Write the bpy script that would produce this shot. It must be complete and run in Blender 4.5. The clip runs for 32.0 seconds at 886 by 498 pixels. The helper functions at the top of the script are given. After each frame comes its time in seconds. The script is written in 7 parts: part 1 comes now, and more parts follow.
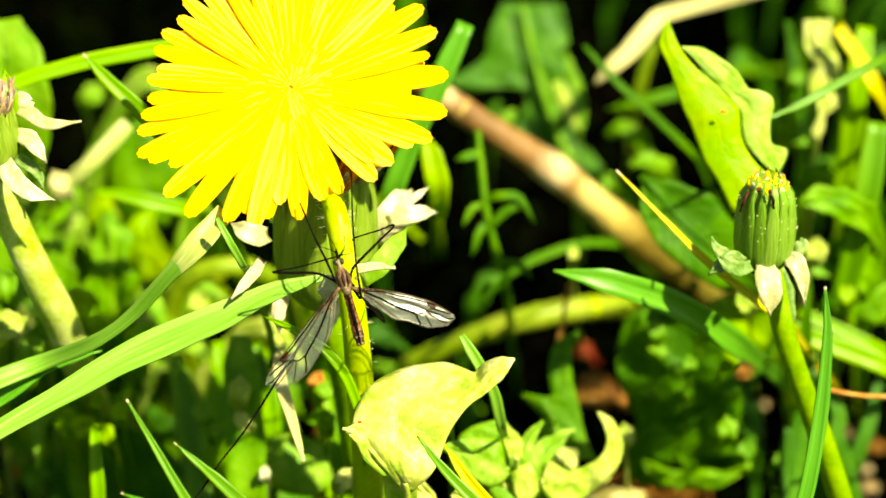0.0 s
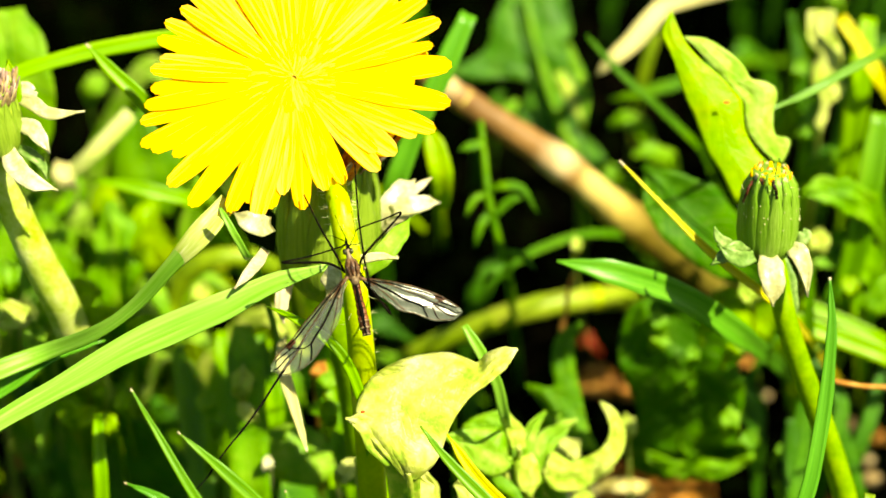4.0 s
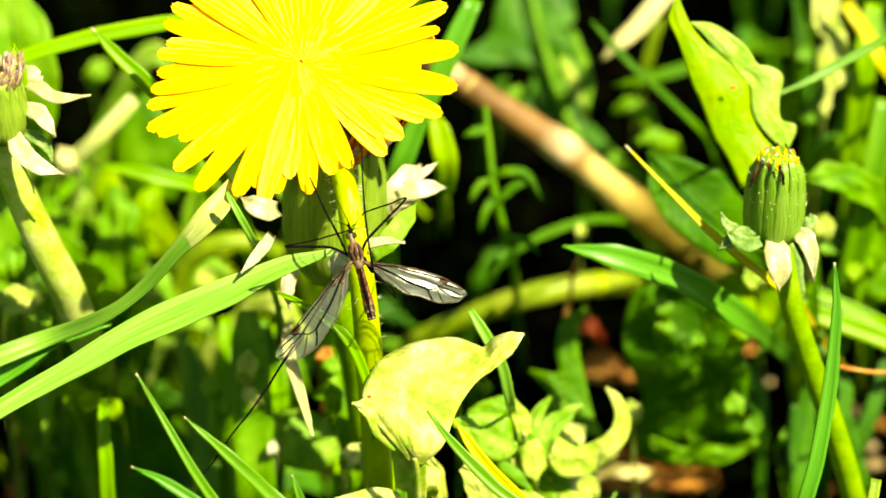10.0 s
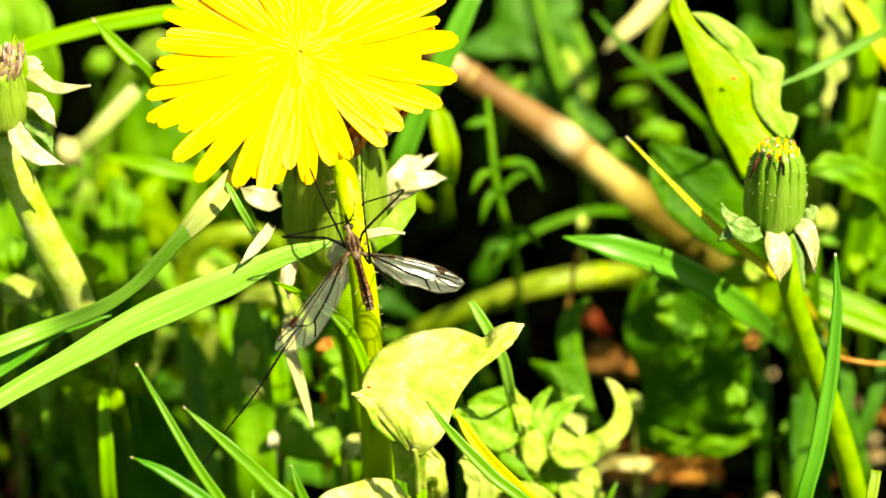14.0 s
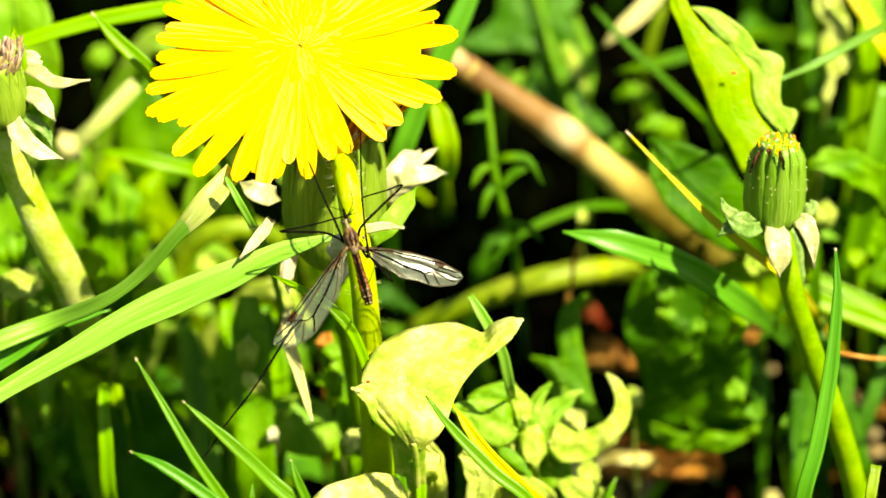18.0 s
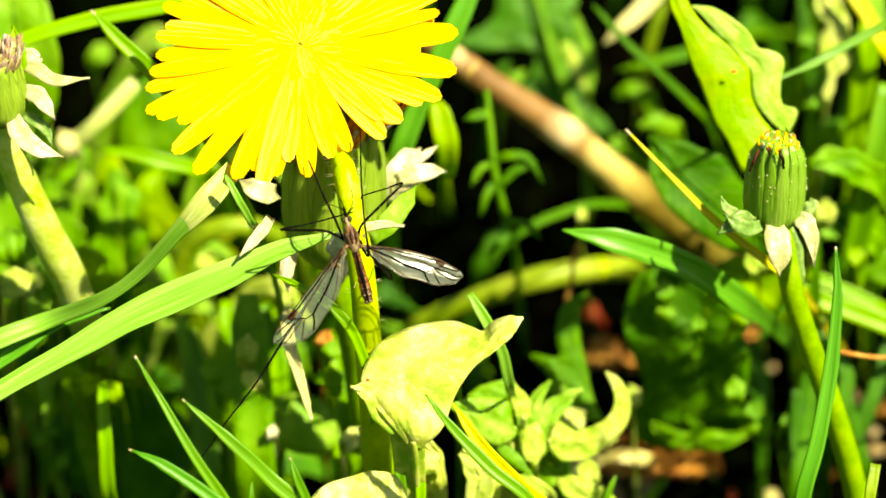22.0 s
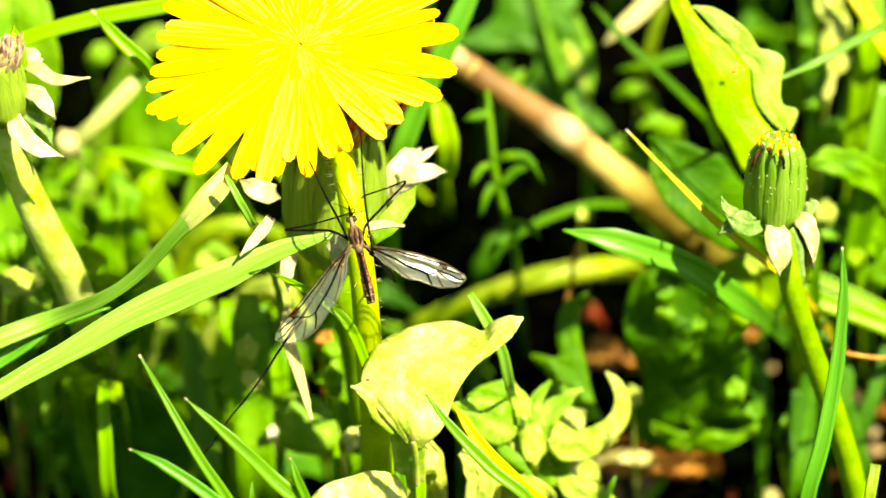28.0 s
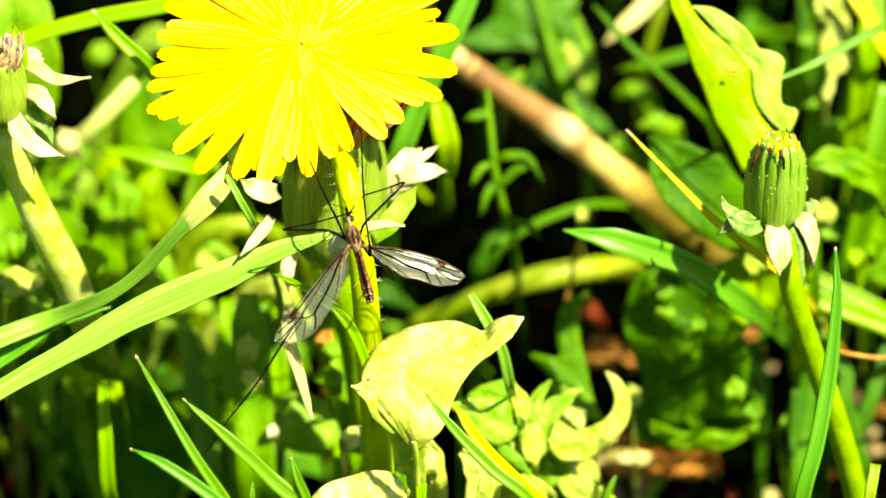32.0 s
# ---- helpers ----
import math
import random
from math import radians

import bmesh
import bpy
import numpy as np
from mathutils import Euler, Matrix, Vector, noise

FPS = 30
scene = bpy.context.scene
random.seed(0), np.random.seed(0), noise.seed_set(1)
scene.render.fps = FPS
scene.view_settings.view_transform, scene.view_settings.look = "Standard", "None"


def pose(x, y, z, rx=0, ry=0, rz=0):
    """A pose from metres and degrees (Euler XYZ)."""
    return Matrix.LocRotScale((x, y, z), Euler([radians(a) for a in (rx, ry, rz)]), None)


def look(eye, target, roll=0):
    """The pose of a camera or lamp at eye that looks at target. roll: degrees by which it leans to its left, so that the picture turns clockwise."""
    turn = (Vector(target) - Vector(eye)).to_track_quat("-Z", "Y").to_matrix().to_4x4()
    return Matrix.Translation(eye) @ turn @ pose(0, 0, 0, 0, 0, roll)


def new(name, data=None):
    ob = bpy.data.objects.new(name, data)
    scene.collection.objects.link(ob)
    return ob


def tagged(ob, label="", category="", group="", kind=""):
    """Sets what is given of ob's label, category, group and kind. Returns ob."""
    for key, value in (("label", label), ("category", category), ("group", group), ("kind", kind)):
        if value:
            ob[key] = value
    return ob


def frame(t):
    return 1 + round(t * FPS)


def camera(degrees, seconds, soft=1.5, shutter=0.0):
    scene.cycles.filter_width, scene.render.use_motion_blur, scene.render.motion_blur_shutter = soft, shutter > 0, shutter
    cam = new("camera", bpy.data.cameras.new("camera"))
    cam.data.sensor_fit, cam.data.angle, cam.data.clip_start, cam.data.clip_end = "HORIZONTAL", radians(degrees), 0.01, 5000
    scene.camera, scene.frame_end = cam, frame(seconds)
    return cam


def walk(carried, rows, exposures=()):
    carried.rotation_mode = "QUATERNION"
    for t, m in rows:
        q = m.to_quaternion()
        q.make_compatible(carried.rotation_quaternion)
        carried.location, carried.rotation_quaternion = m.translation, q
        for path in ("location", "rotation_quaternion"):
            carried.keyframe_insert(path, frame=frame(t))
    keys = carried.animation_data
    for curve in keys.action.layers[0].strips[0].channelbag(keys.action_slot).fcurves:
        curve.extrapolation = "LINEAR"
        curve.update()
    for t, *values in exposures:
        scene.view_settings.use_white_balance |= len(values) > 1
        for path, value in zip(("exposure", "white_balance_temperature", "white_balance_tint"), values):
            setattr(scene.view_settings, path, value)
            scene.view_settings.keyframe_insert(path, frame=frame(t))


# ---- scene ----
cam = camera(25, 32.0, soft=1.5)
cam.data.dof.use_dof = True
cam.data.dof.focus_distance = 0.263
cam.data.dof.aperture_fstop = 15.0
PATH = [
    (0.0, pose(0.00041, 0.00021, 0.27095, 55.993, 0.152, -0.316)),
    (1.0, pose(0.00051, 0.00005, 0.27099, 55.936, 0.132, -0.260)),
    (2.0, pose(0.00049, -0.00006, 0.27087, 55.895, 0.128, -0.233)),
    (3.0, pose(0.00043, 0.00010, 0.27081, 55.815, 0.133, -0.224)),
    (3.5, pose(0.00032, 0.00008, 0.27097, 55.767, 0.142, -0.243)),
    (5.5, pose(0.00005, 0.00006, 0.27080, 55.642, 0.136, -0.218)),
    (6.5, pose(-0.00059, 0.00001, 0.27066, 55.595, 0.068, -0.285)),
    (7.5, pose(-0.00076, 0.00005, 0.27064, 55.529, 0.023, -0.266)),
    (8.5, pose(-0.00097, 0.00012, 0.27050, 55.474, 0.024, -0.284)),
    (9.5, pose(-0.00100, 0.00000, 0.27043, 55.429, 0.027, -0.274)),
    (10.5, pose(-0.00113, -0.00005, 0.27027, 55.383, 0.027, -0.293)),
    (11.5, pose(-0.00094, -0.00033, 0.26982, 55.408, 0.070, -0.267)),
    (12.5, pose(-0.00085, -0.00029, 0.26990, 55.323, 0.040, -0.224)),
    (13.5, pose(-0.00041, -0.00016, 0.27011, 55.222, 0.072, -0.141)),
    (14.5, pose(0.00001, -0.00011, 0.27004, 55.188, 0.103, -0.062)),
    (16.5, pose(0.00003, -0.00034, 0.26977, 55.155, 0.101, -0.057)),
    (18.0, pose(0.00009, -0.00001, 0.26989, 55.063, 0.095, -0.048)),
    (19.5, pose(0.00003, -0.00015, 0.26973, 55.071, 0.067, -0.041)),
    (21.0, pose(-0.00002, -0.00014, 0.26978, 55.046, 0.066, -0.056)),
    (22.5, pose(0.00013, 0.00016, 0.26984, 55.008, 0.032, -0.004)),
    (24.0, pose(0.00009, 0.00011, 0.26981, 55.015, 0.006, 0.006)),
    (25.5, pose(0.00018, -0.00003, 0.26992, 55.009, 0.032, 0.004)),
    (27.5, pose(0.00002, 0.00006, 0.26989, 55.006, -0.002, -0.001)),
    (29.0, pose(0.00003, 0.00007, 0.26994, 55.002, 0.001, 0.003)),
    (30.5, pose(-0.00008, 0.00005, 0.27006, 54.988, -0.021, -0.003)),
    (32.0, pose(-0.00025, -0.00008, 0.27005, 54.991, -0.053, -0.020)),
]
walk(cam, PATH, exposures=[(0.0, 1.40, 9300, -8), (25.5, 1.40, 9300, -8), (27.5, 1.65, 9300, -8), (32.0, 1.65, 9300, -8)])

# ---- light: a clear day, sun high on the right ----
SUN = Vector((0.45, -0.36, 0.82)).normalized()
world = bpy.data.worlds.new("sky")
scene.world = world
world.use_nodes = True
wn = world.node_tree.nodes
sky = wn.new("ShaderNodeTexSky")
sky.sky_type, sky.sun_disc = "NISHITA", False
sky.sun_elevation = math.asin(SUN.z)
sky.sun_rotation = math.atan2(SUN.x, SUN.y)
world.node_tree.links.new(sky.outputs[0], wn["Background"].inputs[0])
wn["Background"].inputs[1].default_value = 0.05
lamp = bpy.data.lights.new("sun", "SUN")
lamp.energy, lamp.angle, lamp.color = 4.7, radians(1.0), (1.0, 0.96, 0.88)
sun = new("sun", lamp)
sun.matrix_world = look(SUN * 3.0, (0, 0, 0))


# ---- materials ----
def ramp(nt, fac, stops):
    r = nt.nodes.new("ShaderNodeValToRGB")
    while len(r.color_ramp.elements) < len(stops):
        r.color_ramp.elements.new(0.5)
    for e, (p, c) in zip(r.color_ramp.elements, stops):
        e.position, e.color = p, (*c, 1)
    nt.links.new(fac, r.inputs[0])
    return r.outputs[0]


def noise_node(nt, scale, detail=3.0, vec=None, rough=0.55):
    n = nt.nodes.new("ShaderNodeTexNoise")
    n.inputs["Scale"].default_value, n.inputs["Detail"].default_value = scale, detail
    n.inputs["Roughness"].default_value = rough
    nt.links.new(vec, n.inputs["Vector"])
    return n.outputs["Fac"]


def math_node(nt, op, a, b):
    n = nt.nodes.new("ShaderNodeMath")
    n.operation = op
    for i, v in enumerate((a, b)):
        if isinstance(v, (int, float)):
            n.inputs[i].default_value = v
        else:
            nt.links.new(v, n.inputs[i])
    return n.outputs[0]


def surface(name, stops, rough=0.5, through_light=0.0, glow_tint=None, scale=260.0, fine=1500.0, bump=0.15,
            streak=None, spec=0.25, vary=0.12, metal=0.0, veins=0.0):
    """A grained surface: colour stops mixed by noise at two scales, a little different from thing to thing, with light
    shining through thin tissue. streak: stretches the grain along the thing's own v direction."""
    m = bpy.data.materials.new(name)
    m.use_nodes = True
    nt = m.node_tree
    b = nt.nodes["Principled BSDF"]
    co = nt.nodes.new("ShaderNodeTexCoord")
    vec = co.outputs["Object"]
    if streak:
        mp = nt.nodes.new("ShaderNodeMapping")
        mp.inputs["Scale"].default_value = streak
        nt.links.new(co.outputs["UV"], mp.inputs["Vector"])
        vec = mp.outputs[0]
        scale, fine = 1.0, 4.0
    info = nt.nodes.new("ShaderNodeObjectInfo")
    big = noise_node(nt, scale, 3.0, vec)
    small = noise_node(nt, fine, 2.0, vec)
    mixed = math_node(nt, "ADD", math_node(nt, "MULTIPLY", big, 0.7), math_node(nt, "MULTIPLY", small, 0.3))
    mixed = math_node(nt, "ADD", math_node(nt, "MULTIPLY", math_node(nt, "SUBTRACT", mixed, 0.5), 1.9), 0.5)
    shift = math_node(nt, "MULTIPLY", math_node(nt, "SUBTRACT", info.outputs["Random"], 0.5), vary * 2)
    fac = math_node(nt, "ADD", mixed, shift)
    col = ramp(nt, fac, stops)
    if veins:
        sep = nt.nodes.new("ShaderNodeSeparateXYZ")
        nt.links.new(co.outputs["UV"], sep.inputs[0])
        off = math_node(nt, "ABSOLUTE", math_node(nt, "SUBTRACT", sep.outputs[0], 0.5), 0)
        run = math_node(nt, "ADD", math_node(nt, "SUBTRACT", math_node(nt, "MULTIPLY", sep.outputs[1], 15.0), math_node(nt, "MULTIPLY", off, 7.0)), math_node(nt, "MULTIPLY", big, 5.0))
        line = math_node(nt, "SUBTRACT", 1.0, math_node(nt, "MULTIPLY", math_node(nt, "PINGPONG", run, 0.5), 8.0))
        mid = math_node(nt, "SUBTRACT", 1.0, math_node(nt, "MULTIPLY", off, 26.0))
        vein = math_node(nt, "MULTIPLY", math_node(nt, "MAXIMUM", math_node(nt, "MAXIMUM", line, mid), 0.0), veins)
        pale = nt.nodes.new("ShaderNodeMix")
        pale.data_type = "RGBA"
        nt.links.new(vein, pale.inputs["Factor"])
        nt.links.new(col, pale.inputs[6])
        pale.inputs[7].default_value = (0.5, 0.6, 0.16, 1)
        col = pale.outputs[2]
        mixed = math_node(nt, "SUBTRACT", mixed, math_node(nt, "MULTIPLY", vein, 1.0))
    nt.links.new(col, b.inputs["Base Color"])
    b.inputs["Roughness"].default_value = rough
    b.inputs["Metallic"].default_value = metal
    b.inputs["Specular IOR Level"].default_value = spec
    bp = nt.nodes.new("ShaderNodeBump")
    bp.inputs["Strength"].default_value, bp.inputs["Distance"].default_value = bump, 0.0006
    nt.links.new(mixed, bp.inputs["Height"])
    nt.links.new(bp.outputs[0], b.inputs["Normal"])
    if through_light > 0:
        tr = nt.nodes.new("ShaderNodeBsdfTranslucent")
        tint = nt.nodes.new("ShaderNodeMix")
        tint.data_type, tint.blend_type = "RGBA", "MULTIPLY"
        tint.inputs["Factor"].default_value = 1.0
        nt.links.new(col, tint.inputs[6])
        tint.inputs[7].default_value = (*(glow_tint or (1, 1, 1)), 1)
        nt.links.new(tint.outputs[2], tr.inputs["Color"])
        mix = nt.nodes.new("ShaderNodeMixShader")
        mix.inputs[0].default_value = through_light
        nt.links.new(b.outputs[0], mix.inputs[1])
        nt.links.new(tr.outputs[0], mix.inputs[2])
        nt.links.new(mix.outputs[0], nt.nodes["Material Output"].inputs[0])
    return m


def along_stem(name, stops):
    """A dry stem whose colour runs in joints and sheaths along its length, with blotches and fibres."""
    m = surface(name, [(0.2, (0.5, 0.5, 0.5)), (0.8, (1.0, 1.0, 1.0))], 0.5, scale=160, fine=900, bump=0.4)
    nt = m.node_tree
    b = nt.nodes["Principled BSDF"]
    blotch = b.inputs["Base Color"].links[0].from_socket
    co = nt.nodes.new("ShaderNodeTexCoord")
    sep = nt.nodes.new("ShaderNodeSeparateXYZ")
    nt.links.new(co.outputs["UV"], sep.inputs[0])
    warp = math_node(nt, "MULTIPLY", math_node(nt, "SUBTRACT", noise_node(nt, 130.0, 2.0, co.outputs["Object"]), 0.5), 0.04)
    mix = nt.nodes.new("ShaderNodeMix")
    mix.data_type, mix.blend_type = "RGBA", "MULTIPLY"
    mix.inputs["Factor"].default_value = 1.0
    nt.links.new(ramp(nt, math_node(nt, "ADD", sep.outputs[1], warp), stops), mix.inputs[6])
    nt.links.new(blotch, mix.inputs[7])
    nt.links.new(mix.outputs[2], b.inputs["Base Color"])
    return m


THIN = (1.15, 1.35, 0.4)
M_GRASS = surface("grass_green", [(0.25, (0.065, 0.20, 0.005)), (0.55, (0.115, 0.30, 0.010)), (0.8, (0.19, 0.37, 0.02))],
                  0.38, 0.3, THIN, streak=(1.7, 1.0, 1), bump=0.06)
M_LIME = surface("grass_lime", [(0.25, (0.127, 0.318, 0.003)), (0.55, (0.197, 0.405, 0.005)), (0.8, (0.277, 0.462, 0.014))],
                 0.42, 0.3, THIN, streak=(1.7, 1.0, 1), bump=0.06)
M_BLADE_PALE = surface("grass_pale", [(0.25, (0.13, 0.34, 0.018)), (0.55, (0.22, 0.43, 0.055)), (0.8, (0.35, 0.50, 0.12))], 0.4, 0.3, THIN, streak=(1.7, 1.0, 1), bump=0.06)
M_BLADE_CREAM = surface("grass_cream", [(0.25, (0.38, 0.48, 0.06)), (0.55, (0.52, 0.57, 0.18)), (0.8, (0.64, 0.65, 0.34))], 0.45, 0.25, THIN, streak=(2.0, 0.8, 1), bump=0.06)
M_BLUE = surface("grass_bluegreen", [(0.25, (0.052, 0.21, 0.010)), (0.55, (0.09, 0.30, 0.018)), (0.85, (0.16, 0.37, 0.035))],
                 0.33, 0.25, THIN, streak=(7, 1.6, 1), bump=0.1)
M_YELLOWED = surface("grass_yellowed", [(0.25, (0.5, 0.5, 0.01)), (0.6, (0.66, 0.58, 0.02)), (0.85, (0.72, 0.62, 0.12))],
                     0.45, 0.25, (1.2, 1.1, 0.6), streak=(14, 1.0, 1))
M_STRAW = surface("straw", [(0.25, (0.5, 0.45, 0.14)), (0.6, (0.68, 0.62, 0.26)), (0.85, (0.78, 0.74, 0.45))],
                  0.6, 0.25, (1.1, 1.0, 0.7), streak=(12, 1.5, 1))
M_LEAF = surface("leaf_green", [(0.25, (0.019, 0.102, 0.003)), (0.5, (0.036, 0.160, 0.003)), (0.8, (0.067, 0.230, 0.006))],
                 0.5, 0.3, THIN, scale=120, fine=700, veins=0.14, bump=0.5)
M_LEAF_LIGHT = surface("leaf_light_green", [(0.25, (0.087, 0.258, 0.004)), (0.5, (0.138, 0.340, 0.007)), (0.8, (0.214, 0.408, 0.020))],
                       0.5, 0.3, THIN, scale=150, fine=800, veins=0.15, bump=0.45)
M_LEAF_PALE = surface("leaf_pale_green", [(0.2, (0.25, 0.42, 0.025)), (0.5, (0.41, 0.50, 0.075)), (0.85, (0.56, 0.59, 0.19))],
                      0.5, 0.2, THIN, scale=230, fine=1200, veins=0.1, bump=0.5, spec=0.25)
# Copy of the light leaf green with half shade put into the colour.
M_LEAF_SHADED = surface("leaf_shaded_green", [(0.25, (0.032, 0.135, 0.002)), (0.5, (0.06, 0.20, 0.003)), (0.8, (0.115, 0.28, 0.005))],
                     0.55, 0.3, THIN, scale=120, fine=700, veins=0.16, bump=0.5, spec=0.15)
M_LEAF_SOFT = surface("leaf_soft_green", [(0.25, (0.13, 0.33, 0.008)), (0.5, (0.22, 0.42, 0.025)), (0.8, (0.38, 0.51, 0.09))],
                      0.5, 0.3, THIN, scale=200, fine=900, veins=0.12, bump=0.4)
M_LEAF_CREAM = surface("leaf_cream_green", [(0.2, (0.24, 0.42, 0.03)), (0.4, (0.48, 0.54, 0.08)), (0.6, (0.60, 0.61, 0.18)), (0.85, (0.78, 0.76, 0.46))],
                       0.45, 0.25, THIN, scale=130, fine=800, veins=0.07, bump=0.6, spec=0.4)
# Mottled green, lightened in place of sun falling on the leaf.
M_LEAF_MOTTLED = surface("leaf_mottled_sunlit", [(0.2, (0.19, 0.44, 0.012)), (0.5, (0.34, 0.55, 0.05)), (0.85, (0.52, 0.64, 0.18))],
                         0.45, 0.3, THIN, scale=260, fine=1100, veins=0.12, bump=0.6, spec=0.4)
# Sun shining through the leaves is part of this bright base colour.
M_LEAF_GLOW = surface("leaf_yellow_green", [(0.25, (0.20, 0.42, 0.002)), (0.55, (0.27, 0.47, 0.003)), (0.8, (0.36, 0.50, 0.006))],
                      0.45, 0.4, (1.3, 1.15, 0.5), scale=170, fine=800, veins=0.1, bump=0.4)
M_STALK = surface("stalk_green", [(0.25, (0.30, 0.44, 0.004)), (0.55, (0.42, 0.52, 0.015)), (0.8, (0.56, 0.62, 0.06))],
                  0.38, 0.15, THIN, scale=180, fine=1300, bump=0.2)
M_STALK_PALE = surface("stalk_pale", [(0.25, (0.32, 0.45, 0.02)), (0.5, (0.46, 0.56, 0.10)), (0.8, (0.60, 0.64, 0.26))], 0.45, 0.2, THIN, scale=200, fine=1300, bump=0.3)
# Darker copy of the stalk green; shade on the bud stalks is in it.
M_STALK_SHADED = surface("stalk_shaded_green", [(0.25, (0.11, 0.24, 0.006)), (0.55, (0.18, 0.33, 0.008)), (0.85, (0.28, 0.42, 0.02))],
                        0.42, 0.15, THIN, scale=180, fine=1300, bump=0.2)
M_STALK_OLIVE = surface("stalk_olive", [(0.25, (0.115, 0.192, 0.008)), (0.55, (0.192, 0.288, 0.013)), (0.85, (0.282, 0.336, 0.032))],
                        0.45, 0.1, THIN, scale=90, fine=800)
M_STICK = along_stem("dead_stem", [(0.0, (0.24, 0.13, 0.04)), (0.12, (0.26, 0.15, 0.045)), (0.18, (0.50, 0.36, 0.18)), (0.23, (0.25, 0.125, 0.04)), (0.38, (0.28, 0.145, 0.045)), (0.425, (0.62, 0.47, 0.26)),
                                   (0.45, (0.32, 0.18, 0.05)), (0.485, (0.68, 0.53, 0.18)), (0.54, (0.54, 0.39, 0.09)), (0.59, (0.19, 0.13, 0.016)), (0.72, (0.16, 0.13, 0.018)), (1.0, (0.10, 0.08, 0.02))])
M_BUD = surface("involucre_green", [(0.2, (0.09, 0.21, 0.012)), (0.5, (0.145, 0.29, 0.02)), (0.85, (0.27, 0.41, 0.07))],
                0.4, 0.05, THIN, streak=(10, 1.5, 1), bump=0.4)
M_BUD_DULL = surface("involucre_grey_green", [(0.25, (0.13, 0.22, 0.018)), (0.5, (0.20, 0.31, 0.028)), (0.8, (0.29, 0.40, 0.05))],
                     0.45, 0.05, THIN, streak=(10, 1.5, 1), bump=0.4)
M_BRACT = surface("bract_pale", [(0.25, (0.44, 0.42, 0.18)), (0.5, (0.62, 0.58, 0.32)), (0.8, (0.74, 0.70, 0.48))],
                  0.35, 0.15, (1, 1, 0.8), scale=400, fine=1600, spec=0.6)
M_BRACT_PINK = surface("bract_cream_pink", [(0.25, (0.42, 0.36, 0.2)), (0.5, (0.58, 0.5, 0.3)), (0.8, (0.7, 0.62, 0.42))],
                       0.45, 0.15, (1, 1, 0.8), scale=400, fine=1600)
# Darkened grey-green bract; the bud's shade on its left side is in it.
M_BRACT_GREEN_SHADE = surface("bract_grey_green_shade", [(0.25, (0.10, 0.2, 0.035)), (0.5, (0.18, 0.3, 0.07)), (0.8, (0.32, 0.42, 0.15))],
                        0.35, 0.15, (1, 1, 0.8), scale=400, fine=1600)
M_PETAL = surface("petal_yellow", [(0.2, (0.96, 0.515, 0.002)), (0.55, (0.97, 0.545, 0.006)), (0.88, (0.97, 0.68, 0.2))],
                  0.6, 0.5, (1.0, 1.6, 1.0), streak=(6, 0.8, 1), bump=0.06, spec=0.3, vary=0.15)
# Withered florets; the glow of light through the petals is in the colour.
M_FLORET_DRY = surface("floret_orange_brown", [(0.25, (0.5, 0.07, 0.01)), (0.5, (0.85, 0.24, 0.02)), (0.8, (0.9, 0.55, 0.14))],
                       0.6, 0.35, (1, 0.9, 0.5), scale=500, fine=1800)
M_FLORET_PURPLE = surface("floret_purple_brown", [(0.25, (0.16, 0.09, 0.08)), (0.5, (0.38, 0.24, 0.2)), (0.8, (0.6, 0.5, 0.38))],
                          0.6, 0.1, (1, 0.9, 0.7), scale=500, fine=1800)
# Far darker than soil is: the shade in the gaps is in the colour.
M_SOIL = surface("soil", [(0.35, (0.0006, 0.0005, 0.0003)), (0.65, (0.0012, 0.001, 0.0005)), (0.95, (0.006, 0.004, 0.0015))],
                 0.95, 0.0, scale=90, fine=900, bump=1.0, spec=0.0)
M_DRY = surface("dry_leaf_brown", [(0.2, (0.20, 0.06, 0.01)), (0.5, (0.48, 0.20, 0.03)), (0.85, (0.70, 0.42, 0.12))],
                0.6, 0.2, (1.1, 0.9, 0.6), scale=150, fine=900, bump=0.6)
M_CREAM_BRIGHT = surface("sheath_cream_yellow", [(0.25, (0.5, 0.38, 0.08)), (0.5, (0.66, 0.54, 0.16)), (0.8, (0.76, 0.68, 0.36))], 0.5, 0.0, scale=160, fine=900, bump=0.3)
M_TIP = surface("tip_pinkish_cream", [(0.25, (0.35, 0.22, 0.12)), (0.5, (0.55, 0.42, 0.26)), (0.8, (0.7, 0.6, 0.42))], 0.55, 0.1, scale=700, fine=2500)
M_SLIT = surface("slit_dark_red", [(0.3, (0.01, 0.003, 0.002)), (0.6, (0.035, 0.007, 0.003)), (0.85, (0.16, 0.03, 0.008))], 0.5, 0.0, scale=900, fine=3000)
M_RED = surface("litter_red_brown", [(0.25, (0.11, 0.008, 0.003)), (0.5, (0.26, 0.025, 0.008)), (0.8, (0.42, 0.08, 0.025))],
                0.55, 0.1, (1, 0.8, 0.6), scale=150, fine=900, bump=0.6)
M_CREAM = surface("litter_cream", [(0.25, (0.26, 0.17, 0.07)), (0.5, (0.42, 0.30, 0.14)), (0.8, (0.58, 0.46, 0.26))],
                  0.6, 0.1, (1, 0.9, 0.7), scale=200, fine=900, bump=0.6)
M_FLY_DARK = surface("fly_black", [(0.3, (0.002, 0.0015, 0.001)), (0.7, (0.006, 0.004, 0.003))], 0.75, scale=900, fine=4000, spec=0.03)
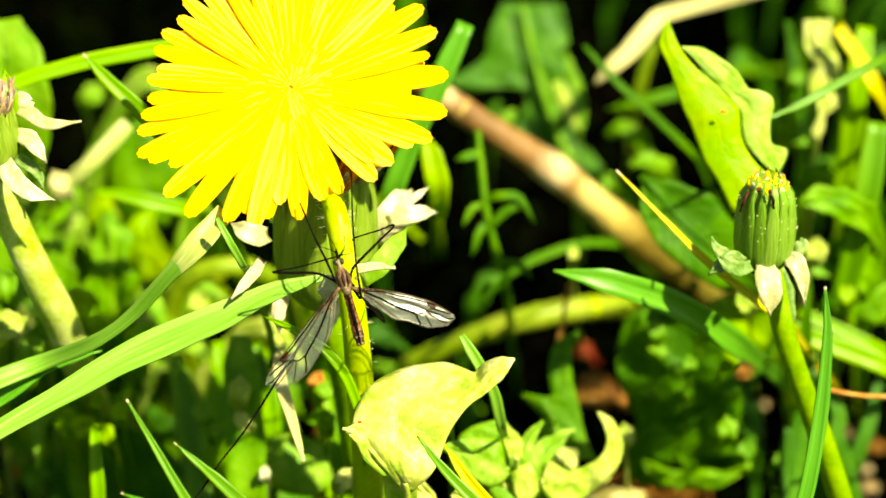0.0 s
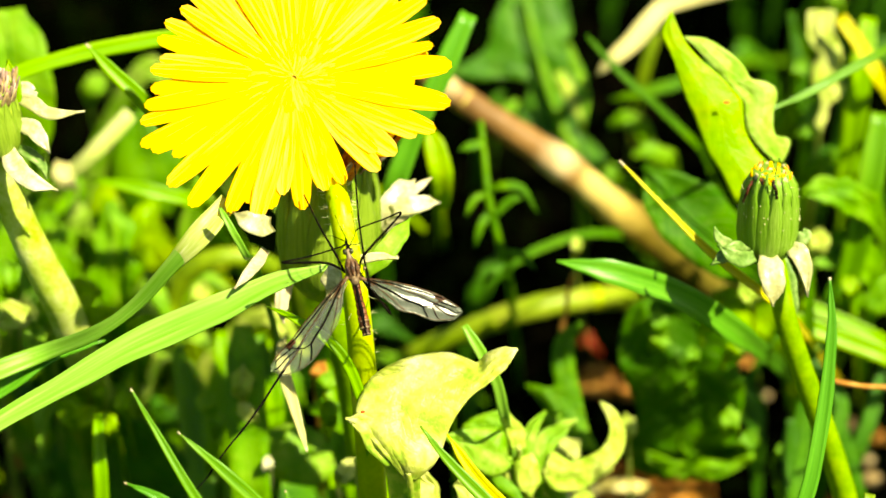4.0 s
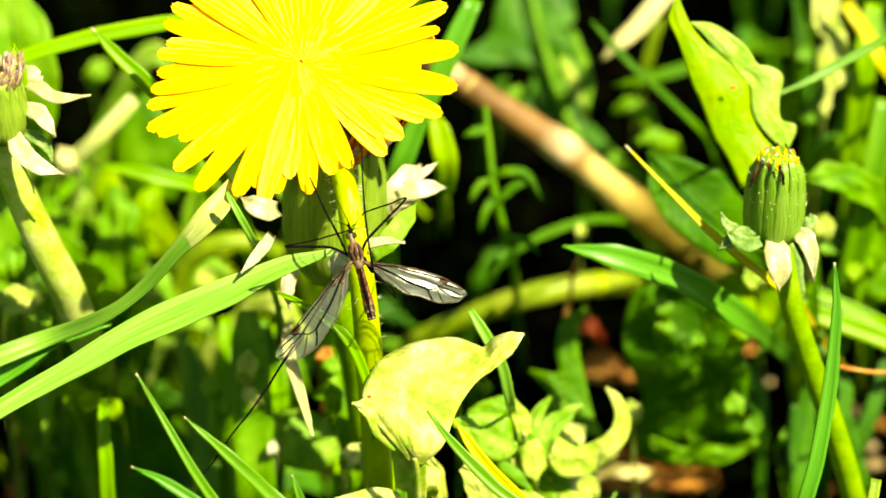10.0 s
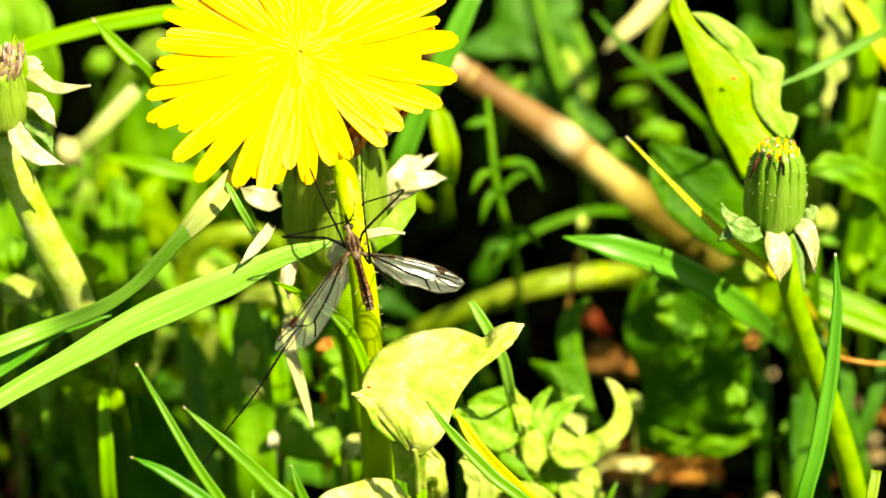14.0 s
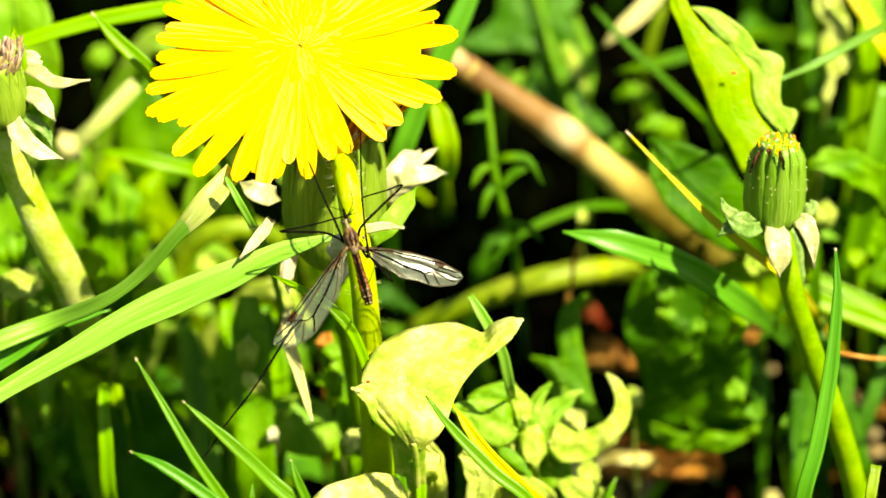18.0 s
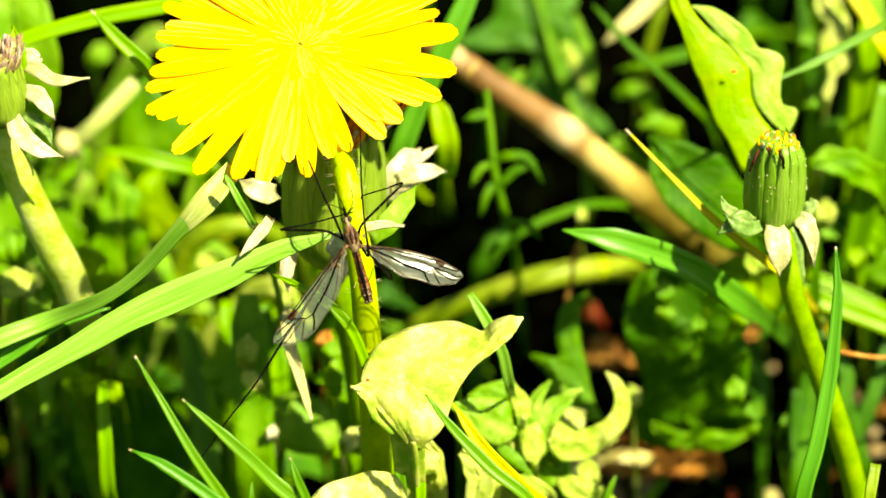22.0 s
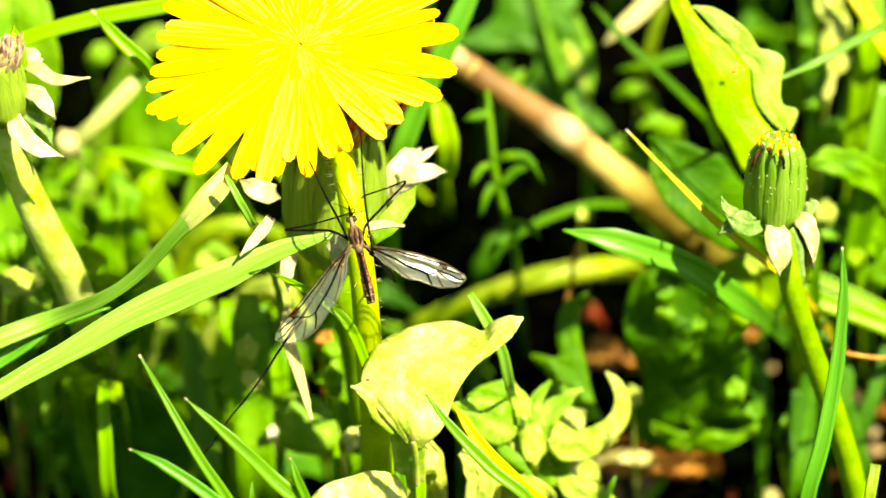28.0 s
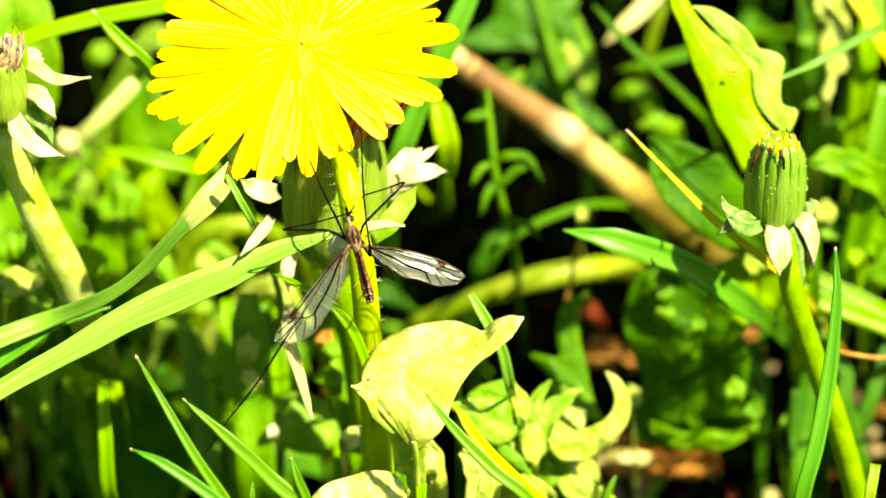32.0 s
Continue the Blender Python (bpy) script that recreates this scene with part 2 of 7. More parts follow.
M_FLY_BROWN = surface("fly_brown", [(0.25, (0.015, 0.005, 0.002)), (0.55, (0.055, 0.018, 0.006)), (0.85, (0.16, 0.07, 0.025))], 0.45, scale=900, fine=4000)
M_FLY_GREY = surface("fly_grey_tan", [(0.3, (0.11, 0.07, 0.04)), (0.6, (0.2, 0.14, 0.08)), (0.85, (0.32, 0.25, 0.16))], 0.5, scale=900, fine=4000)
M_FLY_TAN = surface("fly_pinkish_tan", [(0.3, (0.09, 0.04, 0.018)), (0.6, (0.19, 0.11, 0.055)), (0.85, (0.38, 0.28, 0.17))], 0.5, scale=900, fine=4000)
M_FLY_ORANGE = surface("fly_orange_brown", [(0.3, (0.07, 0.02, 0.007)), (0.6, (0.14, 0.04, 0.012)), (0.85, (0.26, 0.10, 0.035))], 0.45, scale=900, fine=4000)
M_FLY_EYE = surface("fly_eye", [(0.3, (0.01, 0.012, 0.004)), (0.7, (0.05, 0.05, 0.02))], 0.2, scale=2500, fine=6000)


def wing_film():
    m = bpy.data.materials.new("wing_membrane")
    m.use_nodes = True
    nt = m.node_tree
    b = nt.nodes["Principled BSDF"]
    b.inputs["Base Color"].default_value = (0.50, 0.56, 0.42, 1)
    b.inputs["Roughness"].default_value = 0.4
    b.inputs["Specular IOR Level"].default_value = 1.0
    co = nt.nodes.new("ShaderNodeTexCoord")
    n = noise_node(nt, 500.0, 3.0, co.outputs["Object"])
    bp = nt.nodes.new("ShaderNodeBump")
    bp.inputs["Strength"].default_value, bp.inputs["Distance"].default_value = 0.5, 0.0003
    nt.links.new(n, bp.inputs["Height"])
    nt.links.new(bp.outputs[0], b.inputs["Normal"])
    clear = nt.nodes.new("ShaderNodeBsdfTransparent")
    clear.inputs[0].default_value = (0.93, 0.94, 0.90, 1)
    mix = nt.nodes.new("ShaderNodeMixShader")
    mix.inputs[0].default_value = 0.09
    nt.links.new(clear.outputs[0], mix.inputs[1])
    nt.links.new(b.outputs[0], mix.inputs[2])
    sheen = nt.nodes.new("ShaderNodeBsdfGlossy")
    sheen.inputs["Roughness"].default_value = 0.27
    nt.links.new(bp.outputs[0], sheen.inputs["Normal"])
    top = nt.nodes.new("ShaderNodeMixShader")
    top.inputs[0].default_value = 0.035
    nt.links.new(mix.outputs[0], top.inputs[1])
    nt.links.new(sheen.outputs[0], top.inputs[2])
    nt.links.new(top.outputs[0], nt.nodes["Material Output"].inputs[0])
    return m


M_WING = wing_film()


# ---- shaping helpers (all lengths in metres; widths below in millimetres) ----
MM = 0.001
TO_EYE = Vector((0, -0.80, 0.60))


def spline(points, n):
    """n + 1 places along a smooth curve through the points."""
    p = [Vector(q) for q in points]
    slope = []
    for i in range(len(p)):
        a, b, c = p[max(i - 1, 0)], p[i], p[min(i + 1, len(p) - 1)]
        m = c - a if i in (0, len(p) - 1) else (c - a) * 0.5
        short = min(((b - a).length or 9), ((c - b).length or 9)) * 1.15
        slope.append(m if m.length < short else m.normalized() * short)
    out = []
    for k in range(n + 1):
        u = k / n * (len(p) - 1)
        i = min(int(u), len(p) - 2)
        f = u - i
        g, h = f * f, f * f * f
        out.append(p[i] * (2 * h - 3 * g + 1) + slope[i] * (h - 2 * g + f) + p[i + 1] * (3 * g - 2 * h) + slope[i + 1] * (h - g))
    return out


def along(values, s):
    """A value at s from 0 to 1 out of evenly spaced ones, eased between them."""
    u = s * (len(values) - 1)
    i = min(int(u), len(values) - 2)
    f = u - i
    f = f * f * (3 - 2 * f)
    return values[i] * (1 - f) + values[i + 1] * f


def finish(name, bm, material, smooth=True):
    bmesh.ops.recalc_face_normals(bm, faces=bm.faces)
    me = bpy.data.meshes.new(name)
    bm.to_mesh(me)
    bm.free()
    me.materials.append(material)
    if smooth:
        me.polygons.foreach_set("use_smooth", [True] * len(me.polygons))
    return me


def add_shell(bm, grid, thick, uv):
    """A thin body with two faces and an edge from a grid of places."""
    rows, cols = len(grid), len(grid[0])
    up = []
    for i in range(rows):
        line = []
        for j in range(cols):
            du = grid[min(i + 1, rows - 1)][j] - grid[max(i - 1, 0)][j]
            dv = grid[i][min(j + 1, cols - 1)] - grid[i][max(j - 1, 0)]
            line.append(du.cross(dv).normalized() * thick * 0.5)
        up.append(line)
    top = [[bm.verts.new(grid[i][j] + up[i][j]) for j in range(cols)] for i in range(rows)]
    low = [[bm.verts.new(grid[i][j] - up[i][j]) for j in range(cols)] for i in range(rows)]

    def quad(vs, coords):
        f = bm.faces.new(vs)
        for lp, c in zip(f.loops, coords):
            lp[uv].uv = c

    for i in range(rows - 1):
        for j in range(cols - 1):
            c = [(j / (cols - 1), i / rows), ((j + 1) / (cols - 1), i / rows), ((j + 1) / (cols - 1), (i + 1) / rows), (j / (cols - 1), (i + 1) / rows)]
            quad((top[i][j], top[i][j + 1], top[i + 1][j + 1], top[i + 1][j]), c)
            quad((low[i + 1][j], low[i + 1][j + 1], low[i][j + 1], low[i][j]), c[::-1])
    for i in range(rows - 1):
        for j in (0, cols - 1):
            c = [(j / (cols - 1), i / rows)] * 4
            quad((top[i][j], top[i + 1][j], low[i + 1][j], low[i][j]), c)
    for j in range(cols - 1):
        for i in (0, rows - 1):
            c = [(j / (cols - 1), i / rows)] * 4
            quad((top[i][j], top[i][j + 1], low[i][j + 1], low[i][j]), c)


def add_tube(bm, places, radii, sides, uv):
    rings = []
    side = None
    for i, p in enumerate(places):
        t = (places[min(i + 1, len(places) - 1)] - places[max(i - 1, 0)]).normalized()
        if side is None:
            side = t.orthogonal().normalized()
        side = (side - t * side.dot(t)).normalized()
        other = t.cross(side)
        rings.append([bm.verts.new(p + (side * math.cos(a) + other * math.sin(a)) * radii[i])
                      for a in (2 * math.pi * k / sides for k in range(sides))])
    for i in range(len(rings) - 1):
        for k in range(sides):
            f = bm.faces.new((rings[i][k], rings[i][(k + 1) % sides], rings[i + 1][(k + 1) % sides], rings[i + 1][k]))
            for lp, c in zip(f.loops, ((k / sides, i / len(rings)), ((k + 1) / sides, i / len(rings)), ((k + 1) / sides, (i + 1) / len(rings)), (k / sides, (i + 1) / len(rings)))):
                lp[uv].uv = c
    bm.faces.new(rings[0][::-1])
    bm.faces.new(rings[-1])


def fresh():
    bm = bmesh.new()
    return bm, bm.loops.layers.uv.new("UVMap")


def tube_mesh(name, points, radii, material, n=16, sides=8, bumpy=0.0, seed=0):
    bm, uv = fresh()
    places = spline(points, n)
    r = [along(radii, i / n) * MM * (1 + bumpy * noise.noise(Vector((i * 0.7, seed, 0)))) for i in range(n + 1)]
    add_tube(bm, places, r, sides, uv)
    return finish(name, bm, material)


def leaf_grid(points, wl, wr, n, half, face, fold, wave, teeth, depth, seed, roll=0.0, twist=0.0):
    places = spline(points, n)
    grid = []
    for i, p in enumerate(places):
        s = i / n
        t = (places[min(i + 1, n)] - places[max(i - 1, 0)]).normalized()
        f = Vector(face).normalized()
        side = t.cross(f)
        if side.length < 0.05:
            side = t.orthogonal()
        side = Matrix.Rotation(radians(roll + twist * (s - 0.5)), 3, t) @ side.normalized()
        nor = side.cross(t).normalized()
        line = []
        for j in range(-half, half + 1):
            q = j / half
            w = along(wl, s) if j < 0 else along(wr, s)
            if teeth:
                saw = (s * teeth + (0.35 if j < 0 else 0.0)) % 1.0
                w *= 1 - depth * (saw if saw < 0.75 else 3 * (1 - saw)) * min(1, 3 * s + 0.2)
            w *= 1 + 0.12 * noise.noise(Vector((s * 6, seed * 1.7, q)))
            lift = abs(q) ** 1.3 * fold * w + wave * noise.noise(Vector((s * 5 + seed, q * 1.6, seed * 0.37)))
            lift += wave * 0.35 * noise.noise(Vector((s * 17 + seed, q * 5, seed)))
            line.append(p + (side * q * w + nor * lift) * MM)
        grid.append(line)
    return grid


def at_foot(ob, foot):
    ob.data.transform(Matrix.Translation(-Vector(foot)))
    ob.location = foot
    return ob


def blade(points, width, material, label, roll=0.0, fold=0.35, n=22, thick=0.22, twist=0.0, face=TO_EYE, shape=None, name="grass_blade", category="grass blade", group="grass blades", rib=None, dry=0, end_mat=None, end_label="pinkish cream withered tip"):
    """A grass blade: the first point is its tip, the last its foot."""
    bm, uv = fresh()
    prof = shape or [0.04, 0.55, 0.85, 1.0, 1.0, 0.95, 0.85, 0.7]
    w = [v * width / 2 for v in prof]
    seed = len(bpy.data.objects)
    add_shell(bm, leaf_grid(points, w, w, n, 2, face, fold, 0.1 * width ** 0.5, 0, 0, seed, roll, twist), thick * MM, uv)
    ob = tagged(at_foot(new(name, finish(name, bm, material)), points[-1]), label, category, group)
    if dry:
        grid = leaf_grid(points, [v * 1.06 for v in w], [v * 1.06 for v in w], n * 3, 2, face, fold, 0.1 * width ** 0.5, 0, 0, seed, roll, twist)
        bm, uv = fresh()
        add_shell(bm, [[p + Vector(face).normalized() * (0.05 - 0.3 * max(0.0, (i - dry + 2) / 2)) * MM for p in g] for i, g in enumerate(grid[:dry + 1])], thick * MM, uv)
        v = part("blade_end" if end_mat else "withered_tip", bm, end_mat or M_TIP, ob, end_label)
        v.data.transform(Matrix.Translation(-ob.location))
    rib = rib or (0.025 * width + 0.02 if width > 2 else 0)
    if rib:
        grid = leaf_grid(points, w, w, n, 2, face, fold, 0.1 * width ** 0.5, 0, 0, seed, roll, twist)
        bm, uv = fresh()
        add_tube(bm, [g[2] + Vector(face).normalized() * 0.06 * MM for g in grid], [rib * MM * (0.3 + 0.7 * min(1, along(prof, i / n))) for i in range(n + 1)], 6, uv)
        v = new("midrib", finish("midrib", bm, material))
        v.data.transform(Matrix.Translation(-ob.location))
        v.parent = ob
    return ob


def leaf(points, wl, wr, material, label, fold=0.15, wave=1.2, teeth=0, depth=0.5, face=TO_EYE, n=30, half=5, roll=0.0, twist=0.0, thick=0.3,
         name="dandelion_leaf", category="leaf", group="dandelion leaves", rib=None):
    """A broad leaf on a bent midrib; wl and wr: its half widths on either side, tip to foot or foot to tip."""
    seed = len(bpy.data.objects) + 3
    bm, uv = fresh()
    add_shell(bm, leaf_grid(points, wl, wr, n, half, face, fold, wave, teeth, depth, seed, roll, twist), thick * MM, uv)
    ob = tagged(at_foot(new(name, finish(name, bm, material)), points[-1]), label, category, group)
    big = max(max(wl), max(wr))
    if rib is None and material is not M_LEAF_CREAM and big > 1.5:
        rib = 0.03 * big + 0.06
    if rib:
        grid = leaf_grid(points, wl, wr, n, half, face, fold, wave, teeth, depth, seed, roll, twist)
        mid = [g[half] + Vector(face).normalized() * 0.25 * MM for g in grid]
        bm, uv = fresh()
        add_tube(bm, mid, [rib * MM * (0.35 + 0.65 * min(along(wl, i / n) + along(wr, i / n), big) / big) for i in range(n + 1)], 6, uv)
        v = new("midrib", finish("midrib", bm, material))
        v.data.transform(Matrix.Translation(-ob.location))
        v.parent = ob
    return ob


def part(name, bm_or_mesh, material, parent, label=""):
    me = bm_or_mesh if isinstance(bm_or_mesh, bpy.types.Mesh) else finish(name, bm_or_mesh, material)
    ob = new(name, me)
    ob.parent = parent
    return tagged(ob, label)


def turned(origin, axis, spin=0.0):
    """A pose whose z runs along axis."""
    q = Vector(axis).normalized().to_track_quat("Z", "Y")
    return Matrix.Translation(origin) @ q.to_matrix().to_4x4() @ Matrix.Rotation(radians(spin), 4, "Z")


def ellipsoid(bm, centre, axis, radii, uv, rings=10, sides=14):
    m = turned(centre, axis)
    grid = []
    for i in range(rings + 1):
        a = math.pi * i / rings
        grid.append([bm.verts.new(m @ Vector((radii[0] * MM * math.sin(a) * math.cos(b), radii[1] * MM * math.sin(a) * math.sin(b), -radii[2] * MM * math.cos(a))))
                     for b in (2 * math.pi * k / sides for k in range(sides))] if 0 < i < rings else [bm.verts.new(m @ Vector((0, 0, -radii[2] * MM * math.cos(a))))])
    for i in range(rings):
        for k in range(sides):
            a, b = grid[i], grid[i + 1]
            vs = [a[k % len(a)], a[(k + 1) % len(a)], b[(k + 1) % len(b)], b[k % len(b)]]
            vs = [v for n_, v in enumerate(vs) if v not in vs[:n_]]
            if len(vs) > 2:
                bm.faces.new(vs)


def lamina(ea, eb, foot, material, label, bulge=0.5, wave=0.5, n=40, half=6, thick=0.25, petiole=0.5, rib=0.0, root=None,
           name="dandelion_leaf", category="leaf", group="dandelion leaves", piece="leaf_half"):
    """A leaf blade spanned between its two edges, tip first, with a swell and creases across it, on a stalk down to its foot."""
    seed = len(bpy.data.objects) * 0.61
    a, b = spline(ea, n), spline(eb, n)
    eye = Vector(TO_EYE).normalized()
    base = root.location if root else Vector(foot)
    grid = []
    for i in range(n + 1):
        s = i / n
        span = (b[i] - a[i]).length / MM
        line = []
        for j in range(-half, half + 1):
            q = j / half
            lift = bulge * (1 - q * q) * min(1.0, span / 6) + wave * min(1.0, span / 4) * noise.noise(Vector((s * 5 + seed, q * 1.8, seed)))
            lift += wave * 0.4 * min(1.0, span / 4) * noise.noise(Vector((s * 16 + seed, q * 5, seed * 2)))
            line.append(a[i].lerp(b[i], (q + 1) / 2) + eye * lift * MM - base)
        grid.append(line)
    bm, uv = fresh()
    add_shell(bm, grid, thick * MM, uv)
    if root:
        return part(piece, bm, material, root, label)
    ob = tagged(new(name, finish(name, bm, material)), label, category, group)
    ob.location = base
    if rib:
        bm, uv = fresh()
        add_tube(bm, [g[half] + eye * 0.2 * MM for g in grid], [rib * MM * (0.3 + 0.7 * i / n) for i in range(n + 1)], 6, uv)
        part("midrib", bm, material, ob)
    if petiole:
        low = grid[-1][half]
        part("leaf_stalk", tube_mesh("leaf_stalk", [grid[-3][half], low, low * 0.55 + Vector((0, 0.004, 0)), Vector((0, 0, 0))], [petiole, petiole, petiole, petiole], material, 12, 7), None, ob)
    return ob


def spot_on(root, place, long, wide, material, label):
    """A flat fleck on the face of a leaf."""
    bm, uv = fresh()
    ellipsoid(bm, Vector(place) - root.location, TO_EYE, (long, wide, 0.06), uv, 6, 10)
    part("fleck", bm, material, root, label)


# ---- ground ----
def ground():
    bm = bmesh.new()
    xs = [-60, -12, -3, -1.2] + [-0.6 + 0.03 * k for k in range(41)] + [1.2, 3, 12, 60]
    ys = [-60, -12, -3, -1] + [-0.3 + 0.03 * k for k in range(51)] + [2, 4, 12, 60, 200]
    g = [[bm.verts.new((x, y, -0.004 + 0.012 * noise.noise(Vector((x * 14, y * 14, 3))) + 0.006 * noise.noise(Vector((x * 40, y * 40, 9)))))
          for x in xs] for y in ys]
    for i in range(len(ys) - 1):
        for j in range(len(xs) - 1):
            bm.faces.new((g[i][j], g[i][j + 1], g[i + 1][j + 1], g[i + 1][j]))
    tagged(new("ground", finish("ground", bm, M_SOIL)), "meadow soil with its shade put into a near-black colour", "ground", kind="structure")


ground()

# ---- the dandelion in flower ----
def petal_mesh(length, width, droop, material, seed):
    """A strap-shaped floret with a toothed end, along +y from the origin, its face to +z."""
    bm, uv = fresh()
    n, half = 9, 3
    grid = []
    for i in range(n + 1):
        s = i / n
        w = width / 2 * along([0.4, 0.65, 0.88, 1.0, 0.93, 0.62], s)
        line = []
        for j in range(-half, half + 1):
            q = j / half
            y = length * s
            if i == n:
                y += 0.012 * length * (0.5 if j % 2 else -0.3) - 0.25 * width * abs(q) ** 2
            z = -droop * s * s * length + 0.02 * width * q * q + 0.02 * width * noise.noise(Vector((s * 4, q * 2, seed)))
            z += 0.01 * width * math.cos(q * 9)
            line.append(Vector((q * w, y, z)) * MM)
        grid.append(line)
    add_shell(bm, grid, 0.03 * MM, uv)
    return finish("petal", bm, material, False)


HEAD = Vector((-0.0188, 0.2309, 0.1413))
FACE = Vector((0.02, -0.70, 0.71)).normalized()


def flower():
    root = tagged(new("dandelion"), "yellow dandelion in full bloom on a pale green stalk", "flower")
    root.location = (-0.0078, 0.2135, 0.0000)
    base = HEAD - FACE * 0.0085

    def fix(ob):
        ob.matrix_parent_inverse = Matrix.Translation(-Vector(root.location))
        return ob

    fix(part("stalk", tube_mesh("stalk", [base - FACE * 0.002, (-0.0145, 0.2328, 0.1282), (-0.0135, 0.2259, 0.1267), (-0.0126, 0.2221, 0.1247), (-0.0108, 0.2171, 0.1144), (-0.0100, 0.2156, 0.1002), (-0.0092, 0.2131, 0.0861), (-0.0078, 0.2135, 0.0000)],
                                [1.5, 1.5, 1.55, 1.6, 1.75, 1.9, 2.0, 2.2], M_STALK, 44, 14), None, root, "pale yellow-green hollow stalk"))
    bm, uv = fresh()
    hr = random.Random(9)
    line = spline([(-0.0145, 0.2328, 0.1282), (-0.0135, 0.2259, 0.1267), (-0.0126, 0.2221, 0.1247), (-0.0108, 0.2171, 0.1144), (-0.0100, 0.2156, 0.1002)], 60)
    for k in range(110):
        i = min(59, int(60 * hr.random() ** 1.8))
        t = (line[i + 1] - line[i]).normalized()
        a = hr.uniform(0, 6.28)
        d = (Vector((math.cos(a), math.sin(a), 0)) - t * Vector((math.cos(a), math.sin(a), 0)).dot(t)).normalized()
        p = line[i] + d * 1.6 * MM
        q = p + (d + t * hr.uniform(-0.6, 0.6)) * hr.uniform(0.5, 1.2) * MM
        add_tube(bm, [p, p.lerp(q, 0.5) + t * 0.1 * MM, q], [0.035 * MM, 0.03 * MM, 0.012 * MM], 4, uv)
    fix(part("hairs", bm, M_BRACT, root, "fine pale hairs on the stalk"))
    bm, uv = fresh()
    m = turned(base, FACE)
    add_tube(bm, [m @ Vector((0, 0, z * MM)) for z in (-1.5, 0, 2, 4.5, 6.5, 7.4)], [1.4 * MM, 4.2 * MM, 5.4 * MM, 5.8 * MM, 5.4 * MM, 4 * MM], 18, uv)
    fix(part("involucre", bm, M_BUD_DULL, root, "grey-green cup behind the florets"))
    rng = random.Random(4)
    for k in range(14):
        a = 2 * math.pi * k / 14
        d = m.to_3x3() @ Vector((math.cos(a), math.sin(a), 0))
        bm, uv = fresh()
        pts = [base + d * 0.0045, base + d * 0.0085 - FACE * 0.002, base + d * (0.010 + 0.002 * rng.random()) - FACE * 0.0065]
        add_shell(bm, leaf_grid(pts, [1.1, 1.2, 0.15], [1.1, 1.2, 0.15], 8, 2, -FACE, 0.2, 0.2, 0, 0, k), 0.2 * MM, uv)
        fix(part("bract", bm, M_BRACT_GREEN_SHADE, root))
    # outer ring: bearing round the head (degrees, clockwise from its right-hand side), length and width in millimetres
    outer = [(-32, 20.4, 3.0), (-21.2, 20.6, 3.2), (-13, 19.2, 2.0), (-4.4, 20.7, 3.3), (3, 15.5, 2.4), (10.6, 20.4, 3.4), (21.9, 20.2, 3.2), (27, 17.4, 2.6), (38.5, 17.2, 3.4), (44, 15.2, 2.4), (49.6, 17.0, 2.9), (66.3, 15.3, 2.5),
             (75.5, 15.9, 2.9), (87, 17.9, 3.2), (96, 15.6, 2.3), (100.5, 17.4, 2.4), (105, 19.8, 3.1), (110, 17.5, 2.4), (115.5, 19.9, 3.0), (128.5, 21.9, 2.9), (138.7, 22.0, 3.0), (147, 18.6, 2.6), (153, 20.4, 2.6), (156.7, 21.5, 2.4), (164.6, 20.7, 2.6),
             (170, 19.5, 2.6), (177, 19.2, 2.6), (184.8, 18.8, 2.6), (190, 18.1, 2.4), (198, 19, 2.6), (206, 18.4, 2.6), (214, 17.6, 2.6), (222, 18.8, 2.7), (231, 19, 2.7), (241, 19, 2.7), (254, 19.5, 2.8), (266, 19, 2.8), (279, 19.5, 2.8), (291, 19, 2.8), (302, 19, 2.8), (316, 20, 2.8)]
    kinds = {}

    def put(bearing, length, width, tilt, droop, rise, start):
        key = (round(length), round(width * 2), round(droop * 10))
        if key not in kinds:
            kinds[key] = petal_mesh(key[0], key[1] / 2, key[2] / 10, M_PETAL, len(kinds))
        ob = fix(part("petal", kinds[key], None, root))
        place = m @ Matrix.Rotation(radians(-90 - bearing), 4, "Z") @ Matrix.Translation((0, start * MM, rise * MM)) @ Matrix.Rotation(radians(tilt), 4, "X") @ Matrix.Rotation(radians(rng.uniform(-1, 1) * (1.6 if length > 15 else 0.4)), 4, "Y")
        ob.matrix_basis = place
        return ob

    for b, length, width in outer:
        low = 40 < b < 150
        put(b, length - 1.8, width, rng.uniform(-1.2, 1.2) + (2 if low else 0), 0.03, 7.6, 2.0)
    bm, uv = fresh()
    ellipsoid(bm, m @ Vector((0, 0, 7.3 * MM)), FACE, (4.5, 4.5, 0.35), uv)
    fix(part("disc", bm, M_PETAL, root))
    for ring, (count, length, tilt, rise, width) in enumerate(((36, 14.2, 0.1, 7.68, 2.6), (34, 13.2, 0.1, 7.72, 2.6), (30, 11.6, 0.15, 7.76, 2.6), (28, 9.8, 0.2, 7.80, 2.6), (24, 7.8, 0.3, 7.84, 2.5), (20, 6.0, 0.4, 7.88, 2.3), (14, 4.4, 0.6, 7.92, 2.1), (9, 3.2, 1, 7.96, 1.8))):
        for k in range(count):
            b = 360 * (k + rng.uniform(-0.3, 0.3)) / count + ring * 17
            if ring < 6 and 49 < b % 360 < 66:
                continue
            size = length + rng.uniform(-2.6, 1.8)
            if 58 < b % 360 < 140:
                size = min(size, 12.6 + rng.uniform(-3.0, 0.8))
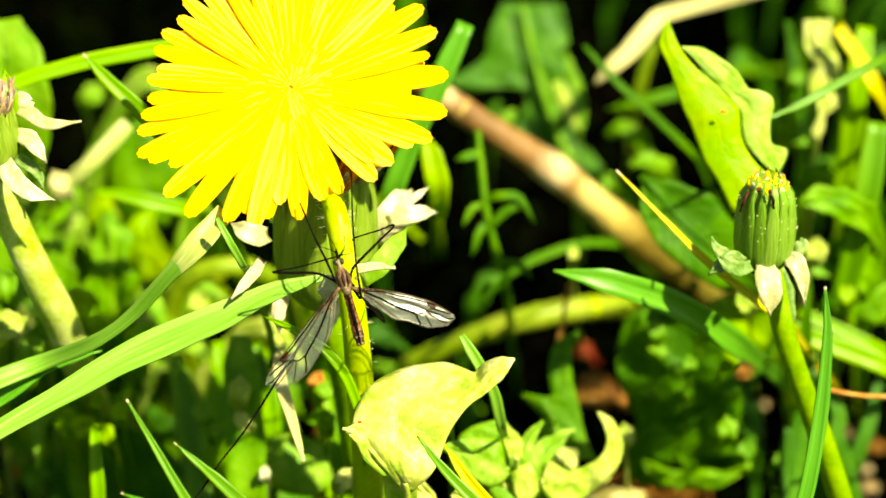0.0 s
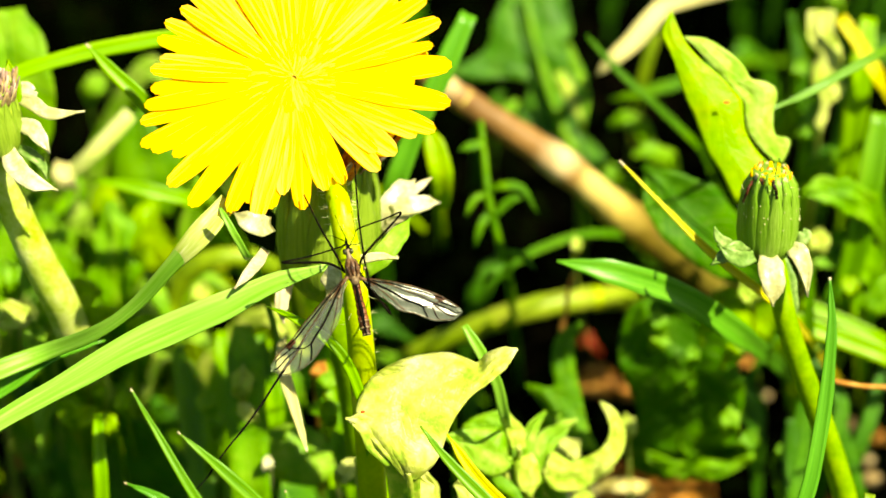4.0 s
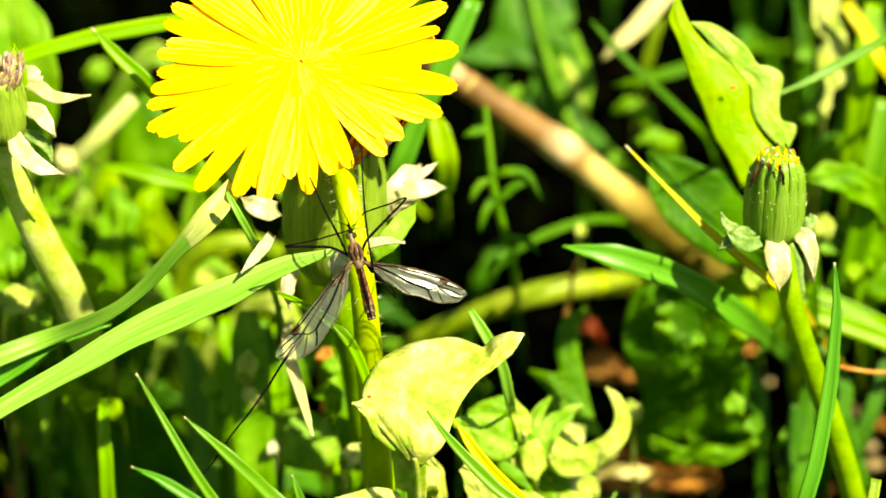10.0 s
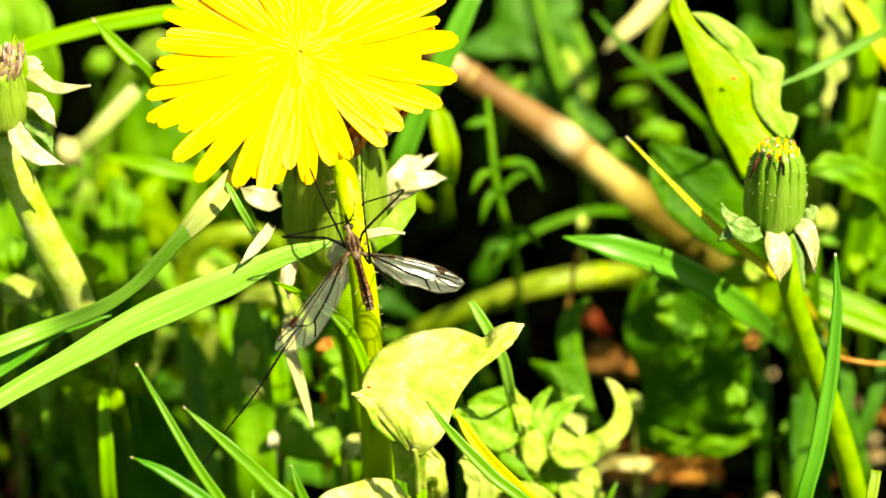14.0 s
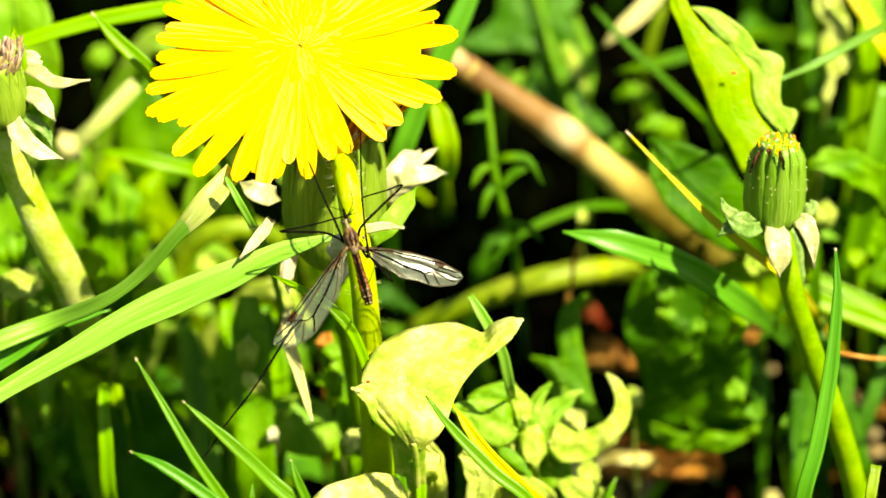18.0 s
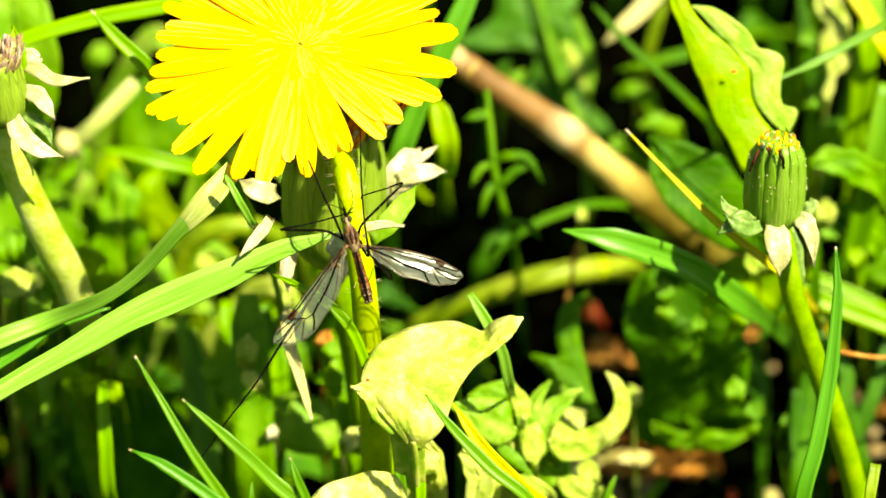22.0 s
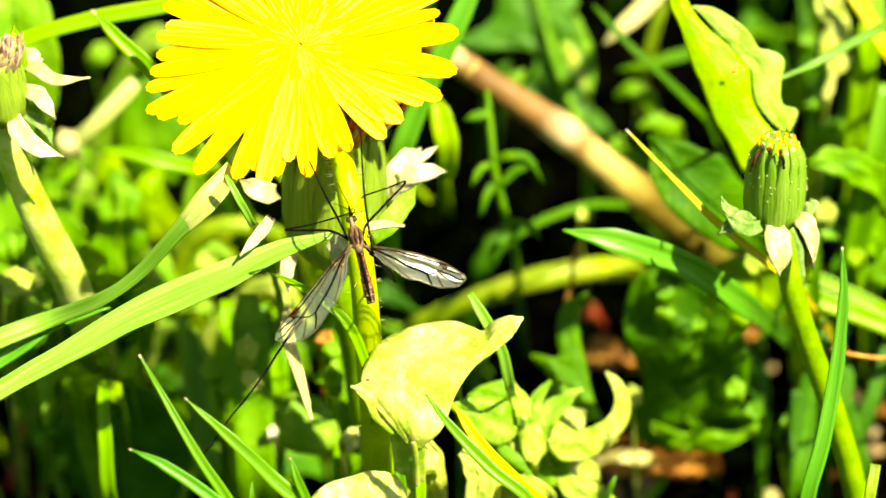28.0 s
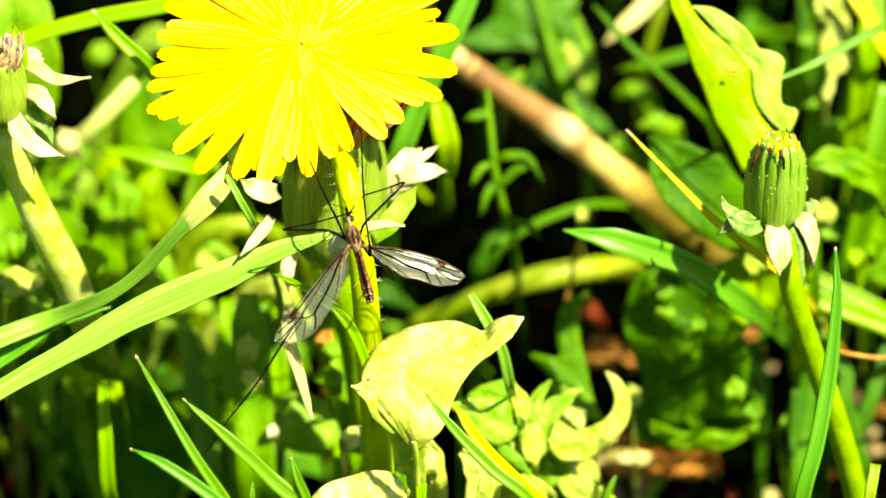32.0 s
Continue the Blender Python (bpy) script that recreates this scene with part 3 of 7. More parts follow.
            put(b, size, width + rng.uniform(-0.2, 0.3), tilt + rng.uniform(-0.08, 0.08), 0.1, rise, max(0.3, 2.2 - ring * 0.3))


flower()


# ---- dandelion buds ----
def bud(label, foot, axis, height, radius, green, tips, bracts, stalk, stalk_r, scales=15, stalk_label="", top=0.62, tip_count=22, spin=0.0, tip_len=1.0, stalk_mat=None, specks=0):
    """A closed head: a body of upright scales, turned-down outer bracts, withered floret tips and a stalk."""
    root = tagged(new("dandelion_bud"), label, "flower bud", "dandelion buds")
    root.location = stalk[-1]
    back = Matrix.Translation(-Vector(stalk[-1]))

    def fix(ob):
        ob.matrix_parent_inverse = back
        return ob

    m = turned(foot, axis, spin)
    prof = [0.55, 0.92, 1.0, 1.0, 0.97, 0.90, top]
    bm, uv = fresh()
    add_tube(bm, [m @ Vector((0, 0, height * k / 12 * MM)) for k in range(13)], [radius * 0.985 * along(prof, k / 12) * MM for k in range(13)], 24, uv)
    fix(part("involucre", bm, green, root))
    for k in range(scales):
        a = 2 * math.pi * k / scales
        bm, uv = fresh()
        grid = []
        w = math.pi * radius / scales * 1.6
        for i in range(13):
            s = i / 12
            r = radius * along(prof, s)
            ww = w * along([0.8, 1.0, 1.0, 0.85, 0.45, 0.08], s) * (0.6 + 0.4 * along(prof, s))
            line = []
            for j in range(-2, 3):
                q = j / 2
                rr = r * (1.03 - 0.045 * q * q) + (0.05 if k % 2 else 0)
                aa = a + q * ww / radius
                line.append(m @ Vector((rr * math.cos(aa) * MM, rr * math.sin(aa) * MM, (height * (1.02 + 0.05 * math.sin(k * 7.1)) * s) * MM)))
            grid.append(line)
        add_shell(bm, grid, 0.12 * MM, uv)
        fix(part("scale", bm, green, root))
    rng = random.Random(int(height * 10 + radius * 100))
    for k in range(tip_count):
        a, rr = rng.uniform(0, 6.28), radius * top * math.sqrt(rng.random()) * 0.95
        p = m @ Vector((rr * math.cos(a) * MM, rr * math.sin(a) * MM, (height - 1.6) * MM))
        d = m.to_3x3() @ Vector((math.cos(a) * rr * 0.12 - 0.1 * rng.random(), math.sin(a) * rr * 0.12, 1))
        bm, uv = fresh()
        g = leaf_grid([p, p + d * 1.2 * tip_len * MM, p + d * rng.uniform(1.8, 2.6) * tip_len * MM], [0.6, 0.65, 0.15], [0.6, 0.65, 0.15], 4, 1, m.to_3x3() @ Vector((math.cos(a), math.sin(a), 0.2)), 0.3, 0.1, 0, 0, k)
        add_shell(bm, g, 0.18 * MM, uv)
        fix(part("floret_tip", bm, tips[k % len(tips)], root))
    for pts, width, mat in bracts:
        bm, uv = fresh()
        add_shell(bm, leaf_grid(pts, [0.35 * width, 0.5 * width, 0.42 * width, 0.05], [0.35 * width, 0.5 * width, 0.42 * width, 0.05], 12, 2, TO_EYE, 0.25, 0.25, 0, 0, width), 0.25 * MM, uv)
        fix(part("bract", bm, mat, root))
    # Dew drops, made as tiny pale balls in the bract colour.
    for k in range(specks):
        a, z = rng.uniform(0, 6.28), rng.uniform(0.3, 0.95) ** 0.7
        bm, uv = fresh()
        r = radius * 1.06 * along(prof, z)
        ellipsoid(bm, m @ Vector((r * math.cos(a) * MM, r * math.sin(a) * MM, height * z * MM)), (0, 0, 1), (0.1, 0.1, 0.1), uv, 5, 6)
        fix(part("pollen_grain", bm, M_BRACT, root))
    fix(part("stalk", tube_mesh("stalk", stalk, stalk_r, stalk_mat or M_STALK_SHADED, 30, 12), None, root, stalk_label))
    return root


bud("closed dandelion bud, ribbed green with yellow tip and pale reflexed bracts", (0.0459, 0.2303, 0.1125), Vector((-0.02, 0.05, 1)), 13.7, 4.1, M_BUD,
    (M_YELLOWED, M_PETAL, M_PETAL, M_FLORET_DRY, M_BRACT_PINK),
    [([(0.0456, 0.2271, 0.1149), (0.0457, 0.2243, 0.1144), (0.0460, 0.2230, 0.1125), (0.0461, 0.2223, 0.1097)], 3.6, M_BRACT),
     ([(0.0487, 0.2286, 0.1153), (0.0496, 0.2265, 0.1158), (0.0505, 0.2254, 0.1142), (0.0511, 0.2238, 0.1102)], 2.6, M_BRACT),
     # The next three lie in the bud's shade, put into their colour.
     ([(0.0428, 0.2273, 0.1152), (0.0408, 0.2260, 0.1168), (0.0392, 0.2254, 0.1160), (0.0375, 0.2247, 0.1150)], 2.2, M_BRACT_GREEN_SHADE),
     ([(0.0435, 0.2263, 0.1154), (0.0418, 0.2252, 0.1156), (0.0401, 0.2247, 0.1167), (0.0383, 0.2255, 0.1178)], 2.2, M_BRACT_GREEN_SHADE),
     ([(0.0426, 0.2283, 0.1148), (0.0400, 0.2272, 0.1168), (0.0386, 0.2269, 0.1180), (0.0380, 0.2277, 0.1193)], 1.6, M_BRACT_GREEN_SHADE),
     ([(0.0497, 0.2324, 0.1137), (0.0508, 0.2317, 0.1144), (0.0516, 0.2321, 0.1151), (0.0513, 0.2326, 0.1157)], 2.0, M_BRACT_GREEN_SHADE),
     # Three slivers, no bracts: red scale tips and the dark of gaps between scales.
     ([(0.0426, 0.2278, 0.1267), (0.0421, 0.2273, 0.1260), (0.0418, 0.2271, 0.1250), (0.0415, 0.2273, 0.1236)], 0.32, M_SLIT),
     ([(0.0452, 0.2273, 0.1270), (0.0454, 0.2270, 0.1264), (0.0458, 0.2269, 0.1255), (0.0460, 0.2270, 0.1243)], 0.3, M_SLIT),
     ([(0.0435, 0.2272, 0.1274), (0.0436, 0.2272, 0.1272), (0.0438, 0.2272, 0.1269), (0.0439, 0.2273, 0.1264)], 0.4, M_SLIT),
     ([(0.0481, 0.2311, 0.1119), (0.0491, 0.2294, 0.1095), (0.0499, 0.2284, 0.1063), (0.0507, 0.2276, 0.1034)], 2.4, M_BRACT_GREEN_SHADE)],
    [(0.0473, 0.2305, 0.1128), (0.0481, 0.2290, 0.1088), (0.0494, 0.2274, 0.1031), (0.0524, 0.2264, 0.0948), (0.0563, 0.2257, 0.0850), (0.0603, 0.2250, 0.0736), (0.0643, 0.2247, 0.0591), (0.0756, 0.2313, 0.0000)],
    [1.3, 1.5, 1.65, 1.7, 1.8, 1.8, 1.9, 2.2], stalk_label="yellow-green stalk", top=0.6, tip_count=70, specks=46, tip_len=0.82)

bud("closing dandelion bud with brown-purple florets and long pale bracts", (-0.0613, 0.2363, 0.1263), Vector((0.0, 0.02, 1)), 9.6, 4.4, M_BUD_DULL,
    (M_FLORET_PURPLE, M_FLORET_PURPLE, M_CREAM), 
    [([(-0.0578, 0.2391, 0.1337), (-0.0552, 0.2369, 0.1341), (-0.0524, 0.2351, 0.1333), (-0.0478, 0.2353, 0.1336)], 2.0, M_BRACT),
     ([(-0.0576, 0.2369, 0.1307), (-0.0552, 0.2349, 0.1312), (-0.0538, 0.2332, 0.1306), (-0.0526, 0.2321, 0.1289)], 2.4, M_BRACT),
     ([(-0.0587, 0.2341, 0.1283), (-0.0572, 0.2310, 0.1275), (-0.0547, 0.2290, 0.1263), (-0.0512, 0.2283, 0.1253)], 2.8, M_BRACT),
     ([(-0.0586, 0.2360, 0.1276), (-0.0559, 0.2338, 0.1279), (-0.0540, 0.2329, 0.1266), (-0.0534, 0.2317, 0.1250)], 1.6, M_BRACT_GREEN_SHADE),
     ([(-0.0591, 0.2382, 0.1308), (-0.0579, 0.2383, 0.1343), (-0.0582, 0.2398, 0.1366), (-0.0587, 0.2411, 0.1384)], 2.4, M_LEAF_GLOW),
     ([(-0.0577, 0.2407, 0.1343), (-0.0564, 0.2397, 0.1346), (-0.0555, 0.2392, 0.1340), (-0.0549, 0.2394, 0.1342)], 2.0, M_BRACT)],
    [(-0.0613, 0.2371, 0.1257), (-0.0604, 0.2358, 0.1221), (-0.0588, 0.2352, 0.1160), (-0.0566, 0.2349, 0.1086), (-0.0546, 0.2357, 0.1010), (-0.0538, 0.2400, 0.0897), (-0.0653, 0.3200, 0.0000)],
    [1.6, 2.0, 2.3, 2.5, 2.6, 2.6, 2.6], tip_count=90, top=0.85, tip_len=1.5, stalk_mat=M_STALK_PALE, stalk_label="pale green hairy stalk")

bud("withered dandelion head behind the flower with orange-brown florets", (-0.0158, 0.2354, 0.1041), Vector((0.05, 0.02, 1)), 22.5, 7.2, M_BUD_DULL,
    (M_FLORET_DRY, M_FLORET_DRY, M_FLORET_PURPLE, M_FLORET_DRY),
    [([(-0.0232, 0.2234, 0.1187), (-0.0239, 0.2192, 0.1196), (-0.0251, 0.2166, 0.1194), (-0.0267, 0.2148, 0.1184)], 1.7, M_BRACT_PINK),
     ([(-0.0144, 0.2270, 0.1112), (-0.0143, 0.2286, 0.1083), (-0.0141, 0.2278, 0.1072), (-0.0139, 0.2267, 0.1056)], 2.6, M_BRACT_PINK),
     ([(-0.0208, 0.2286, 0.1100), (-0.0213, 0.2261, 0.1099), (-0.0216, 0.2249, 0.1083), (-0.0213, 0.2235, 0.1063)], 2.2, M_BRACT_PINK),
     ([(-0.0097, 0.2285, 0.1134), (-0.0082, 0.2311, 0.1119), (-0.0068, 0.2314, 0.1123), (-0.0054, 0.2312, 0.1121)], 1.8, M_BRACT_PINK),
     ([(-0.0085, 0.2383, 0.1121), (-0.0064, 0.2382, 0.1156), (-0.0048, 0.2404, 0.1171), (-0.0032, 0.2440, 0.1169)], 4.2, M_BRACT),
     ([(-0.0056, 0.2389, 0.1165), (-0.0038, 0.2395, 0.1175), (-0.0024, 0.2418, 0.1172), (-0.0007, 0.2441, 0.1172)], 1.4, M_BRACT_PINK),
     ([(-0.0074, 0.2381, 0.1136), (-0.0056, 0.2377, 0.1148), (-0.0038, 0.2381, 0.1154), (-0.0027, 0.2400, 0.1147)], 2.0, M_BRACT_PINK),
     ([(-0.0124, 0.2117, 0.1229), (-0.0132, 0.2124, 0.1221), (-0.0139, 0.2128, 0.1210), (-0.0144, 0.2129, 0.1193)], 3.0, M_BRACT),
     ([(-0.0065, 0.2380, 0.1153), (-0.0038, 0.2376, 0.1166), (-0.0019, 0.2387, 0.1163), (0.0006, 0.2420, 0.1142)], 2.6, M_BRACT),
     ([(-0.0119, 0.2192, 0.1192), (-0.0096, 0.2188, 0.1204), (-0.0074, 0.2182, 0.1212), (-0.0051, 0.2172, 0.1215)], 1.3, M_BRACT),
     ([(-0.0098, 0.2219, 0.1161), (-0.0071, 0.2225, 0.1187), (-0.0052, 0.2247, 0.1201), (-0.0036, 0.2278, 0.1210)], 3.0, M_LEAF_SOFT),
     ([(-0.0218, 0.2187, 0.1259), (-0.0228, 0.2153, 0.1281), (-0.0243, 0.2148, 0.1291), (-0.0265, 0.2171, 0.1290)], 2.9, M_BRACT)],
    [(-0.0156, 0.2355, 0.1042), (-0.0148, 0.2348, 0.0997), (-0.0138, 0.2344, 0.0939), (-0.0129, 0.2361, 0.0841), (-0.0119, 0.2379, 0.0693), (-0.0124, 0.2798, 0.0000)],
    [2.0, 2.1, 2.1, 2.2, 2.3, 2.4], scales=12, tip_count=110, top=0.85, tip_len=2.9, stalk_label="green stalk in shade")


# ---- the crane fly hanging from the flower ----
FLY = Vector((-0.0110, 0.2102, 0.1239))
LEGS = []


def fly():
    root = tagged(new("crane_fly"), "brown crane fly with clear veined wings and long black legs", "insect")
    root.location = FLY

    def tube(name, pts, radii, mat, parent, n=14, sides=8, label=""):
        return part(name, tube_mesh(name, [Vector(p) - FLY for p in pts], radii, mat, n, sides), None, parent, label)

    def egg(name, place, axis, radii, mat, parent, label=""):
        bm, uv = fresh()
        ellipsoid(bm, Vector(place) - FLY, axis, radii, uv)
        return part(name, bm, mat, parent, label)

    down = (Vector((-0.0106, 0.2095, 0.1229)) - Vector((-0.0114, 0.2113, 0.1255))).normalized()
    thorax = egg("thorax", (-0.0111, 0.2105, 0.1243), down, (1.02, 1.0, 1.75), M_FLY_TAN, root, "tan thorax with dark stripes")
    for off in (-8, 0, 8):
        tube("stripe", [Vector((-0.0113, 0.2106, 0.1256)) + Vector((off * 0.00006, 0, 0)), Vector((-0.0111, 0.2098, 0.1251)) + Vector((off * 0.00008, 0, 0)), Vector((-0.0109, 0.2093, 0.1243)) + Vector((off * 0.00006, 0, 0))],
             [0.1, 0.24, 0.12] if off == 0 else [0.08, 0.2, 0.1], M_FLY_BROWN, thorax, 8, 6)
    egg("scutellum", (-0.0107, 0.2092, 0.1235), down, (0.62, 0.6, 0.6), M_FLY_GREY, root, "greyish tan hump between the wings")
    head = egg("head", (-0.0117, 0.2119, 0.1262), down, (0.56, 0.5, 0.5), M_FLY_GREY, root)
    egg("eye", (-0.01205, 0.2117, 0.1263), down, (0.34, 0.36, 0.42), M_FLY_EYE, head)
    egg("eye", (-0.01130, 0.2118, 0.1264), down, (0.34, 0.36, 0.42), M_FLY_EYE, head)
    tube("snout", [(-0.0117, 0.2119, 0.1267), (-0.0119, 0.2123, 0.1272), (-0.0120, 0.2127, 0.1277)], [0.26, 0.2, 0.12], M_FLY_DARK, head)
    tube("neck", [(-0.0117, 0.2117, 0.1261), (-0.0114, 0.2112, 0.1254)], [0.3, 0.45], M_FLY_GREY, root)
    for pts in ([(-0.0119, 0.2122, 0.1270), (-0.0121, 0.2126, 0.1282), (-0.0127, 0.2131, 0.1292), (-0.0134, 0.2139, 0.1305)], [(-0.0117, 0.2122, 0.1270), (-0.0108, 0.2121, 0.1272), (-0.0102, 0.2121, 0.1274), (-0.0098, 0.2121, 0.1276)],
                [(-0.0120, 0.2124, 0.1274), (-0.0129, 0.2124, 0.1279), (-0.0139, 0.2124, 0.1283), (-0.0150, 0.2123, 0.1282)], [(-0.0116, 0.2120, 0.1268), (-0.0108, 0.2127, 0.1284), (-0.0110, 0.2135, 0.1298), (-0.0113, 0.2142, 0.1310)]):
        tube("antenna", pts, [0.07, 0.05, 0.035], M_FLY_DARK, head, 10, 5)
    # abdomen in segments
    a, b = Vector((-0.0107, 0.2098, 0.1228)), Vector((-0.0091, 0.2049, 0.1181))
    bm, uv = fresh()
    core = [a.lerp(b, k / 10) - FLY for k in range(11)]
    add_tube(bm, core, [along([0.5, 0.48, 0.5, 0.58, 0.64, 0.5], k / 10) * MM for k in range(11)], 10, uv)
    abdomen = part("abdomen", bm, M_FLY_BROWN, root, "slim ringed abdomen, dark with pale rings")
    for k in range(8):
        p, q = a.lerp(b, k / 8 + 0.01), a.lerp(b, (k + 1) / 8 - 0.012)
        r = along([0.55, 0.54, 0.55, 0.6, 0.68, 0.72, 0.72, 0.56], k / 7)
        tube("segment", [p, p.lerp(q, 0.5), q], [r * 0.97, r * 1.02, r * 1.0], M_FLY_ORANGE if k < 6 else M_FLY_BROWN, abdomen, 6, 12)
        if k > 4:
            tube("ring", [q - (q - p) * 0.1, q + (q - p) * 0.12], [r * 1.05, r * 1.05], M_FLY_GREY, abdomen, 2, 12)
    toward = Vector(TO_EYE).normalized() * 0.58 * MM
    tube("stripe", [a.lerp(b, k / 6) + toward * along([0.8, 0.85, 0.95, 1.1, 1.1, 0.85], k / 6) for k in range(7)], [0.16, 0.2, 0.22, 0.26, 0.26, 0.2, 0.12], M_FLY_DARK, abdomen, 16, 8, "dark red-brown band along the back")
    # wings
    # veins: (share of the length, share of the width from the front edge), radius, thick and black or thin and brown
    veins = [([(0, 0.04), (0.5, 0.015), (0.95, 0.03)], 0.06, 0), ([(0.02, 0.3), (0.27, 0.11), (0.5, 0.13), (0.68, 0.12), (0.79, 0.08)], 0.09, 1), ([(0.2, 0.16), (0.5, 0.26), (0.66, 0.31), (0.74, 0.36)], 0.055, 0),
             ([(0.04, 0.4), (0.27, 0.46), (0.5, 0.58), (0.66, 0.64)], 0.12, 1), ([(0.66, 0.64), (0.72, 0.55), (0.75, 0.38)], 0.07, 1), ([(0.66, 0.64), (0.69, 0.78), (0.74, 0.95)], 0.09, 1), ([(0.08, 0.55), (0.3, 0.74), (0.5, 0.93)], 0.05, 0),
             ([(0.74, 0.37), (0.85, 0.36), (0.98, 0.5)], 0.07, 1), ([(0.75, 0.42), (0.84, 0.55), (0.95, 0.78)], 0.06, 0), ([(0.74, 0.52), (0.79, 0.72), (0.84, 0.93)], 0.06, 0), ([(0.77, 0.24), (0.86, 0.2), (0.94, 0.16)], 0.07, 1), ([(0.75, 0.38), (0.79, 0.22), (0.82, 0.05)], 0.06, 0), ([(0.02, 0.7), (0.3, 0.985), (0.6, 0.99), (0.95, 0.97)], 0.03, 0)]
    for pts, front, rear, flip, roll in (([(-0.0096, 0.2095, 0.1236), (-0.0057, 0.2090, 0.1230), (-0.0014, 0.2087, 0.1217), (0.0031, 0.2083, 0.1194)], [0.2, 0.3, 0.4, 0.5, 0.55, 0.6, 0.6, 0.6, 0.6], [0.2, 1.0, 1.9, 2.5, 2.85, 3.0, 2.95, 2.7, 2.3], 1, -8),
                                         ([(-0.0120, 0.2094, 0.1235), (-0.0142, 0.2080, 0.1207), (-0.0174, 0.2062, 0.1168), (-0.0216, 0.2043, 0.1126)], [0.25, 0.45, 0.7, 0.9, 1.0, 1.05, 1.05, 1.0, 0.95], [0.2, 0.8, 1.5, 2.3, 3.0, 3.2, 3.2, 3.0, 2.8], -1, 22)):
        front, rear = ([along(v, min(1.0, k / 28 / 0.9)) * (math.sqrt(max(0.0, 1 - ((k / 28 - 0.82) / 0.18) ** 2)) if k > 23 else 1.0) + 0.02 for k in range(29)] for v in (front, rear))
        wl, wr = (front, rear) if flip > 0 else (rear, front)
        loc = [Vector(p) - FLY for p in pts]
        grid = leaf_grid(loc, wl, wr, 26, 6, TO_EYE, 0.0, 0.12, 0, 0, 5 + flip, roll)
        for i, line in enumerate(grid):
            line[:] = [line[0].lerp(line[-1], j / 12) + Vector(TO_EYE).normalized() * MM * (0.2 * min(1, i / 8) * along([0, 0.7, 0.1, 0.9, 0.2, 0.0], j / 12 if flip > 0 else 1 - j / 12)) for j in range(13)]
        bm, uv = fresh()
        add_shell(bm, grid, 0.02 * MM, uv)
        wing = part("wing", bm, M_WING, root, "clear wing with dark veins")

        def spot(s, c, rows=grid, turn=flip):
            i = min(int(s * 26), 25)
            line = [p.lerp(q, s * 26 - i) for p, q in zip(rows[i], rows[i + 1])]
            if turn < 0:
                line = line[::-1]
            far = (line[-1] - line[0]).length * c
            for p, q in zip(line, line[1:]):
                if far <= (q - p).length:
                    return p.lerp(q, far / max(1e-9, (q - p).length))
                far -= (q - p).length
            return line[-1].copy()

        for bends, r, black in veins:
            bm, uv = fresh()
            line = [spot(along([b[0] for b in bends], k / 14), along([b[1] for b in bends], k / 14)) + Vector(TO_EYE).normalized() * 0.06 * MM for k in range(15)]
            add_tube(bm, line, [r * 1.15 * MM] * 15, 5, uv)
            part("vein", bm, M_FLY_DARK if black else M_FLY_BROWN, wing)
        bm, uv = fresh()
        add_shell(bm, [[spot(0.73 + 0.08 * i / 5, 0.04 + 0.16 * j / 2) + Vector(TO_EYE).normalized() * 0.03 * MM for j in range(3)] for i in range(6)], 0.03 * MM, uv)
        part("wing_spot", bm, M_FLY_BROWN, wing, "dark spot near the wing tip")
        tube("wing_root", [FLY + loc[0] - (loc[1] - loc[0]) * 0.15, FLY + loc[0] + (loc[1] - loc[0]) * 0.25, FLY + loc[0] + (loc[1] - loc[0]) * 0.9], [0.28, 0.2, 0.09], M_FLY_TAN, root, 6, 6)
    for pts in ([(-0.0101, 0.2101, 0.1237), (-0.0097, 0.2096, 0.1247), (-0.0095, 0.2095, 0.1253)], [(-0.0117, 0.2095, 0.1229), (-0.0124, 0.2085, 0.1222), (-0.0128, 0.2080, 0.1218)]):
        h = tube("haltere", pts, [0.06, 0.05, 0.05], M_FLY_GREY, root, 6, 5)
        egg("knob", pts[-1], (0, 0, 1), (0.2, 0.2, 0.26), M_FLY_GREY, h)
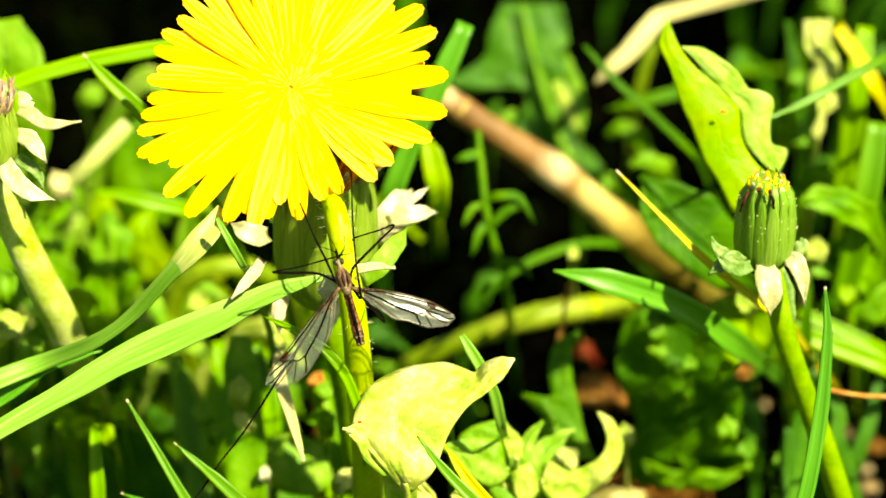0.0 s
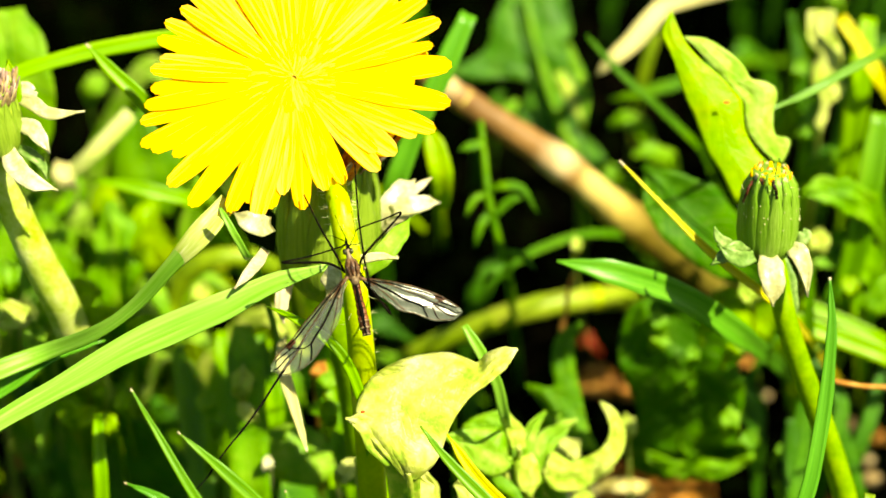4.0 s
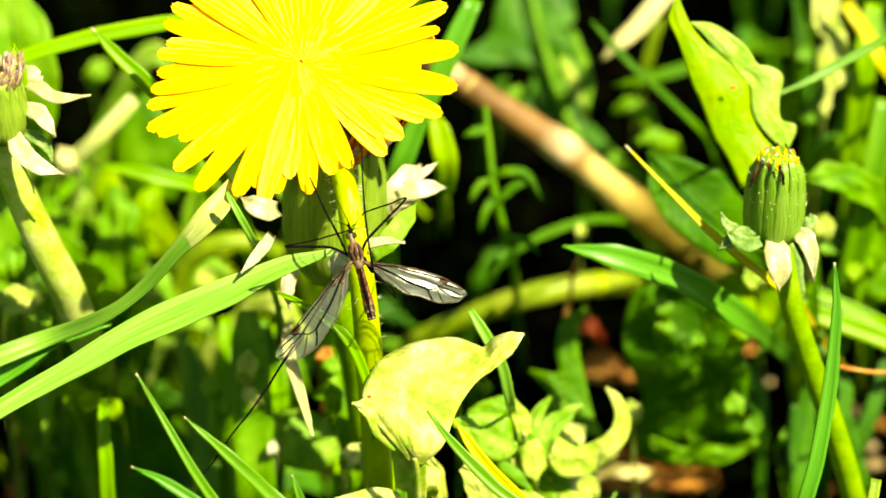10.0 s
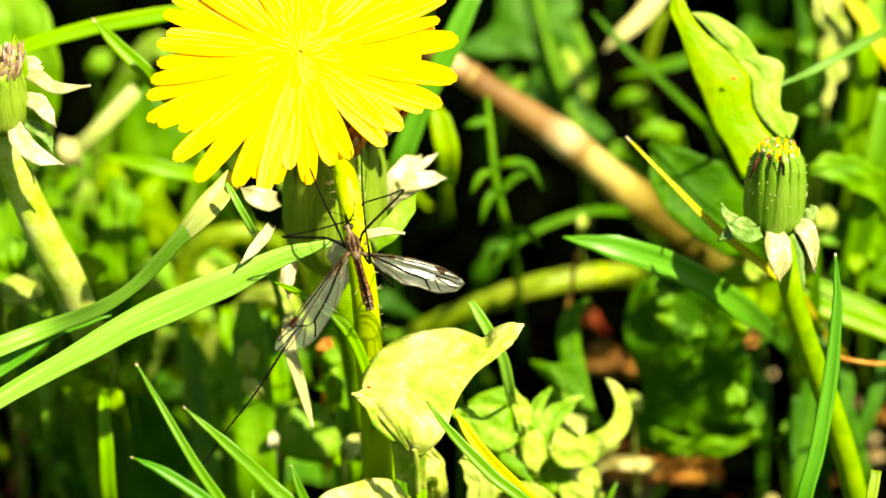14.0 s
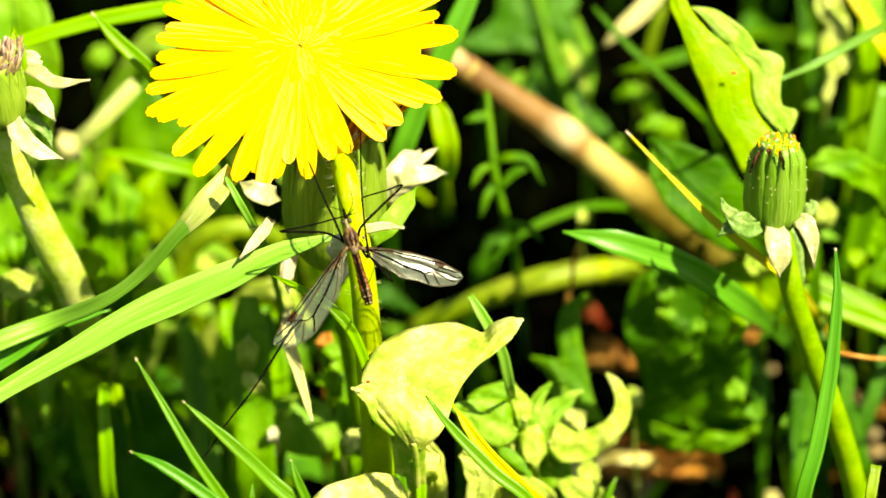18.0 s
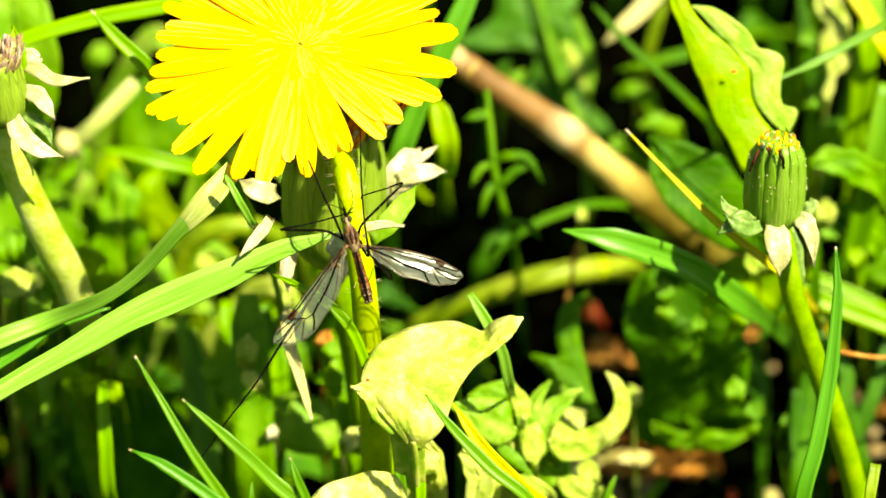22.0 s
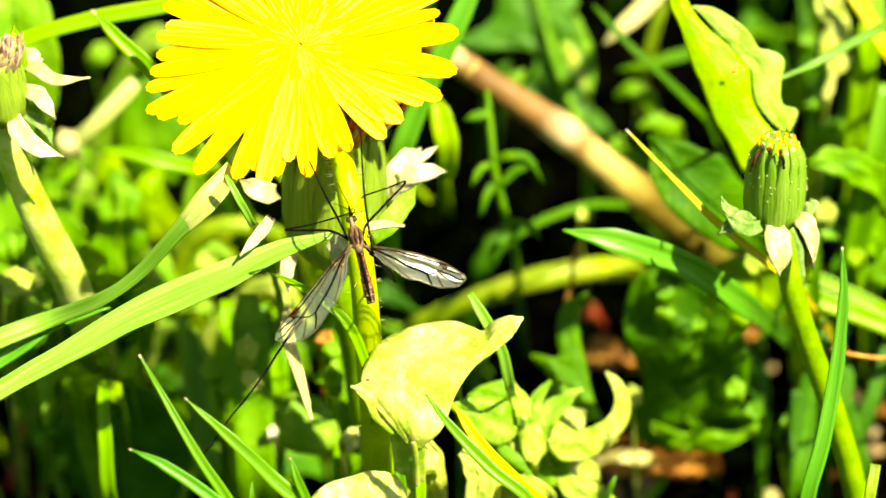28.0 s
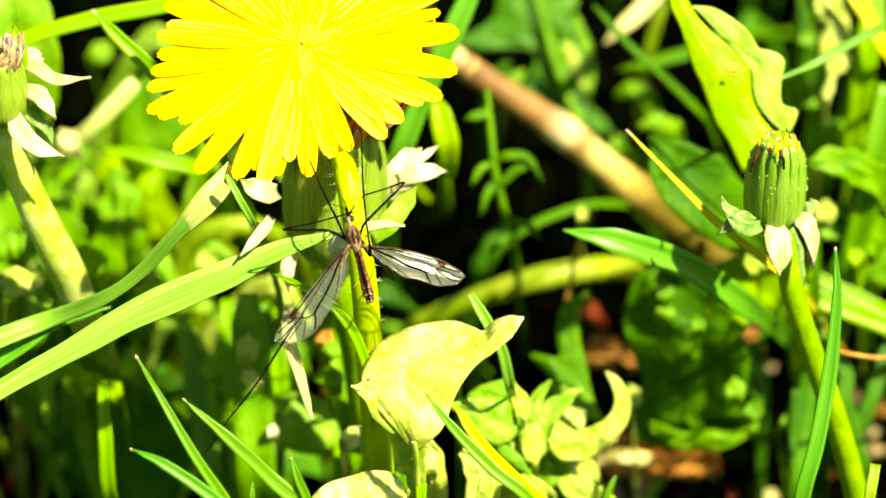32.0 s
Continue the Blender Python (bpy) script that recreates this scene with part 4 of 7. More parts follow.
    # legs: hip, joints and foot
    for pts, r in (([(-0.0121, 0.2107, 0.1237), (-0.0133, 0.2122, 0.1258), (-0.0151, 0.2145, 0.1282), (-0.0166, 0.2171, 0.1302), (-0.0173, 0.2187, 0.1307)], 0.14),
                   ([(-0.0100, 0.2103, 0.1232), (-0.0089, 0.2088, 0.1228), (-0.0095, 0.2109, 0.1258), (-0.0102, 0.2151, 0.1299), (-0.0106, 0.2205, 0.1342)], 0.14),
                   ([(-0.0103, 0.2110, 0.1241), (-0.0097, 0.2107, 0.1263), (-0.0069, 0.2116, 0.1293), (-0.0047, 0.2130, 0.1313), (-0.0068, 0.2138, 0.1299), (-0.0099, 0.2153, 0.1277), (-0.0107, 0.2184, 0.1251)], 0.14),
                   ([(-0.0121, 0.2108, 0.1239), (-0.0143, 0.2106, 0.1253), (-0.0172, 0.2102, 0.1257), (-0.0201, 0.2103, 0.1257), (-0.0169, 0.2115, 0.1257), (-0.0130, 0.2146, 0.1250), (-0.0121, 0.2190, 0.1226)], 0.14),
                   ([(-0.0101, 0.2107, 0.1237), (-0.0088, 0.2092, 0.1225), (-0.0074, 0.2078, 0.1213), (-0.0061, 0.2073, 0.1197), (-0.0069, 0.2113, 0.1185), (-0.0090, 0.2166, 0.1156)], 0.14),
                   ([(-0.0119, 0.2107, 0.1229), (-0.0154, 0.2083, 0.1185), (-0.0199, 0.2040, 0.1133), (-0.0237, 0.1990, 0.1096), (-0.0269, 0.1950, 0.1074), (-0.0294, 0.1917, 0.1052), (-0.0306, 0.1900, 0.1049)], 0.14)):
        hip = Vector(pts[0])
        leg = part("leg", tube_mesh("leg", [Vector(p) - hip for p in pts], [r * 1.1, r * 1.25, r * 1.0, r * 0.85, r * 0.6], M_FLY_DARK, 36, 6), None, root)
        leg.location = hip - FLY
        LEGS.append((leg, hip - FLY, Vector(pts[-1]) - FLY))
    return root


CRANE_FLY = fly()

# ---- grass blades, each standing in the soil ----
G1, G2, G3 = "long green grass blade arching over the turf", "narrow bright green grass blade", "yellowed thin grass blade with a dry tip"
blade([(-0.0144, 0.2191, 0.1190), (-0.0213, 0.2175, 0.1176), (-0.0280, 0.2152, 0.1153), (-0.0339, 0.2134, 0.1135), (-0.0406, 0.2113, 0.1114), (-0.0472, 0.2087, 0.1086), (-0.0539, 0.2062, 0.1059), (-0.0597, 0.2039, 0.1034), (-0.0700, 0.2000, 0.0988), (-0.1266, 0.2648, 0.0000)], 3.9, M_BLADE_PALE, G1, rib=0.09, n=40, roll=12, shape=[0.25, 0.7, 1.0, 1.1, 0.9, 0.72, 0.62, 0.6, 0.6])
# The cream end piece paints the shine on the upper part of this blade.
blade([(-0.0275, 0.2223, 0.1272), (-0.0304, 0.2177, 0.1258), (-0.0345, 0.2170, 0.1213), (-0.0405, 0.2178, 0.1137), (-0.0465, 0.2188, 0.1083), (-0.0546, 0.2221, 0.1025), (-0.0612, 0.2190, 0.1015), (-0.0729, 0.2163, 0.0977), (-0.1316, 0.2829, 0.0000)], 2.9, M_BLADE_PALE, "pale lime grass blade folded along its length", n=36, roll=8, shape=[0.9, 1.1, 0.7, 0.6, 0.8, 0.9, 1, 1], dry=26, end_mat=M_BLADE_CREAM, end_label="blade end coloured cream for the shine on it")
blade([(-0.0467, 0.2254, 0.1021), (-0.0542, 0.2233, 0.1008), (-0.0603, 0.2202, 0.0981), (-0.0713, 0.2159, 0.0919), (-0.1265, 0.2722, 0.0000)], 2.2, M_BLUE, G2, n=24)
blade([(-0.0467, 0.2126, 0.1062), (-0.0499, 0.2115, 0.1048), (-0.0534, 0.2106, 0.1034), (-0.0579, 0.2088, 0.1009), (-0.0647, 0.2066, 0.0976), (-0.1200, 0.2700, 0.0000)], 1.5, M_BLUE, "narrow blue-green grass blade beside a broad one", n=24)
blade([(-0.0371, 0.2689, 0.1275), (-0.0455, 0.2672, 0.1268), (-0.0538, 0.2654, 0.1259), (-0.0629, 0.2628, 0.1241), (-0.0714, 0.2603, 0.1204), (-0.1578, 0.3767, 0.0000)], 2.3, M_LIME, G1, n=26, shape=[0.8, 1, 1, 1, 0.9, 0.8, 0.8, 0.8])
blade([(-0.0501, 0.2530, 0.1344), (-0.0463, 0.2507, 0.1312), (-0.0416, 0.2489, 0.1268), (-0.0372, 0.2491, 0.1201), (-0.0326, 0.2531, 0.1084), (-0.0304, 0.2647, 0.0901), (-0.0328, 0.3469, 0.0000)], 2.3, M_LIME, "green grass blade with a pinkish withered tip", n=30, shape=[0.1, 0.75, 1, 1, 0.8, 0.5, 0.5, 0.5], dry=4)
blade([(-0.0279, 0.2158, 0.1305), (-0.0269, 0.2144, 0.1293), (-0.0258, 0.2136, 0.1274), (-0.0247, 0.2147, 0.1236), (-0.0251, 0.2333, 0.1066), (-0.0200, 0.2900, 0.0)], 0.9, M_BLADE_PALE, G2, n=30, shape=[0.5, 0.9, 1, 1, 1, 1, 1, 1])
FG1 = blade([(-0.0382, 0.1972, 0.1157), (-0.0351, 0.1942, 0.1114), (-0.0310, 0.1902, 0.1057), (-0.0269, 0.1873, 0.0999), (-0.0217, 0.1839, 0.0915), (-0.0121, 0.1725, 0.0000)], 1.4, M_GRASS, G2, rib=0.09, n=30, shape=[0.05, 0.42, 0.7, 0.88, 1, 1, 1, 1], dry=3)
FG2 = blade([(-0.0324, 0.1940, 0.1113), (-0.0271, 0.1914, 0.1076), (-0.0216, 0.1892, 0.1025), (-0.0152, 0.1862, 0.0966), (0.0014, 0.1919, 0.0000)], 1.9, M_GRASS, G2, rib=0.09, n=30, shape=[0.05, 0.45, 0.75, 0.92, 1, 1, 1, 1], dry=3)
blade([(-0.0389, 0.1889, 0.1074), (-0.0346, 0.1878, 0.1058), (-0.0284, 0.1860, 0.1016), (-0.0223, 0.1845, 0.0959), (-0.0072, 0.1820, 0.0000)], 1.6, M_BLUE, G2, n=24, shape=[0.05, 0.5, 0.8, 0.95, 1, 1, 1, 1], dry=3)
blade([(-0.0022, 0.1990, 0.1079), (0.0012, 0.1966, 0.1044), (0.0062, 0.1936, 0.1002), (0.0117, 0.1914, 0.0953), (0.0323, 0.1919, 0.0000)], 1.5, M_GRASS, "green grass blade split along its middle", n=24)
blade([(0.0012, 0.1992, 0.1064), (0.0048, 0.1962, 0.1021), (0.0092, 0.1942, 0.0976), (0.0140, 0.1922, 0.0930), (0.0323, 0.1919, 0.0000)], 1.8, M_YELLOWED, "lime yellow folded grass blade", n=24, fold=0.6, shape=[0.1, 0.7, 0.9, 1, 1, 1, 1, 1])
RIGHT = blade([(0.0509, 0.2090, 0.1239), (0.0511, 0.2056, 0.1191), (0.0503, 0.2007, 0.1120), (0.0485, 0.1949, 0.1037), (0.0466, 0.1911, 0.0965), (0.0457, 0.1725, 0.0000)], 2.0, M_BLUE, "tall upright blue-green grass blade", rib=0.09, n=34, shape=[0.06, 0.45, 0.72, 0.95, 1, 1, 1, 1], dry=3)
blade([(0.0171, 0.2350, 0.1087), (0.0222, 0.2344, 0.1079), (0.0297, 0.2349, 0.1051), (0.0377, 0.2371, 0.0995), (0.0471, 0.2445, 0.0875), (0.0808, 0.3429, 0.0000)], 3.9, M_BLUE, "broad green grass blade, half in shade", rib=0.09, n=30, shape=[0.08, 0.5, 0.9, 1, 1, 1, 0.8, 0.6])
blade([(0.0257, 0.2398, 0.1226), (0.0315, 0.2364, 0.1177), (0.0380, 0.2335, 0.1118), (0.0438, 0.2326, 0.1070), (0.0517, 0.2362, 0.0982), (0.0882, 0.3429, 0.0000)], 1.25, M_YELLOWED, G3, n=30, fold=0.5, shape=[0.15, 0.4, 0.6, 0.85, 1, 1, 1, 1], dry=4)
blade([(0.0463, 0.2597, 0.1178), (0.0495, 0.2609, 0.1181), (0.0526, 0.2623, 0.1186), (0.0562, 0.2639, 0.1194), (0.0598, 0.2657, 0.1206), (0.0673, 0.2687, 0.1234), (0.0790, 0.2727, 0.1277), (0.1603, 0.4309, 0.0000)], 1.35, M_GRASS, "slender grass blade leaning across", n=34, shape=[0.12, 0.3, 0.45, 0.8, 1, 1, 1, 1])
blade([(0.0051, 0.2794, 0.1251), (0.0010, 0.2742, 0.1177), (-0.0035, 0.2705, 0.1089), (-0.0072, 0.2683, 0.0987), (-0.0090, 0.2808, 0.0782), (-0.0107, 0.3592, 0.0000)], 3.3, M_BLUE, "broad pale grass blade behind the flower", rib=0.09, n=26, shape=[0.8, 1, 1, 1, 1, 0.9, 0.8, 0.7])
blade([(-0.0011, 0.2774, 0.1048), (0.0000, 0.2753, 0.1018), (0.0008, 0.2738, 0.0979), (0.0006, 0.2772, 0.0906), (0.0016, 0.3972, 0.0000)], 3.8, M_LEAF_GLOW, "short yellow-green blade lit through", n=20, shape=[0.5, 0.9, 1, 1, 0.8, 0.7, 0.6, 0.5])
blade([(-0.0229, 0.2176, 0.1135), (-0.0192, 0.2159, 0.1128), (-0.0146, 0.2142, 0.1104), (-0.0115, 0.2125, 0.1063), (-0.0095, 0.2114, 0.0977), (-0.0061, 0.2252, 0.0000)], 1.4, M_LIME, G2, n=24)
blade([(-0.0181, 0.2133, 0.0917), (-0.0191, 0.2153, 0.0945), (-0.0202, 0.2175, 0.0977), (-0.0214, 0.2206, 0.1003), (-0.0223, 0.2288, 0.0981), (-0.0246, 0.2650, 0.0732), (-0.0294, 0.3429, 0.0000)], 1.7, M_STRAW, "dry straw-coloured grass blade hanging down", n=24, shape=[0.15, 0.6, 0.9, 1, 1, 0.8, 0.6, 0.5], dry=4)
blade([(-0.0511, 0.2343, 0.0816), (-0.0505, 0.2301, 0.0791), (-0.0502, 0.2269, 0.0746), (-0.0503, 0.2261, 0.0663), (-0.0500, 0.2577, 0.0)], 2.1, M_LIME, "upright lime grass blade with a worn top", n=24, shape=[0.55, 0.8, 0.9, 1, 1, 1, 1, 1])
blade([(-0.0191, 0.1898, 0.1052), (-0.0181, 0.1882, 0.1029), (-0.0168, 0.1869, 0.0993), (-0.0115, 0.1820, 0.0000)], 1.1, M_GRASS, G2, n=16, dry=3)
blade([(-0.0238, 0.1873, 0.1034), (-0.0238, 0.1858, 0.1013), (-0.0263, 0.1725, 0.0000)], 0.7, M_GRASS, G2, n=10)
blade([(0.0584, 0.2045, 0.0913), (0.0576, 0.2015, 0.0871), (0.0649, 0.2024, 0.0000)], 1.5, M_STALK_OLIVE, "cut olive stub of a stalk", n=10, shape=[1, 1, 1, 1, 1, 1, 1, 1])
blade([(0.0606, 0.2696, 0.0763), (0.0672, 0.2679, 0.0738), (0.0752, 0.2674, 0.0695), (0.1176, 0.3312, 0.0000)], 2.1, M_LIME, G2, n=20, shape=[0.8, 1, 1, 1, 1, 1, 1, 1])
blade([(0.0579, 0.2665, 0.0753), (0.0668, 0.2646, 0.0725), (0.0766, 0.2639, 0.0681), (0.1198, 0.3200, 0.0000)], 3.2, M_LIME, "broad lime grass blade", n=20, shape=[0.8, 1, 1, 1, 1, 1, 1, 1])
blade([(0.0260, 0.3067, 0.1066), (0.0318, 0.3030, 0.1013), (0.0387, 0.3003, 0.0956), (0.0464, 0.3014, 0.0868), (0.0739, 0.3953, 0.0000)], 1.2, M_LEAF_SHADED, G2, n=22, shape=[0.4, 0.8, 1, 1, 1, 1, 1, 1])
blade([(0.0299, 0.3265, 0.0877), (0.0331, 0.3266, 0.0913), (0.0367, 0.3284, 0.0939), (0.0422, 0.3337, 0.0981), (0.1083, 0.5462, 0.0000)], 3.2, M_STRAW, "pale dry grass blade", n=18)
blade([(0.0450, 0.3517, 0.0888), (0.0419, 0.3477, 0.0797), (0.0403, 0.3478, 0.0694), (0.0404, 0.3568, 0.0561), (0.0483, 0.4309, 0.0000)], 2.0, M_STALK_OLIVE, "olive dry grass stem", n=18, shape=[1, 1, 1, 1, 1, 1, 1, 1])
blade([(0.0329, 0.3308, 0.0799), (0.0391, 0.3298, 0.0820), (0.0466, 0.3310, 0.0837), (0.0533, 0.3348, 0.0856), (0.1001, 0.4901, 0.0000)], 2.4, M_LEAF_SHADED, G2, n=18)
blade([(0.0740, 0.2876, 0.1020), (0.0721, 0.2815, 0.0914), (0.0705, 0.2791, 0.0793), (0.0699, 0.2804, 0.0690), (0.0845, 0.3429, 0.0000)], 4.4, M_GRASS, "wide upright grass blade", n=24, shape=[0.8, 1, 1, 1, 0.9, 0.8, 0.7, 0.6])
blade([(0.0760, 0.3129, 0.1066), (0.0743, 0.3066, 0.0977), (0.0737, 0.3044, 0.0875), (0.0737, 0.3065, 0.0731), (0.0931, 0.3882, 0.0000)], 4.0, M_LIME, "wide lime grass blade", n=24, shape=[0.7, 1, 1, 1, 0.9, 0.8, 0.7, 0.6])
blade([(0.0699, 0.3084, 0.1090), (0.0733, 0.3056, 0.1050), (0.0774, 0.3026, 0.0989), (0.1297, 0.3905, 0.0000)], 2.4, M_YELLOWED, G3, n=18, shape=[0.9, 1, 1, 1, 1, 1, 1, 1])
blade([(0.0037, 0.2225, 0.1066), (0.0061, 0.2203, 0.1034), (0.0083, 0.2194, 0.0987), (0.0096, 0.2212, 0.0907), (0.0176, 0.3128, 0.0000)], 1.5, M_BLADE_PALE, "lime channelled grass blade", n=22, shape=[0.6, 1, 1, 1, 1, 0.9, 0.7, 0.5])
blade([(-0.0065, 0.2102, 0.0942), (-0.0060, 0.2071, 0.0898), (-0.0056, 0.2045, 0.0843), (-0.0050, 0.2135, 0.0000)], 1.5, M_GRASS, G2, n=14, shape=[0.8, 1, 1, 1, 1, 1, 1, 1])
blade([(-0.0033, 0.2107, 0.0932), (-0.0031, 0.2072, 0.0882), (-0.0030, 0.2048, 0.0830), (-0.0032, 0.2135, 0.0000)], 1.4, M_LIME, G2, n=14, shape=[0.8, 1, 1, 1, 1, 1, 1, 1])
blade([(0.0081, 0.2915, 0.0626), (0.0126, 0.2924, 0.0675), (0.0177, 0.2942, 0.0702), (0.0264, 0.2975, 0.0714), (0.0344, 0.3056, 0.0656), (0.0529, 0.3882, 0.0000)], 1.5, M_LEAF_SHADED, "thin green grass blade in half shade", n=26, shape=[0.4, 0.8, 1, 1, 1, 1])
blade([(-0.0541, 0.3052, 0.0922), (-0.0581, 0.3027, 0.0886), (-0.0623, 0.3014, 0.0849), (-0.0672, 0.3037, 0.0795), (-0.0972, 0.3905, 0.0000)], 2.7, M_BLADE_CREAM, "thick straw-yellow dry blade", n=18, shape=[0.9, 1, 1, 1, 0.9, 0.8, 0.7, 0.6])
blade([(-0.0585, 0.2833, 0.0923), (-0.0523, 0.2828, 0.0915), (-0.0458, 0.2827, 0.0897), (-0.0398, 0.2860, 0.0857), (-0.0411, 0.3767, 0.0000)], 2.5, M_LIME, G2, n=20)
blade([(-0.0305, 0.2516, 0.0853), (-0.0300, 0.2465, 0.0781), (-0.0297, 0.2430, 0.0696), (-0.0295, 0.2394, 0.0575), (-0.0325, 0.2577, 0.0000)], 6.0, M_LEAF_LIGHT, "wide green leaf blade in half shade", n=22, shape=[0.5, 0.9, 1, 1, 1, 1, 1, 1])
blade([(-0.0358, 0.2640, 0.0716), (-0.0363, 0.2586, 0.0640), (-0.0362, 0.2548, 0.0550), (-0.0409, 0.2829, 0.0000)], 5.0, M_LIME, "wide green leaf blade in half shade", n=20)
blade([(-0.0262, 0.2586, 0.0710), (-0.0271, 0.2539, 0.0642), (-0.0278, 0.2501, 0.0554), (-0.0332, 0.2829, 0.0000)], 4.6, M_LIME, "wide green leaf blade in half shade", n=20)
# These blades take the darker leaf green; the corner's shade is in it.
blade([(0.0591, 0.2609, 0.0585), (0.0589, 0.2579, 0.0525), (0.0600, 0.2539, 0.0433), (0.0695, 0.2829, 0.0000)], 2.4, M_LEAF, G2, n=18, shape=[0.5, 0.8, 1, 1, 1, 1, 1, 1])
blade([(0.0612, 0.2586, 0.0640), (0.0605, 0.2540, 0.0557), (0.0589, 0.2498, 0.0445), (0.0658, 0.2798, 0.0000)], 2.6, M_LEAF, "grass stem coloured dark for the shade", n=18)
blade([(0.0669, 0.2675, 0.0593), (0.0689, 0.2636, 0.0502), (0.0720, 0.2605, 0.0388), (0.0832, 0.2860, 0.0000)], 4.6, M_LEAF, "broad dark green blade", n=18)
blade([(0.0603, 0.2632, 0.0880), (0.0603, 0.2623, 0.0797), (0.0620, 0.2661, 0.0677), (0.0774, 0.3200, 0.0000)], 1.8, M_GRASS, G2, n=18)
blade([(0.0260, 0.2262, 0.0700), (0.0251, 0.2251, 0.0685), (0.0242, 0.2242, 0.0654), (0.0261, 0.2508, 0.0000)], 0.9, M_GRASS, G2, n=10)
blade([(0.0464, 0.2968, 0.0139), (0.0434, 0.2927, 0.0116), (0.0402, 0.2902, 0.0080), (0.0359, 0.2860, 0.0000)], 1.6, M_LIME, G2, n=12)
blade([(-0.0438, 0.2682, 0.0689), (-0.0417, 0.2636, 0.0605), (-0.0403, 0.2589, 0.0520), (-0.0394, 0.2547, 0.0443), (-0.0450, 0.3100, 0.0000)], 4.6, M_GRASS, "broad green grass blade in half shade", n=22, shape=[0.4, 0.8, 1, 1, 1, 1, 0.9, 0.8])
blade([(-0.0289, 0.2612, 0.0764), (-0.0282, 0.2568, 0.0682), (-0.0291, 0.2523, 0.0600), (-0.0283, 0.2472, 0.0510), (-0.0330, 0.3000, 0.0000)], 3.8, M_GRASS, "broad green grass blade in half shade", n=22, shape=[0.4, 0.8, 1, 1, 1, 1, 0.9, 0.8])
blade([(-0.0104, 0.2198, 0.0869), (-0.0077, 0.2188, 0.0825), (-0.0059, 0.2173, 0.0774), (-0.0049, 0.2148, 0.0709), (-0.0060, 0.2800, 0.0000)], 2.4, M_LIME, "broad green grass blade in half shade", n=22, shape=[0.7, 0.9, 1, 1, 1, 1, 0.9, 0.8])

lean = random.Random(17)
for tip, mid_, low, foot, w, mt in (((0.0777, 0.2933, 0.0874), (0.0759, 0.2891, 0.0796), (0.0753, 0.2862, 0.0685), (0.0919, 0.3429, 0.0000), 3.0, M_LIME), ((0.0688, 0.2846, 0.0837), (0.0681, 0.2808, 0.0782), (0.0673, 0.2788, 0.0702), (0.0827, 0.3350, 0.0000), 2.2, M_LEAF), ((0.0728, 0.2743, 0.0602), (0.0720, 0.2700, 0.0524), (0.0721, 0.2667, 0.0424), (0.0818, 0.2957, 0.0000), 2.6, M_LEAF),
                               ((0.0651, 0.2703, 0.0668), (0.0656, 0.2654, 0.0598), (0.0654, 0.2617, 0.0492), (0.0748, 0.2925, 0.0000), 2.4, M_LEAF), ((0.0110, 0.3568, 0.0734), (0.0098, 0.3528, 0.0678), (0.0090, 0.3515, 0.0606), (0.0094, 0.4229, 0.0000), 2.6, M_LEAF), ((0.0570, 0.2799, 0.0596), (0.0564, 0.2762, 0.0525), (0.0567, 0.2740, 0.0441), (0.0642, 0.3041, 0.0000), 2.4, M_LEAF)):
    tip, mid_ = Vector(tip) + Vector((lean.uniform(-8, 8), lean.uniform(-5, 5), lean.uniform(-6, 5))) * MM, Vector(mid_) + Vector((lean.uniform(-3, 3), 0, lean.uniform(-2, 2))) * MM
    blade([tip, mid_, low, foot], w, mt, "upright grass blade in the undergrowth", n=20, roll=lean.uniform(-35, 35), twist=lean.uniform(-80, 80), shape=[0.2, 0.7, 0.95, 1, 1, 1, 0.9, 0.8])

# ---- leaves ----
PALE = "pale light green leaf curling over, lit by the sun"
CREAM_LEAF = lamina([(0.0107, 0.2143, 0.1088), (0.0092, 0.2144, 0.1089), (0.0079, 0.2151, 0.1080), (0.0066, 0.2155, 0.1069), (0.0054, 0.2160, 0.1051), (0.0040, 0.2163, 0.1055), (0.0012, 0.2164, 0.1065), (-0.0041, 0.2152, 0.1065), (-0.0085, 0.2131, 0.1053), (-0.0105, 0.2105, 0.1033), (-0.0107, 0.2080, 0.1015), (-0.0077, 0.2058, 0.0982), (-0.0043, 0.2043, 0.0944)], [(0.0108, 0.2142, 0.1086), (0.0100, 0.2127, 0.1081), (0.0092, 0.2120, 0.1072), (0.0080, 0.2114, 0.1063), (0.0065, 0.2107, 0.1053), (0.0048, 0.2100, 0.1043), (0.0033, 0.2091, 0.1029), (0.0021, 0.2080, 0.1014), (0.0013, 0.2070, 0.1000), (0.0007, 0.2060, 0.0986), (0.0001, 0.2052, 0.0974), (-0.0012, 0.2043, 0.0961), (-0.0032, 0.2042, 0.0942)], (-0.0013, 0.2135, 0.0), M_LEAF_CREAM, PALE, bulge=1.2, wave=0.8, n=64, half=10, petiole=0.45)
spot_on(CREAM_LEAF, (-0.0108, 0.2080, 0.1023), 0.35, 0.25, M_SLIT, "dark red fleck")
spot_on(CREAM_LEAF, (-0.0100, 0.2083, 0.1028), 0.3, 0.2, M_FLORET_DRY, "rusty fleck")
spot_on(CREAM_LEAF, (-0.0029, 0.2046, 0.0974), 0.3, 0.12, M_LEAF, "green fleck")
spot_on(CREAM_LEAF, (-0.0032, 0.2052, 0.0983), 0.4, 0.12, M_LEAF, "green fleck")
